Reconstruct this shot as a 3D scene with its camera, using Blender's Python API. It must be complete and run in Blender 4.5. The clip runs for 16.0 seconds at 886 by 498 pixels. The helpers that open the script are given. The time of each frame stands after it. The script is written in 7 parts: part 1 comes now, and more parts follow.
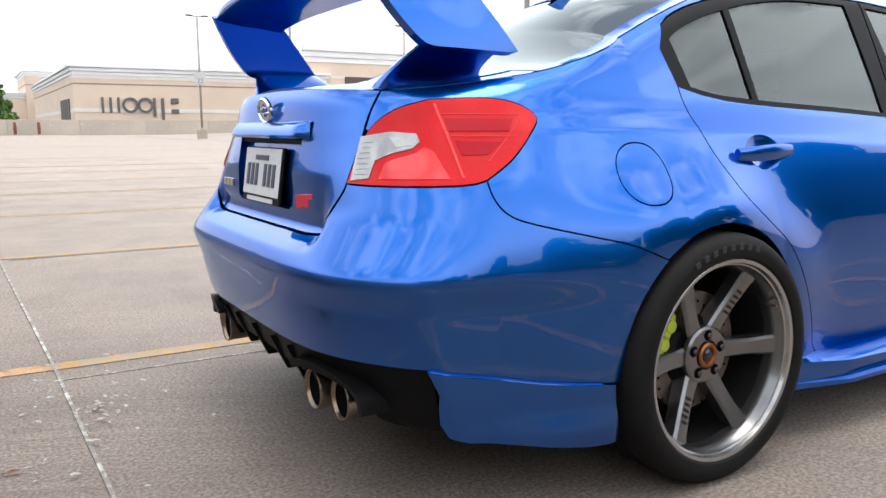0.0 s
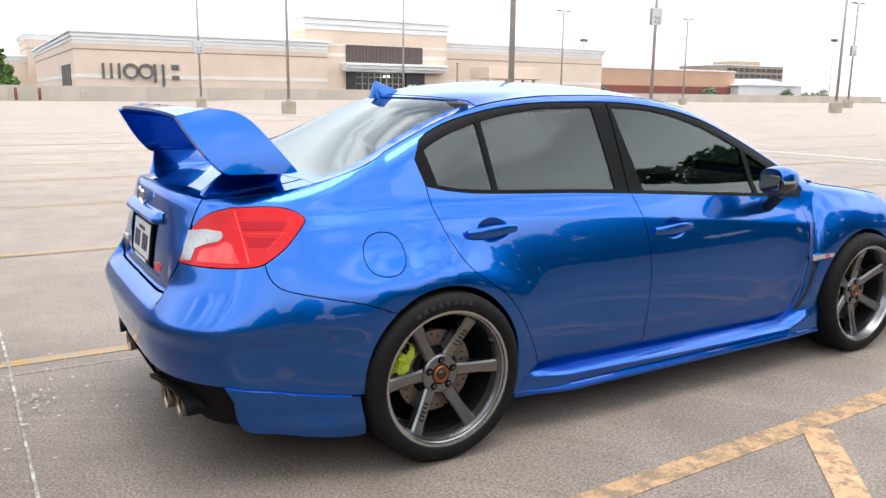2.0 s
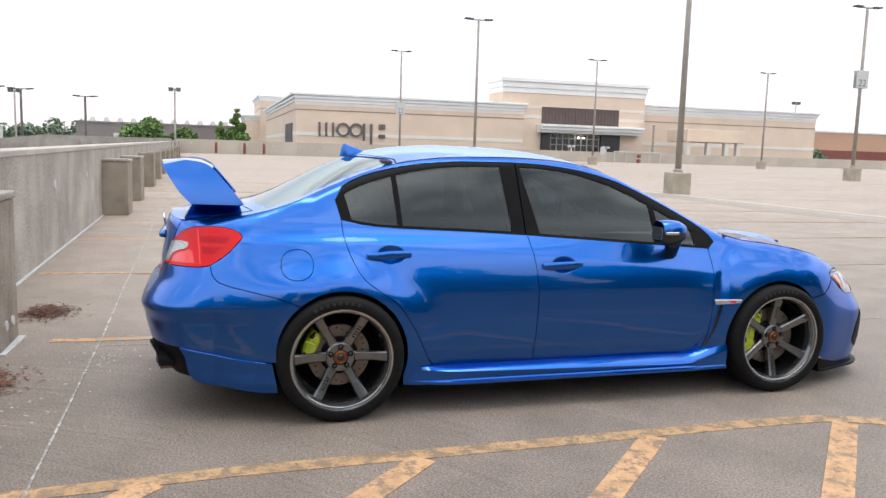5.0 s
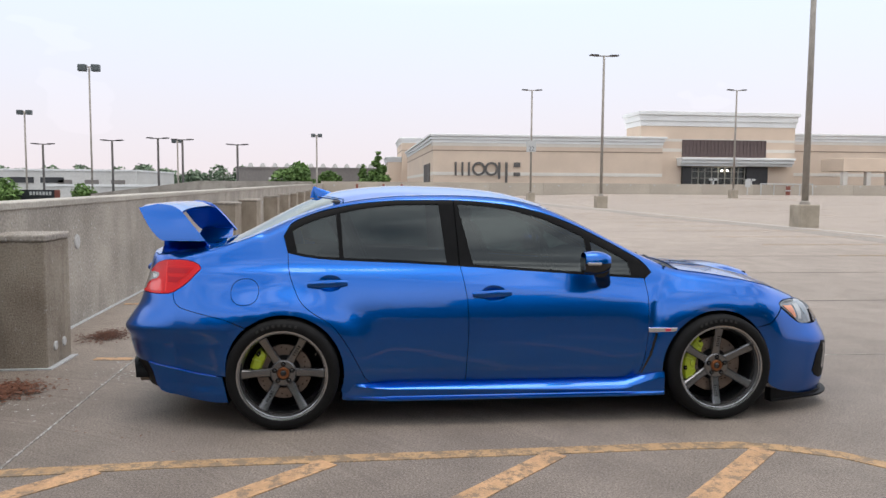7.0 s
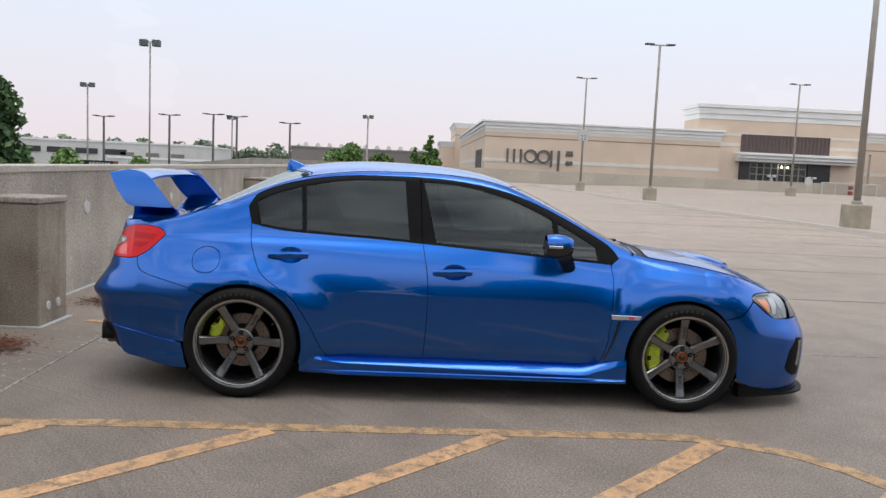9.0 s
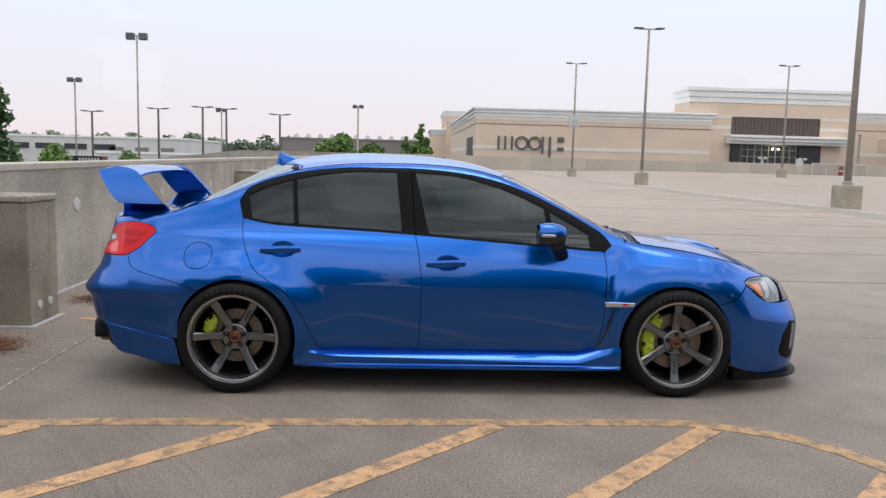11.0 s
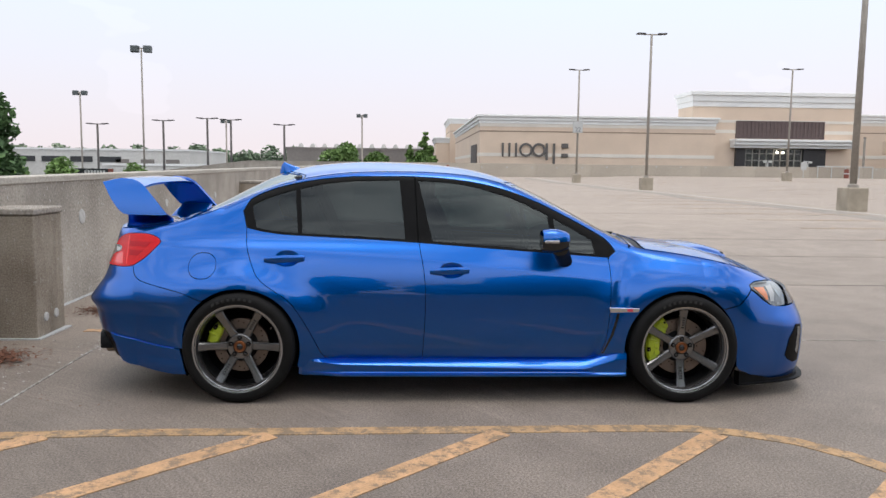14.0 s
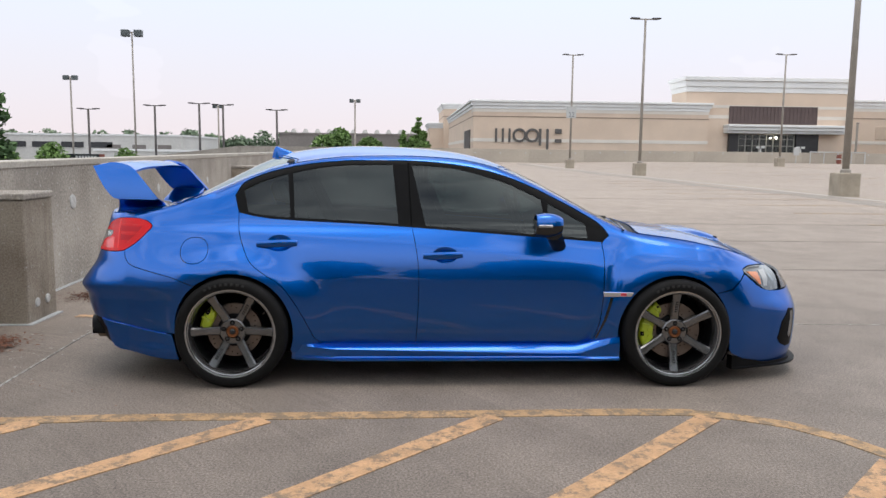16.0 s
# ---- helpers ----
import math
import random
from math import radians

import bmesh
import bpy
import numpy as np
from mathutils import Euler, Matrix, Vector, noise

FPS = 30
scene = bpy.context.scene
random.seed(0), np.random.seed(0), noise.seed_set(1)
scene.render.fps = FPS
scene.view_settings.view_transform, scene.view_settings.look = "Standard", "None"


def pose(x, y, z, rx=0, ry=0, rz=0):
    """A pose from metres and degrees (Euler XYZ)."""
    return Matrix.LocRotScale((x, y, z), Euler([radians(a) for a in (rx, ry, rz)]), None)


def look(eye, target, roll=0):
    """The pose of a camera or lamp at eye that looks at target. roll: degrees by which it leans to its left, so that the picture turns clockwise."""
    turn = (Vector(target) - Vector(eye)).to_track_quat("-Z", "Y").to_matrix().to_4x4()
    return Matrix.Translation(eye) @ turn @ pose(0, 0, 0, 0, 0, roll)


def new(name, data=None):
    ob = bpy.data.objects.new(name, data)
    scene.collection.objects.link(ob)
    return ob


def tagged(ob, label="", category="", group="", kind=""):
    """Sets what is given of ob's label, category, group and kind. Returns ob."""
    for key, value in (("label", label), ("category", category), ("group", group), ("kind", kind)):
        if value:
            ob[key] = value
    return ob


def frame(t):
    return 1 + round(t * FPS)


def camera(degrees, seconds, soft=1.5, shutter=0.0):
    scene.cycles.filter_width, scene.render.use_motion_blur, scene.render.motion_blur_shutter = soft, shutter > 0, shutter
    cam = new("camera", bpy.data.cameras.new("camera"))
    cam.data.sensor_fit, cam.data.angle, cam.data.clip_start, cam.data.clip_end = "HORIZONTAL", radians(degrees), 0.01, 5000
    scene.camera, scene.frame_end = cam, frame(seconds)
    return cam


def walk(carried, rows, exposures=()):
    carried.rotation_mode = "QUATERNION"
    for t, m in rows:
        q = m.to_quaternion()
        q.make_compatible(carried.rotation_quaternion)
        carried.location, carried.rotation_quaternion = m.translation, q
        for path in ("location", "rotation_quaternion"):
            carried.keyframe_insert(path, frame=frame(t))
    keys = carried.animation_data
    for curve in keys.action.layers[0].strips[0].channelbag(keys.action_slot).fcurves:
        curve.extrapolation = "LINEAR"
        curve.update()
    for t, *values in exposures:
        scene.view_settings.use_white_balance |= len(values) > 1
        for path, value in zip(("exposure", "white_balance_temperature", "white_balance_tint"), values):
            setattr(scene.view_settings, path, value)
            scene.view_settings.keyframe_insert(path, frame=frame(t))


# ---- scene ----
cam = camera(59.1, 16.0)
PATH = [
    (0, (-2.938, -2.15, 0.911), (-1.909, -0.463, 0.606), -0.1),
    (0.5, (-2.949, -2.315, 1.243), (-1.925, -0.663, 0.772), -0.6),
    (1, (-2.851, -2.618, 1.319), (-1.846, -0.945, 0.883), -0.3),
    (1.5, (-2.815, -2.923, 1.341), (-1.833, -1.225, 0.949), 0.7),
    (2, (-2.773, -3.226, 1.36), (-1.758, -1.547, 0.973), 0.6),
    (2.5, (-2.657, -3.5, 1.364), (-1.666, -1.799, 1.009), -0.0),
    (3, (-2.669, -3.772, 1.377), (-1.754, -2.027, 1.031), 0.5),
    (3.5, (-2.653, -4.03, 1.384), (-1.796, -2.267, 0.987), -0.2),
    (4, (-2.449, -4.231, 1.375), (-1.632, -2.433, 1.058), -1.1),
    (4.2, (-2.345, -4.324, 1.389), (-1.579, -2.5, 1.096), -0.4),
    (6.5, (-1.174, -5.282, 1.392), (-0.873, -3.316, 1.181), 0.5),
    (7, (-0.877, -5.402, 1.424), (-0.666, -3.42, 1.264), 0.4),
    (7.5, (-0.693, -5.55, 1.416), (-0.522, -3.562, 1.275), 1.2),
    (8, (-0.521, -5.562, 1.418), (-0.397, -3.573, 1.251), 1.3),
    (8.5, (-0.365, -5.458, 1.404), (-0.302, -3.466, 1.241), 1.9),
    (9, (-0.339, -5.416, 1.387), (-0.258, -3.427, 1.187), 2.6),
    (9.5, (-0.332, -5.41, 1.397), (-0.251, -3.425, 1.166), 2.2),
    (12, (-0.34, -5.405, 1.402), (-0.24, -3.419, 1.183), 1.2),
    (12.5, (-0.341, -5.412, 1.404), (-0.258, -3.422, 1.221), 1.1),
    (13, (-0.333, -5.406, 1.391), (-0.236, -3.418, 1.197), 0.9),
    (13.5, (-0.332, -5.402, 1.397), (-0.236, -3.415, 1.188), 0.7),
    (14, (-0.325, -5.409, 1.398), (-0.24, -3.421, 1.189), 0.7),
    (14.5, (-0.319, -5.41, 1.398), (-0.236, -3.422, 1.198), 0.7),
    (15, (-0.321, -5.403, 1.394), (-0.214, -3.418, 1.17), 0.7),
    (15.5, (-0.327, -5.399, 1.397), (-0.219, -3.415, 1.167), 0.8),
    (16, (-0.324, -5.395, 1.389), (-0.222, -3.413, 1.144), 0.7),
]
walk(cam, [(t, look(eye, target, roll)) for t, eye, target, roll in PATH],
     [(0.0, 1.60), (2.0, 1.68), (4.0, 1.46), (6.5, 1.10), (7.3, 0.92), (8.5, 0.87), (9.5, 0.87), (12.0, 0.98), (14.0, 0.99), (16.0, 0.97)])

# ---- world and sun ----
world = bpy.data.worlds.new("sky")
scene.world = world
world.use_nodes = True
wn, wl = world.node_tree.nodes, world.node_tree.links
wn.clear()
w_out = wn.new("ShaderNodeOutputWorld")
w_bg = wn.new("ShaderNodeBackground")
w_sky = wn.new("ShaderNodeTexSky")
w_sky.sky_type, w_sky.sun_disc = "NISHITA", False
w_sky.sun_elevation, w_sky.sun_rotation = radians(81.5), radians(137.5)
w_sky.air_density, w_sky.dust_density, w_sky.ozone_density = 1.0, 3.0, 1.0
SKY = 0.12
SUN_AT = (0.100, -0.109, 0.989)
w_bg.inputs["Strength"].default_value = SKY
# thin bright cloud over the whole sky, in long streaks
w_co = wn.new("ShaderNodeTexCoord")
w_map = wn.new("ShaderNodeMapping")
w_map.inputs["Scale"].default_value = (0.9, 1.5, 2.2)
w_map.inputs["Rotation"].default_value = (0, 0.10, 0.12)
w_noise = wn.new("ShaderNodeTexNoise")
w_noise.inputs["Scale"].default_value = 3.9
w_noise.inputs["Detail"].default_value = 3.5
w_noise.inputs["Roughness"].default_value = 0.55
w_ramp = wn.new("ShaderNodeValToRGB")
w_ramp.color_ramp.elements[0].position, w_ramp.color_ramp.elements[0].color = 0.41, (0.12, 0.12, 0.12, 1)
w_ramp.color_ramp.elements[1].position, w_ramp.color_ramp.elements[1].color = 0.63, (0.97, 0.97, 0.97, 1)
w_mix = wn.new("ShaderNodeMix")
w_mix.data_type = "RGBA"
# cloud light: faintly rosy at the horizon, cooler overhead
w_sep = wn.new("ShaderNodeSeparateXYZ")
w_high = wn.new("ShaderNodeValToRGB")
w_high.color_ramp.elements[0].position, w_high.color_ramp.elements[0].color = 0.0, (0.412, 0.366, 0.380, 1)
w_high.color_ramp.elements[1].position, w_high.color_ramp.elements[1].color = 1.0, (0.82, 0.825, 0.83, 1)
mid_stop = w_high.color_ramp.elements.new(0.22)
mid_stop.color = (0.362, 0.405, 0.470, 1)
high_stop = w_high.color_ramp.elements.new(0.42)
high_stop.color = (0.71, 0.74, 0.775, 1)
w_gain = wn.new("ShaderNodeMix")
w_gain.data_type, w_gain.blend_type = "RGBA", "MULTIPLY"
w_gain.inputs["Factor"].default_value = 1.0
w_gain.inputs["B"].default_value = (10.0, 10.0, 10.0, 1)
wl.new(w_co.outputs["Generated"], w_sep.inputs["Vector"])
wl.new(w_sep.outputs["Z"], w_high.inputs["Fac"])
wl.new(w_high.outputs["Color"], w_gain.inputs["A"])
# thin cloud is brighter about the veiled sun
w_dot, w_near, w_pow, w_lift, w_glow = wn.new("ShaderNodeVectorMath"), wn.new("ShaderNodeMapRange"), wn.new("ShaderNodeMath"), wn.new("ShaderNodeMath"), wn.new("ShaderNodeMix")
w_dot.operation, w_pow.operation, w_lift.operation = "DOT_PRODUCT", "POWER", "MULTIPLY_ADD"
w_dot.inputs[1].default_value = SUN_AT
w_near.inputs["From Min"].default_value, w_near.inputs["From Max"].default_value = -0.2, 1.0
w_pow.inputs[1].default_value = 1.6
w_lift.inputs[1].default_value, w_lift.inputs[2].default_value = 0.50, 1.0
w_glow.data_type, w_glow.blend_type = "RGBA", "MULTIPLY"
w_glow.inputs["Factor"].default_value = 1.0
wl.new(w_co.outputs["Generated"], w_dot.inputs[0])
wl.new(w_dot.outputs["Value"], w_near.inputs["Value"])
wl.new(w_near.outputs["Result"], w_pow.inputs[0])
wl.new(w_pow.outputs[0], w_lift.inputs[0])
wl.new(w_gain.outputs["Result"], w_glow.inputs["A"])
wl.new(w_lift.outputs[0], w_glow.inputs["B"])
wl.new(w_glow.outputs["Result"], w_mix.inputs["B"])
wl.new(w_co.outputs["Generated"], w_map.inputs["Vector"])
wl.new(w_map.outputs["Vector"], w_noise.inputs["Vector"])
wl.new(w_noise.outputs["Fac"], w_ramp.inputs["Fac"])
# the veil closes towards the horizon
w_low = wn.new("ShaderNodeMapRange")
w_low.inputs["From Min"].default_value, w_low.inputs["From Max"].default_value = 0.40, 0.68
w_low.inputs["To Min"].default_value, w_low.inputs["To Max"].default_value = 0.93, 0.0
w_max = wn.new("ShaderNodeMath")
w_max.operation = "MAXIMUM"
wl.new(w_sep.outputs["Z"], w_low.inputs["Value"])
wl.new(w_ramp.outputs["Color"], w_max.inputs[0])
wl.new(w_low.outputs["Result"], w_max.inputs[1])
wl.new(w_max.outputs[0], w_mix.inputs["Factor"])
w_deep = wn.new("ShaderNodeMix")
w_deep.data_type, w_deep.blend_type = "RGBA", "MULTIPLY"
w_deep.inputs["Factor"].default_value = 1.0
w_deep.inputs["B"].default_value = (0.45, 0.45, 0.45, 1)
wl.new(w_sky.outputs["Color"], w_deep.inputs["A"])
wl.new(w_deep.outputs["Result"], w_mix.inputs["A"])
wl.new(w_mix.outputs["Result"], w_bg.inputs["Color"])
wl.new(w_bg.outputs["Background"], w_out.inputs["Surface"])

sun = new("sun", bpy.data.lights.new("sun", "SUN"))
sun.data.energy, sun.data.angle, sun.data.color = 0.5, radians(32), (1.0, 0.95, 0.88)
sun.matrix_world = look((0.9, -0.98, 8.9), (0, 0, 0))


# ---- materials ----
def material(name, base, rough=0.6, metal=0.0, vary=0.12, scale=3.0, fine=60.0, bump=0.0, bump_scale=80.0, coat=0.0, coat_rough=0.03,
             tint=None, spread=(0.4, 0.65), per_piece=0.0, spec=0.5):
    """A procedural surface: two scales of variation in colour, fine relief, and a second tone in patches."""
    m = bpy.data.materials.new(name)
    m.use_nodes = True
    n, l = m.node_tree.nodes, m.node_tree.links
    p = n["Principled BSDF"]
    p.inputs["Roughness"].default_value, p.inputs["Metallic"].default_value = rough, metal
    p.inputs["Coat Weight"].default_value, p.inputs["Coat Roughness"].default_value = coat, coat_rough
    p.inputs["Specular IOR Level"].default_value = spec
    co = n.new("ShaderNodeTexCoord")
    big, small = n.new("ShaderNodeTexNoise"), n.new("ShaderNodeTexNoise")
    big.inputs["Scale"].default_value, big.inputs["Detail"].default_value = scale, 5.0
    small.inputs["Scale"].default_value, small.inputs["Detail"].default_value = fine, 3.0
    l.new(co.outputs["Object"], big.inputs["Vector"])
    l.new(co.outputs["Object"], small.inputs["Vector"])
    add = n.new("ShaderNodeMath")
    add.operation = "ADD"
    l.new(big.outputs["Fac"], add.inputs[0])
    l.new(small.outputs["Fac"], add.inputs[1])
    ramp = n.new("ShaderNodeValToRGB")
    half = n.new("ShaderNodeMath")
    half.operation = "MULTIPLY"
    half.inputs[1].default_value = 0.5
    l.new(add.outputs[0], half.inputs[0])
    l.new(half.outputs[0], ramp.inputs["Fac"])
    dark = tint or tuple(c * (1 - 2 * vary) for c in base)
    light = base if tint else tuple(min(c * (1 + vary), 1) for c in base)
    e = ramp.color_ramp.elements
    e[0].position, e[0].color = spread[0], (*dark, 1)
    e[1].position, e[1].color = spread[1], (*light, 1)
    last = ramp.outputs["Color"]
    if per_piece:
        info = n.new("ShaderNodeObjectInfo")
        hsv = n.new("ShaderNodeHueSaturation")
        span = n.new("ShaderNodeMapRange")
        span.inputs["To Min"].default_value, span.inputs["To Max"].default_value = 1 - per_piece, 1 + per_piece
        l.new(info.outputs["Random"], span.inputs["Value"])
        l.new(span.outputs["Result"], hsv.inputs["Value"])
        l.new(last, hsv.inputs["Color"])
        last = hsv.outputs["Color"]
    l.new(last, p.inputs["Base Color"])
    if bump:
        rough_n, b = n.new("ShaderNodeTexNoise"), n.new("ShaderNodeBump")
        rough_n.inputs["Scale"].default_value, rough_n.inputs["Detail"].default_value = bump_scale, 4.0
        b.inputs["Strength"].default_value, b.inputs["Distance"].default_value = bump, 0.01
        l.new(co.outputs["Object"], rough_n.inputs["Vector"])
        l.new(rough_n.outputs["Fac"], b.inputs["Height"])
        l.new(b.outputs["Normal"], p.inputs["Normal"])
    return m


def pearl_paint():
    """Deep blue pearl under clear coat."""
    m = material("blue_pearl_paint", (0.0002, 0.092, 0.405), 0.30, 1.0, 0.03, 2.0, 900.0, coat=1.0, coat_rough=0.008)
    m.node_tree.nodes["Principled BSDF"].inputs["Coat IOR"].default_value = 1.49
    m.node_tree.nodes["Principled BSDF"].inputs["Specular Tint"].default_value = (0.0, 0.54, 0.92, 1)
    return m


def glass(name, tint, gloss=1.0, ior=1.5):
    """Tinted pane: clear through, with a mirror film that grows towards grazing angles."""
    m = bpy.data.materials.new(name)
    m.use_nodes = True
    n, l = m.node_tree.nodes, m.node_tree.links
    n.remove(n["Principled BSDF"])
    tr, gl, mix, fr = n.new("ShaderNodeBsdfTransparent"), n.new("ShaderNodeBsdfGlossy"), n.new("ShaderNodeMixShader"), n.new("ShaderNodeFresnel")
    tr.inputs["Color"].default_value = (*tint, 1)
    gl.inputs["Roughness"].default_value = 0.01
    gl.inputs["Color"].default_value = (gloss * 0.93, gloss, gloss * 0.99, 1)
    fr.inputs["IOR"].default_value = ior
    l.new(fr.outputs["Fac"], mix.inputs["Fac"])
    l.new(tr.outputs[0], mix.inputs[1])
    l.new(gl.outputs[0], mix.inputs[2])
    l.new(mix.outputs[0], n["Material Output"].inputs["Surface"])
    return m


def concrete_deck():
    """Broomed concrete slab: grain, broom marks, broad stains and tyre-polished bands."""
    m = material("deck_concrete", (0.356, 0.300, 0.254), 0.72, 0, 0.08, 0.9, 160.0, bump=0.16, bump_scale=220.0, spread=(0.34, 0.66))
    n, l = m.node_tree.nodes, m.node_tree.links
    p = n["Principled BSDF"]
    co = [x for x in n if x.type == "TEX_COORD"][0]
    base = p.inputs["Base Color"].links[0].from_socket
    mp, st, rp, mul = n.new("ShaderNodeMapping"), n.new("ShaderNodeTexNoise"), n.new("ShaderNodeValToRGB"), n.new("ShaderNodeMix")
    mp.inputs["Scale"].default_value = (0.06, 0.35, 1)
    st.inputs["Scale"].default_value, st.inputs["Detail"].default_value = 1.0, 6.0
    rp.color_ramp.elements[0].position, rp.color_ramp.elements[0].color = 0.38, (0.91, 0.905, 0.90, 1)
    rp.color_ramp.elements[1].position, rp.color_ramp.elements[1].color = 0.62, (1, 1, 1, 1)
    mul.data_type, mul.blend_type = "RGBA", "MULTIPLY"
    mul.inputs["Factor"].default_value = 1.0
    l.new(co.outputs["Object"], mp.inputs["Vector"])
    l.new(mp.outputs["Vector"], st.inputs["Vector"])
    l.new(st.outputs["Fac"], rp.inputs["Fac"])
    l.new(base, mul.inputs["A"])
    l.new(rp.outputs["Color"], mul.inputs["B"])
    # small dark spots and speckle
    sp, sr, mul2 = n.new("ShaderNodeTexNoise"), n.new("ShaderNodeValToRGB"), n.new("ShaderNodeMix")
    sp.inputs["Scale"].default_value, sp.inputs["Detail"].default_value, sp.inputs["Roughness"].default_value = 90.0, 8.0, 0.75
    sr.color_ramp.elements[0].position, sr.color_ramp.elements[0].color = 0.42, (0.54, 0.52, 0.50, 1)
    sr.color_ramp.elements[1].position, sr.color_ramp.elements[1].color = 0.51, (1, 1, 1, 1)
    fleck = sr.color_ramp.elements.new(0.62)
    fleck.color = (1.5, 1.5, 1.5, 1)
    mul2.data_type, mul2.blend_type = "RGBA", "MULTIPLY"
    mul2.inputs["Factor"].default_value = 1.0
    l.new(co.outputs["Object"], sp.inputs["Vector"])
    l.new(sp.outputs["Fac"], sr.inputs["Fac"])
    l.new(mul.outputs["Result"], mul2.inputs["A"])
    l.new(sr.outputs["Color"], mul2.inputs["B"])
    # broom marks, fine and drawn out along one way
    bmap, bn, br, mul3 = n.new("ShaderNodeMapping"), n.new("ShaderNodeTexNoise"), n.new("ShaderNodeValToRGB"), n.new("ShaderNodeMix")
    bmap.inputs["Rotation"].default_value = (0, 0, 0.5)
    bmap.inputs["Scale"].default_value = (3.0, 110.0, 1.0)
    bn.inputs["Scale"].default_value, bn.inputs["Detail"].default_value = 1.0, 3.0
    br.color_ramp.elements[0].position, br.color_ramp.elements[0].color = 0.35, (0.965, 0.96, 0.96, 1)
    br.color_ramp.elements[1].position, br.color_ramp.elements[1].color = 0.60, (1, 1, 1, 1)
    mul3.data_type, mul3.blend_type = "RGBA", "MULTIPLY"
    mul3.inputs["Factor"].default_value = 1.0
    l.new(co.outputs["Object"], bmap.inputs["Vector"])
    l.new(bmap.outputs["Vector"], bn.inputs["Vector"])
    l.new(bn.outputs["Fac"], br.inputs["Fac"])
    l.new(mul2.outputs["Result"], mul3.inputs["A"])
    l.new(br.outputs["Color"], mul3.inputs["B"])
    # arcs left by the finishing broom about one standing point
    off, dist, arc, ar, mul5 = n.new("ShaderNodeVectorMath"), n.new("ShaderNodeVectorMath"), n.new("ShaderNodeTexNoise"), n.new("ShaderNodeValToRGB"), n.new("ShaderNodeMix")
    off.operation, dist.operation = "SUBTRACT", "LENGTH"
    off.inputs[1].default_value = (-4.6, -4.2, 0)
    arc.noise_dimensions = "1D"
    arc.inputs["Scale"].default_value, arc.inputs["Detail"].default_value, arc.inputs["Roughness"].default_value = 20.0, 6.0, 0.8
    ar.color_ramp.elements[0].position, ar.color_ramp.elements[0].color = 0.38, (0.80, 0.79, 0.785, 1)
    ar.color_ramp.elements[1].position, ar.color_ramp.elements[1].color = 0.60, (1.08, 1.08, 1.08, 1)
    mul5.data_type, mul5.blend_type = "RGBA", "MULTIPLY"
    patch, patch_to = n.new("ShaderNodeTexNoise"), n.new("ShaderNodeMapRange")
    patch.inputs["Scale"].default_value, patch.inputs["Detail"].default_value = 0.8, 3.0
    patch_to.inputs["From Min"].default_value, patch_to.inputs["From Max"].default_value = 0.40, 0.62
    l.new(co.outputs["Object"], off.inputs[0])
    l.new(off.outputs["Vector"], dist.inputs[0])
    l.new(dist.outputs["Value"], arc.inputs["W"])
    l.new(arc.outputs["Fac"], ar.inputs["Fac"])
    l.new(co.outputs["Object"], patch.inputs["Vector"])
    l.new(patch.outputs["Fac"], patch_to.inputs["Value"])
    fade, both = n.new("ShaderNodeMapRange"), n.new("ShaderNodeMath")
    fade.inputs["From Min"].default_value, fade.inputs["From Max"].default_value = 4.5, 9.0
    fade.inputs["To Min"].default_value, fade.inputs["To Max"].default_value = 1.0, 0.0
    both.operation = "MULTIPLY"
    l.new(dist.outputs["Value"], fade.inputs["Value"])
    l.new(fade.outputs["Result"], both.inputs[0])
    l.new(patch_to.outputs["Result"], both.inputs[1])
    l.new(both.outputs[0], mul5.inputs["Factor"])
    l.new(mul3.outputs["Result"], mul5.inputs["A"])
    l.new(ar.outputs["Color"], mul5.inputs["B"])
    # blotchy stains a hand to an arm across
    bl, blr, mul6 = n.new("ShaderNodeTexNoise"), n.new("ShaderNodeValToRGB"), n.new("ShaderNodeMix")
    bl.inputs["Scale"].default_value, bl.inputs["Detail"].default_value, bl.inputs["Roughness"].default_value = 2.0, 9.0, 0.70
    blr.color_ramp.elements[0].position, blr.color_ramp.elements[0].color = 0.36, (0.84, 0.83, 0.825, 1)
    blr.color_ramp.elements[1].position, blr.color_ramp.elements[1].color = 0.58, (1.04, 1.04, 1.04, 1)
    mul6.data_type, mul6.blend_type = "RGBA", "MULTIPLY"
    mul6.inputs["Factor"].default_value = 1.0
    l.new(co.outputs["Object"], bl.inputs["Vector"])
    l.new(bl.outputs["Fac"], blr.inputs["Fac"])
    l.new(mul5.outputs["Result"], mul6.inputs["A"])
    l.new(blr.outputs["Color"], mul6.inputs["B"])
    # brightness along y put into the colour: darker at the bays, paler lanes beyond
    sep, near_far, wob, adds, mul4 = n.new("ShaderNodeSeparateXYZ"), n.new("ShaderNodeValToRGB"), n.new("ShaderNodeTexNoise"), n.new("ShaderNodeMath"), n.new("ShaderNodeMix")
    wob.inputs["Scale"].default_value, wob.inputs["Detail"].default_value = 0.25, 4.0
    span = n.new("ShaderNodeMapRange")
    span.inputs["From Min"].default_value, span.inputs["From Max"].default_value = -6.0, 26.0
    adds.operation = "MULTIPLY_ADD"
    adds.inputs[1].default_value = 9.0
    near_far.color_ramp.elements[0].position, near_far.color_ramp.elements[0].color = 0.17, (0.40, 0.40, 0.402, 1)
    near_far.color_ramp.elements[1].position, near_far.color_ramp.elements[1].color = 0.84, (0.97, 0.955, 0.94, 1)
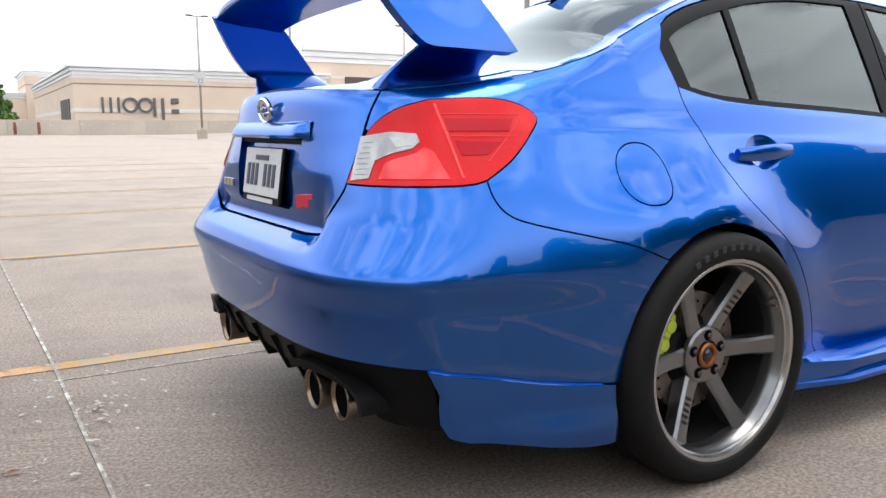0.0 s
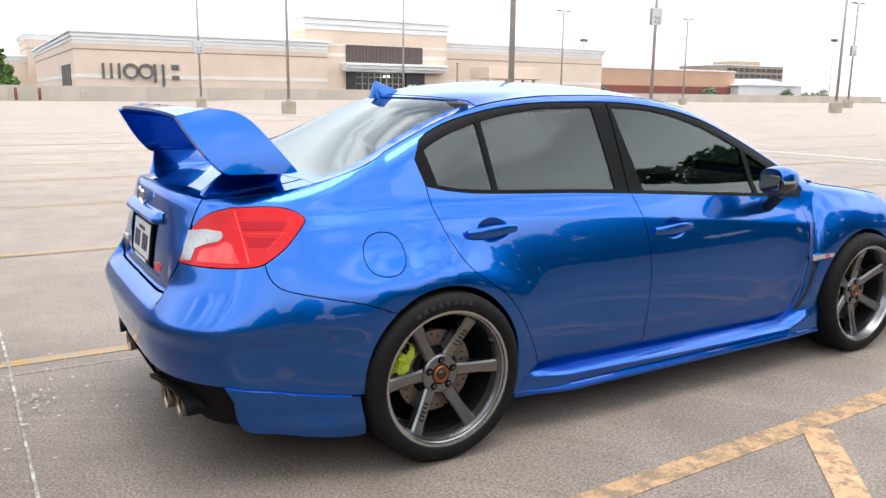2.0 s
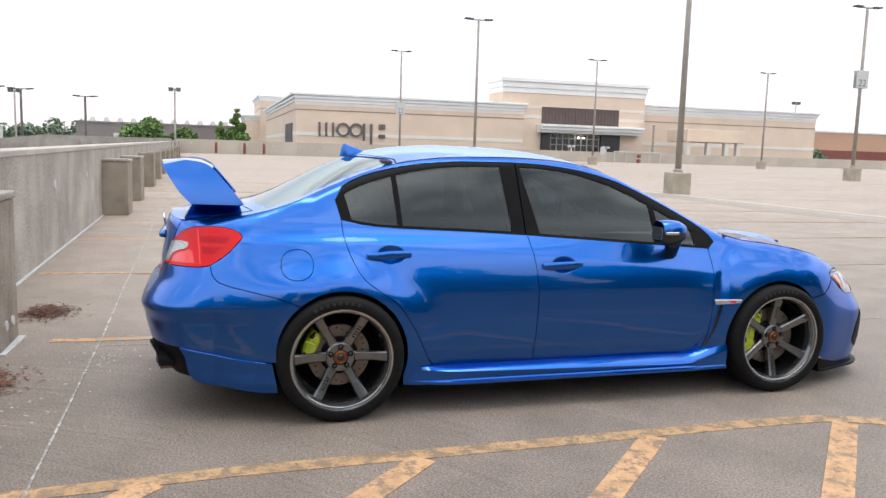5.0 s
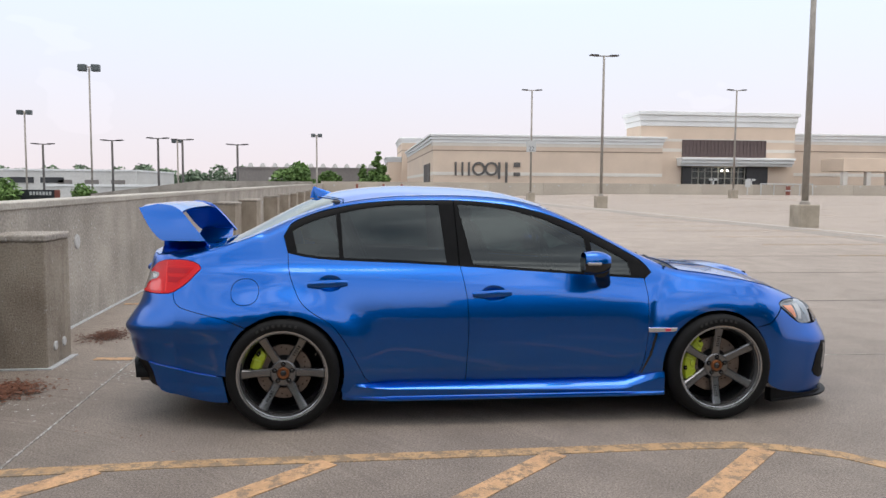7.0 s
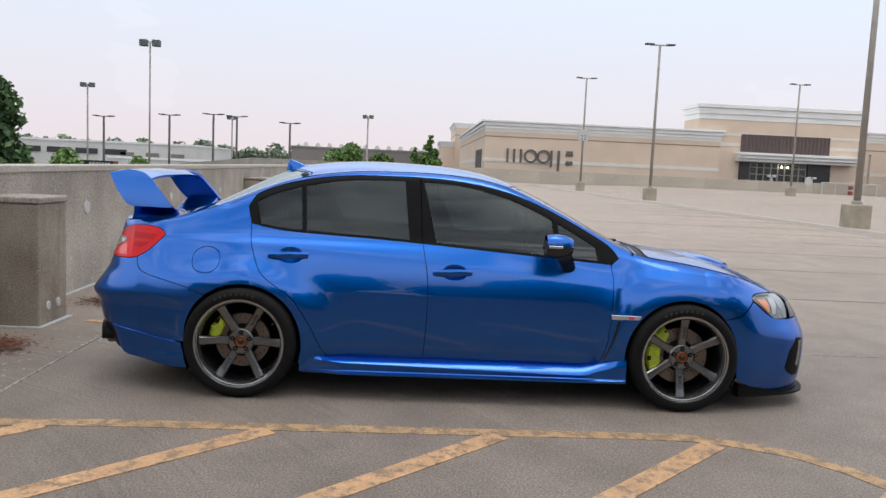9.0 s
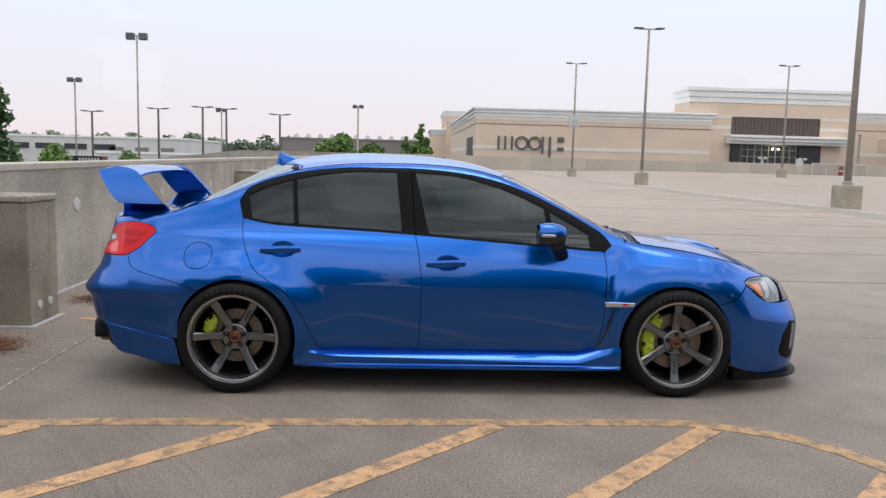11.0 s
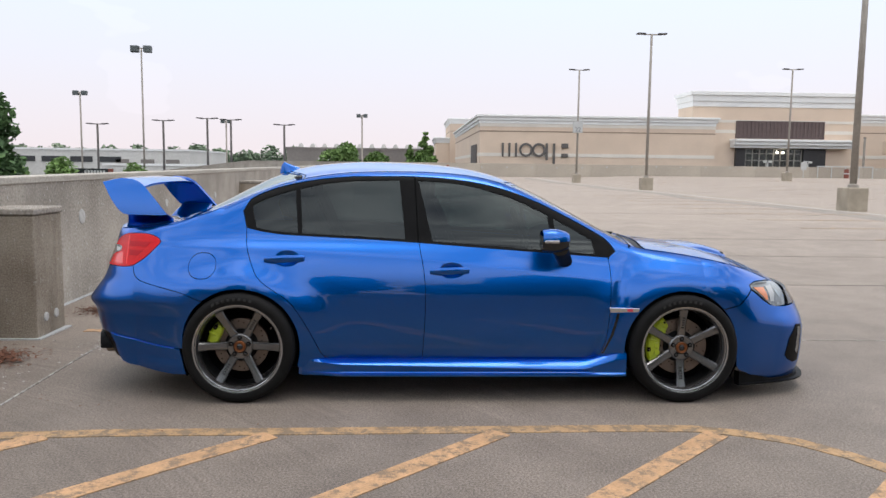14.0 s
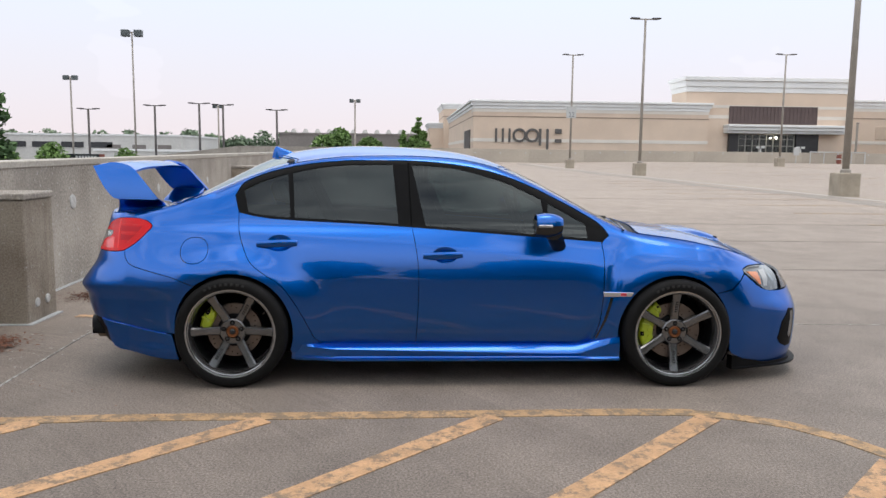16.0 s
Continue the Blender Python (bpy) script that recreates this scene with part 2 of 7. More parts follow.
    step_in = near_far.color_ramp.elements.new(0.46)
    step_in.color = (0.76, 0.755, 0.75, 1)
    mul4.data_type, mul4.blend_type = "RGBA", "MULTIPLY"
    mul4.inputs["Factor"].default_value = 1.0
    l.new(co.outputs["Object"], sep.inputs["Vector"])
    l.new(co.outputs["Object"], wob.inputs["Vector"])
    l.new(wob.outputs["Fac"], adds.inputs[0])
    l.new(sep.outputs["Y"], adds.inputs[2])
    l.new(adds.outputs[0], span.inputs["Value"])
    l.new(span.outputs["Result"], near_far.inputs["Fac"])
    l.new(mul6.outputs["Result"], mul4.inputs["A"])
    l.new(near_far.outputs["Color"], mul4.inputs["B"])
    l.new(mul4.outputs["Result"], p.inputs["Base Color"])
    return m


def worn_paint(name, colour, under, amount):
    """Road paint worn through to the slab in flecks."""
    m = material(name, colour, 0.8, 0, 0.12, 6.0, 90.0, bump=0.3, bump_scale=150.0)
    n, l = m.node_tree.nodes, m.node_tree.links
    p = n["Principled BSDF"]
    co = [x for x in n if x.type == "TEX_COORD"][0]
    base = p.inputs["Base Color"].links[0].from_socket
    ns, nb, ad, rp, mx = n.new("ShaderNodeTexNoise"), n.new("ShaderNodeTexNoise"), n.new("ShaderNodeMath"), n.new("ShaderNodeValToRGB"), n.new("ShaderNodeMix")
    ns.inputs["Scale"].default_value, ns.inputs["Detail"].default_value, ns.inputs["Roughness"].default_value = 48.0, 9.0, 0.8
    nb.inputs["Scale"].default_value, nb.inputs["Detail"].default_value = 13.0, 8.0
    ad.operation = "ADD"
    rp.color_ramp.elements[0].position, rp.color_ramp.elements[0].color = amount, (1, 1, 1, 1)
    rp.color_ramp.elements[1].position, rp.color_ramp.elements[1].color = amount + 0.075, (0, 0, 0, 1)
    hf = n.new("ShaderNodeMath")
    hf.operation = "MULTIPLY"
    hf.inputs[1].default_value = 0.5
    mx.data_type = "RGBA"
    mx.inputs["B"].default_value = (*under, 1)
    l.new(co.outputs["Object"], ns.inputs["Vector"])
    l.new(co.outputs["Object"], nb.inputs["Vector"])
    l.new(ns.outputs["Fac"], ad.inputs[0])
    l.new(nb.outputs["Fac"], ad.inputs[1])
    l.new(ad.outputs[0], hf.inputs[0])
    l.new(hf.outputs[0], rp.inputs["Fac"])
    l.new(rp.outputs["Color"], mx.inputs["Factor"])
    l.new(base, mx.inputs["A"])
    l.new(mx.outputs["Result"], p.inputs["Base Color"])
    return m


def flecked(m, colour, scale, lo, hi, stretch=(1, 1, 1), amount=1.0):
    """Adds spots or streaks of a second colour over a surface."""
    n, l = m.node_tree.nodes, m.node_tree.links
    p = n["Principled BSDF"]
    co = [x for x in n if x.type == "TEX_COORD"][0]
    base = p.inputs["Base Color"].links[0].from_socket
    mp, ns, rg, mx = n.new("ShaderNodeMapping"), n.new("ShaderNodeTexNoise"), n.new("ShaderNodeMapRange"), n.new("ShaderNodeMix")
    mp.inputs["Scale"].default_value = stretch
    ns.inputs["Scale"].default_value, ns.inputs["Detail"].default_value, ns.inputs["Roughness"].default_value = scale, 5.0, 0.62
    rg.inputs["From Min"].default_value, rg.inputs["From Max"].default_value, rg.inputs["To Max"].default_value = lo, hi, amount
    mx.data_type = "RGBA"
    mx.inputs["B"].default_value = (*colour, 1)
    l.new(co.outputs["Object"], mp.inputs["Vector"])
    l.new(mp.outputs["Vector"], ns.inputs["Vector"])
    l.new(ns.outputs["Fac"], rg.inputs["Value"])
    l.new(rg.outputs["Result"], mx.inputs["Factor"])
    l.new(base, mx.inputs["A"])
    l.new(mx.outputs["Result"], p.inputs["Base Color"])
    return m


PAINT = pearl_paint()
BLACK_TRIM = material("black_plastic", (0.0055, 0.0055, 0.006), 0.48, 0, 0.15, 20, 300, bump=0.05, bump_scale=600, spec=0.08)
GLOSS_BLACK = material("gloss_black", (0.012, 0.012, 0.013), 0.12, 0, 0.1, 8, 200)
# near-black colour stands for the shade in hollows, holes and openings
VOID = material("void_shade", (0.0025, 0.0025, 0.003), 0.95, 0, 0.1, 5, 50, spec=0.05)
RUBBER = material("tyre_rubber", (0.0065, 0.0063, 0.0064), 0.7, 0, 0.2, 12, 200, bump=0.1, bump_scale=300, spec=0.16)
RUBBER_MARK = material("tyre_raised_mark", (0.011, 0.0108, 0.0105), 0.6, 0, 0.1, 12, 200)
RIM = material("gunmetal_rim", (0.165, 0.167, 0.172), 0.26, 0.9, 0.06, 10, 400, coat=0.35)
RIM_LIP = material("polished_rim_lip", (0.37, 0.37, 0.375), 0.22, 0.9, 0.06, 10, 300, coat=0.3)
# rim metal with the wheel's inner shade in its colour; spoke marks share it
BARREL = material("shaded_rim_barrel", (0.020, 0.020, 0.021), 0.42, 0.6, 0.06, 10, 300)
STEEL = material("brake_steel", (0.1872, 0.1482, 0.1248), 0.42, 0.8, 0.12, 14, 300)
BRONZE = material("bronze_cap_ring", (0.2808, 0.1014, 0.039), 0.35, 0.8, 0.1, 20, 300)
CALIPER = material("lime_caliper_paint", (0.33, 0.40, 0.012), 0.35, 0, 0.06, 20, 300, coat=0.4)
CHROME = material("chrome", (0.75, 0.75, 0.76), 0.10, 1.0, 0.03, 10, 200)
TITANIUM = material("exhaust_titanium", (0.2652, 0.2418, 0.2106), 0.28, 0.95, 0.12, 9, 200, tint=(0.2106, 0.1404, 0.0858))
RED_LENS = material("red_lens", (0.54, 0.010, 0.014), 0.22, 0, 0.05, 22, 150, coat=0.12, coat_rough=0.01, spec=0.12)
RED_DEEP = material("deep_red_lens", (0.36, 0.006, 0.014), 0.25, 0, 0.02, 30, 150, coat=0.08, spec=0.12)
RED_LOWER = material("lower_red_lens", (0.62, 0.010, 0.010), 0.18, 0, 0.04, 40, 150, coat=0.5)
RED_GUIDE = material("light_guide_red", (0.70, 0.03, 0.03), 0.2, 0, 0.02, 30, 150, coat=0.12)
CLEAR_LENS = material("clear_lens", (0.31, 0.31, 0.31), 0.14, 0.25, 0.08, 60, 200, coat=1.0)
AMBER_LENS = material("amber_lens", (0.624, 0.156, 0.0156), 0.12, 0, 0.08, 30, 150, coat=1.0)
RED_BADGE = material("red_badge", (0.4836, 0.0234, 0.0546), 0.3, 0, 0.06, 30, 150, coat=0.5)
PLATE_WHITE = material("plate_white", (0.5616, 0.5694, 0.5616), 0.45, 0, 0.05, 30, 150)
PLATE_INK = material("plate_ink", (0.039, 0.0468, 0.078), 0.5, 0, 0.05, 30, 150)
MIRROR_GLASS = material("mirror_glass", (0.30, 0.32, 0.33), 0.04, 1.0, 0.02, 10, 100)
HEAD_LENS = material("headlight_lens", (0.1248, 0.1326, 0.1404), 0.10, 0.5, 0.3, 22, 60, coat=1.0, coat_rough=0.01)
GLASS_SIDE = glass("tinted_side_glass", (0.085, 0.125, 0.13), ior=1.58)
GLASS_DOOR = glass("light_tinted_glass", (0.12, 0.17, 0.17), ior=1.58)
GLASS_REAR = glass("tinted_rear_glass", (0.14, 0.16, 0.16), ior=2.0)
GLASS_FRONT = glass("front_glass", (0.55, 0.60, 0.58))
GLASS_SHOP = glass("shop_glass", (0.45, 0.50, 0.48))
SEAT_CLOTH = material("dark_seat_cloth", (0.0195, 0.0195, 0.02184), 0.85, 0, 0.2, 30, 300, bump=0.2, bump_scale=400)
AIRBAG_GREY = material("pale_grey_cloth", (0.351, 0.351, 0.3432), 0.8, 0, 0.1, 10, 200)

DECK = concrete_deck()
YELLOW = worn_paint("worn_yellow_paint", (0.50, 0.30, 0.158), (0.20, 0.142, 0.095), 0.432)
YELLOW_EDGE = worn_paint("worn_yellow_edge_paint", (0.42, 0.265, 0.135), (0.19, 0.138, 0.090), 0.456)
YELLOW_FADED = worn_paint("faded_yellow_paint", (0.42, 0.245, 0.085), (0.27, 0.225, 0.17), 0.475)
SEALANT = worn_paint("joint_sealant", (0.4836, 0.4758, 0.4524), (0.2028, 0.1872, 0.1677), 0.485)
DRAIN_STAIN = worn_paint("drain_stain", (0.175, 0.155, 0.135), (0.30, 0.262, 0.228), 0.47)
DRAIN_PALE = worn_paint("drain_pale", (0.42, 0.385, 0.345), (0.33, 0.29, 0.25), 0.45)
JOINT_DARK = material("joint_dark", (0.078, 0.0702, 0.0624), 0.9, 0, 0.2, 10, 100)
WALL_CONCRETE = material("wall_concrete", (0.42, 0.378, 0.328), 0.88, 0, 0.2, 1.2, 40.0, bump=0.4, bump_scale=60.0, tint=(0.1872, 0.1638, 0.1404), spread=(0.36, 0.62))
flecked(WALL_CONCRETE, (0.156, 0.1365, 0.117), 1.0, 0.50, 0.66, (2.2, 2.2, 0.45), 0.35)
flecked(WALL_CONCRETE, (0.5148, 0.507, 0.4836), 26.0, 0.605, 0.665, (1, 1, 0.7), 0.8)
COPING = material("coping_concrete", (0.4056, 0.3744, 0.3276), 0.85, 0, 0.12, 1.2, 40.0, bump=0.3, bump_scale=60.0)
FAR_WALL = material("far_wall_concrete", (0.42, 0.372, 0.31), 0.9, 0, 0.08, 0.25, 6.0)
PILASTER_CONCRETE = material("pebbly_concrete", (0.33, 0.284, 0.228), 0.9, 0, 0.2, 2.2, 70.0, bump=0.8, bump_scale=110.0, tint=(0.19, 0.152, 0.114), spread=(0.38, 0.62))
flecked(PILASTER_CONCRETE, (0.429, 0.4134, 0.39), 30.0, 0.62, 0.68, (1, 1, 0.7), 0.6)
flecked(PILASTER_CONCRETE, (0.0936, 0.0663, 0.0468), 1.1, 0.52, 0.70, (3.0, 3.0, 0.6), 0.5)
CAULK = material("pale_caulk", (0.4524, 0.4602, 0.468), 0.7, 0, 0.12, 20, 100, bump=0.3)
PATCH = material("white_patch_plug", (0.4836, 0.4758, 0.4602), 0.75, 0, 0.12, 20, 120)
LEAF_BROWN = material("dead_leaves", (0.17, 0.062, 0.03), 0.85, 0, 0.3, 40, 120, per_piece=0.4)
STONE_CHIP = material("pale_chips", (0.429, 0.4212, 0.4056), 0.8, 0, 0.2, 40, 120)
STUCCO = material("beige_stucco", (0.66, 0.525, 0.41), 0.9, 0, 0.05, 0.3, 12.0, bump=0.1, bump_scale=20)
STUCCO_PALE = material("pale_stucco", (0.70, 0.65, 0.58), 0.88, 0, 0.05, 0.3, 12.0)
CORNICE = material("white_cornice", (0.76, 0.76, 0.745), 0.8, 0, 0.04, 0.4, 10.0)
GROOVE = material("stucco_shadow_band", (0.288, 0.216, 0.1656), 0.9, 0, 0.05, 0.4, 12.0)
SIGN_GREY = material("sign_grey", (0.1152, 0.1044, 0.0972), 0.6, 0, 0.08, 2.0, 20.0)
BROWN_METAL = material("brown_ribbed_metal", (0.1014, 0.0702, 0.0663), 0.6, 0, 0.08, 2.0, 20.0)
DARK_STONE = material("dark_portal_stone", (0.0273, 0.02574, 0.0273), 0.5, 0, 0.15, 2.0, 20.0)
DOOR_FRAME = material("pale_door_frame", (0.324, 0.3096, 0.2736), 0.5, 0, 0.1, 4.0, 20.0)
POLE_METAL = material("weathered_pole", (0.30, 0.27, 0.235), 0.6, 0.1, 0.12, 2.0, 30.0)
POLE_DARK = material("dark_bronze_pole", (0.0702, 0.0624, 0.0585), 0.5, 0.3, 0.12, 2.0, 30.0)
FLOOD_GREY = material("floodlight_grey", (0.10, 0.115, 0.115), 0.45, 0.2, 0.12, 2.0, 30.0)
POLE_BASE = material("pole_base_concrete", (0.38, 0.33, 0.26), 0.9, 0, 0.15, 2.0, 40.0, bump=0.4, bump_scale=60)
SIGN_WHITE = material("sign_white", (0.4752, 0.4824, 0.4752), 0.6, 0, 0.05, 4.0, 40.0)
SIGN_INK = material("sign_ink", (0.1584, 0.1656, 0.1728), 0.6, 0, 0.05, 4.0, 40.0)
LOT_ASPHALT = material("far_lot_asphalt", (0.0936, 0.0897, 0.0858), 0.9, 0, 0.2, 0.05, 3.0)
FAR_GREY = material("far_grey_cladding", (0.216, 0.1944, 0.18), 0.9, 0, 0.08, 0.1, 2.0)
FAR_PALE = material("far_pale_wall", (0.60, 0.585, 0.555), 0.9, 0, 0.06, 0.1, 2.0)
FAR_PINK = material("far_salmon_wall", (0.4896, 0.3024, 0.2016), 0.9, 0, 0.05, 0.1, 2.0)
FAR_BRICK = material("far_red_band", (0.216, 0.072, 0.054), 0.9, 0, 0.08, 0.1, 2.0)
FAR_HOTEL = material("far_tan_wall", (0.36, 0.2736, 0.2016), 0.9, 0, 0.06, 0.1, 2.0)
FAR_GLASS = material("far_dark_window", (0.036, 0.0396, 0.0432), 0.2, 0, 0.1, 0.2, 2.0)
LEAVES = material("foliage", (0.20, 0.33, 0.085), 0.75, 0, 0.25, 0.9, 6.0, tint=(0.055, 0.105, 0.025), per_piece=0.2)
LEAVES_DARK = material("dark_foliage", (0.085, 0.16, 0.05), 0.75, 0, 0.25, 0.9, 6.0, tint=(0.028, 0.062, 0.022), per_piece=0.2)
# distance haze is put into these paler, greyer greens
LEAVES_HAZY = material("hazy_far_foliage", (0.20, 0.26, 0.16), 0.9, 0, 0.25, 0.08, 1.0, tint=(0.12, 0.17, 0.11))
BARK = material("bark", (0.10, 0.075, 0.055), 0.9, 0, 0.25, 8, 60, bump=0.6, bump_scale=40)


# ---- builders ----
def mesh_of(name, bm, mat, smooth=False):
    me = bpy.data.meshes.new(name)
    bm.normal_update()
    bm.to_mesh(me)
    bm.free()
    me.materials.append(mat)
    if smooth:
        me.shade_smooth()
    return me


def thing(name, label, category, group="", kind="", place=(0, 0, 0)):
    """An Empty that carries the parts of a thing."""
    ob = new(name)
    ob.empty_display_size = 0.1
    ob.location = place
    return tagged(ob, label, category, group, kind)


def part(name, bm, mat, parent=None, label="", smooth=False, place=None):
    ob = new(name, bm if isinstance(bm, bpy.types.Mesh) else mesh_of(name, bm, mat, smooth))
    if parent is not None:
        ob.parent = parent
    if place is not None:
        ob.matrix_basis = place if isinstance(place, Matrix) else Matrix.Translation(place)
    return tagged(ob, label)


def box(x0, x1, y0, y1, z0, z1, bevel=0.0, bm=None, segments=2):
    bm = bm or bmesh.new()
    made = bmesh.ops.create_cube(bm, size=1.0, matrix=Matrix.Translation(((x0 + x1) / 2, (y0 + y1) / 2, (z0 + z1) / 2)) @ Matrix.Diagonal((x1 - x0, y1 - y0, z1 - z0, 1)))
    if bevel:
        edges = {e for v in made["verts"] for e in v.link_edges}
        bmesh.ops.bevel(bm, geom=list(edges), offset=bevel, segments=segments, profile=0.5, affect="EDGES")
    return bm


def tube(radii, sides=20, axis="z", closed=True, bm=None, place=None):
    """A turned body: rings of (radius, height) along an axis."""
    bm = bm or bmesh.new()
    rings = []
    for r, h in radii:
        ring = []
        for i in range(sides):
            a = 2 * math.pi * i / sides
            v = Vector((r * math.cos(a), r * math.sin(a), h))
            if axis == "y":
                v = Vector((v.x, v.z, v.y))
            elif axis == "x":
                v = Vector((v.z, v.x, v.y))
            ring.append(bm.verts.new(place @ v if place is not None else v))
        rings.append(ring)
    for a, b in zip(rings, rings[1:]):
        for i in range(sides):
            bm.faces.new((a[i], a[(i + 1) % sides], b[(i + 1) % sides], b[i]))
    if closed:
        bm.faces.new(rings[0])
        bm.faces.new(rings[-1])
    bmesh.ops.recalc_face_normals(bm, faces=bm.faces[:])
    return bm


def prism(outline, lo, hi, axis="z", bevel=0.0):
    """A flat outline given depth along an axis; the outline holds the other two coordinates in order."""
    bm = bmesh.new()

    def put(p, h):
        return {"z": (p[0], p[1], h), "y": (p[0], h, p[1]), "x": (h, p[0], p[1])}[axis]
    low = [bm.verts.new(put(p, lo)) for p in outline]
    high = [bm.verts.new(put(p, hi)) for p in outline]
    bm.faces.new(low)
    bm.faces.new(high)
    for i in range(len(outline)):
        j = (i + 1) % len(outline)
        bm.faces.new((low[i], low[j], high[j], high[i]))
    bmesh.ops.recalc_face_normals(bm, faces=bm.faces[:])
    if bevel:
        bmesh.ops.bevel(bm, geom=bm.edges[:], offset=bevel, segments=2, profile=0.5, affect="EDGES")
    return bm


def strip(points, width, z=0.0, thick=0.004, height=None):
    """A painted or laid strip along a line on the ground."""
    bm = bmesh.new()
    pts = [Vector((p[0], p[1])) for p in points]
    rows = []
    for i, p in enumerate(pts):
        d = (pts[min(i + 1, len(pts) - 1)] - pts[max(i - 1, 0)]).normalized()
        n = Vector((-d.y, d.x)) * width / 2
        up = z + (height(p.x, p.y) if height else 0)
        rows.append([bm.verts.new((q.x, q.y, up + h)) for q in (p + n, p - n) for h in (0, thick)])
    for a, b in zip(rows, rows[1:]):
        for i, j in ((1, 3), (0, 1), (2, 3)):
            bm.faces.new((a[i], a[j], b[j], b[i]))
    bm.faces.new([rows[0][i] for i in (0, 1, 3, 2)])
    bm.faces.new([rows[-1][i] for i in (0, 1, 3, 2)])
    bmesh.ops.recalc_face_normals(bm, faces=bm.faces[:])
    return bm


def from_lists(name, verts, faces, mat):
    me = bpy.data.meshes.new(name)
    me.from_pydata(verts, [], faces)
    me.materials.append(mat)
    me.update()
    return me


# ---- the deck and its walls ----
def ring_mesh(profile, sides=72):
    """A turned ring about the y axis from a closed profile of (radius, y)."""
    bm = bmesh.new()
    rings = []
    for i in range(sides):
        a = 2 * math.pi * i / sides
        rings.append([bm.verts.new((r * math.cos(a), y, r * math.sin(a))) for r, y in profile])
    n = len(profile)
    for i in range(sides):
        p, q = rings[i], rings[(i + 1) % sides]
        for k in range(n):
            bm.faces.new((p[k], p[(k + 1) % n], q[(k + 1) % n], q[k]))
    bmesh.ops.recalc_face_normals(bm, faces=bm.faces[:])
    return bm


def rise(x, y):
    """The deck's fall: level by the car, a little higher far off to the right."""
    a = min(max((x - 17) / 16, 0), 1)
    b = min(max((y - 18) / 30, 0), 1)
    c = min(max((y - 74) / 22, 0), 1)
    return 0.42 * a * a * (3 - 2 * a) * b * b * (3 - 2 * b) + 0.22 * c * c * (3 - 2 * c) * (1 - 0.5 * a)


def deck_sheet():
    xs = [-6.2] + [-3.9 + 2.0 * i for i in range(12)] + [22 + 6.0 * i for i in range(25)]
    ys = [-18 + 3.0 * i for i in range(12)] + [18 + 4.0 * i for i in range(21)]
    verts, faces = [], []
    for y in ys:
        for x in xs:
            verts.append((x, y, rise(x, y)))
    w = len(xs)
    for j in range(len(ys) - 1):
        for i in range(w - 1):
            k = j * w + i
            faces.append((k, k + 1, k + w + 1, k + w))
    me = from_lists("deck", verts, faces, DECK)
    me.shade_smooth()
    return me


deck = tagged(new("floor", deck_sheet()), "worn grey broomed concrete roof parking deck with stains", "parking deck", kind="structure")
ground_bm = bmesh.new()
bmesh.ops.create_grid(ground_bm, x_segments=4, y_segments=4, size=2600)
ground = part("ground", ground_bm, LOT_ASPHALT, place=(0, 0, -5.2))
tagged(ground, "far dark asphalt lots and land around the deck", "ground", kind="structure")
side_bm = box(-6.4, 170, -17.2, 98.2, -5.2, -0.35)
tagged(part("deck_substructure", side_bm, WALL_CONCRETE), "concrete frame under the roof deck", "parking structure", kind="structure")


def along_wall(y):
    return -3.72 - 0.0205 * (y - 2.0)


def wall_run(name, x0, y0, x1, y1, z0, z1, thick, mat, label, piece=6.0, gap=0.012):
    """A parapet of precast lengths, each with a soft top edge, butted with open joints."""
    root = thing(name, label, "wall", kind="structure", place=(x0, y0, 0))
    root.rotation_euler = (0, 0, math.atan2(y1 - y0, x1 - x0))
    length = math.hypot(x1 - x0, y1 - y0)
    count = max(1, round(length / piece))
    step = length / count
    shared = mesh_of("panel", box(gap / 2, step - gap / 2, 0, thick, z0, z1, 0.012), mat)
    for i in range(count):
        ob = part("panel", shared, mat, root)
        ob.location = (i * step, 0, 0)
    return root


wall_left = wall_run("wall_west", along_wall(-17), -17, along_wall(97), 97, -0.9, 1.18, 0.26, WALL_CONCRETE,
                     "weathered grey concrete parapet wall along the deck", 6.1)
run = math.hypot(114, along_wall(97) - along_wall(-17))
for k in range(19):
    part("coping", box(k * run / 19 + 0.004, (k + 1) * run / 19 - 0.004, -0.014, 0.275, 1.122, 1.186, 0.010), COPING, wall_left, "smoother pale coping")
wall_left.rotation_euler[1] = -0.0045
wall_far = wall_run("wall_north", -5.9, 97, 170, 97, -0.2, 1.95, 0.3, FAR_WALL, "long low concrete parapet at the far deck edge", 7.4)
wall_back = wall_run("wall_south", 170, -17, -3.4, -17, -0.2, 1.26, 0.3, WALL_CONCRETE, "concrete parapet closing the deck", 7.4)
tagged(part("caulk_seam", strip([(along_wall(y) + 0.012, y) for y in (1.55, 6, 12, 20, 40, 96)], 0.035, 0.0, 0.012), CAULK), "pale caulk bead along the wall foot", "caulk seam", kind="structure")


def pilaster(x1, y0, y1, height, label):
    """A pebbly concrete buttress on the wall's inner face, with a cast cap."""
    x0 = along_wall((y0 + y1) / 2) + 0.006
    root = thing("concrete_buttress", label, "buttress", "buttresses on the wall", place=(0, 0, 0))
    part("shaft", box(x0, x1, y0, y1, 0.0, height - 0.055, 0.015), PILASTER_CONCRETE, root)
    part("cap", box(x0, x1 + 0.012, y0 - 0.012, y1 + 0.012, height - 0.053, height, 0.014), WALL_CONCRETE, root, "smoother pale cap edge")
    return root


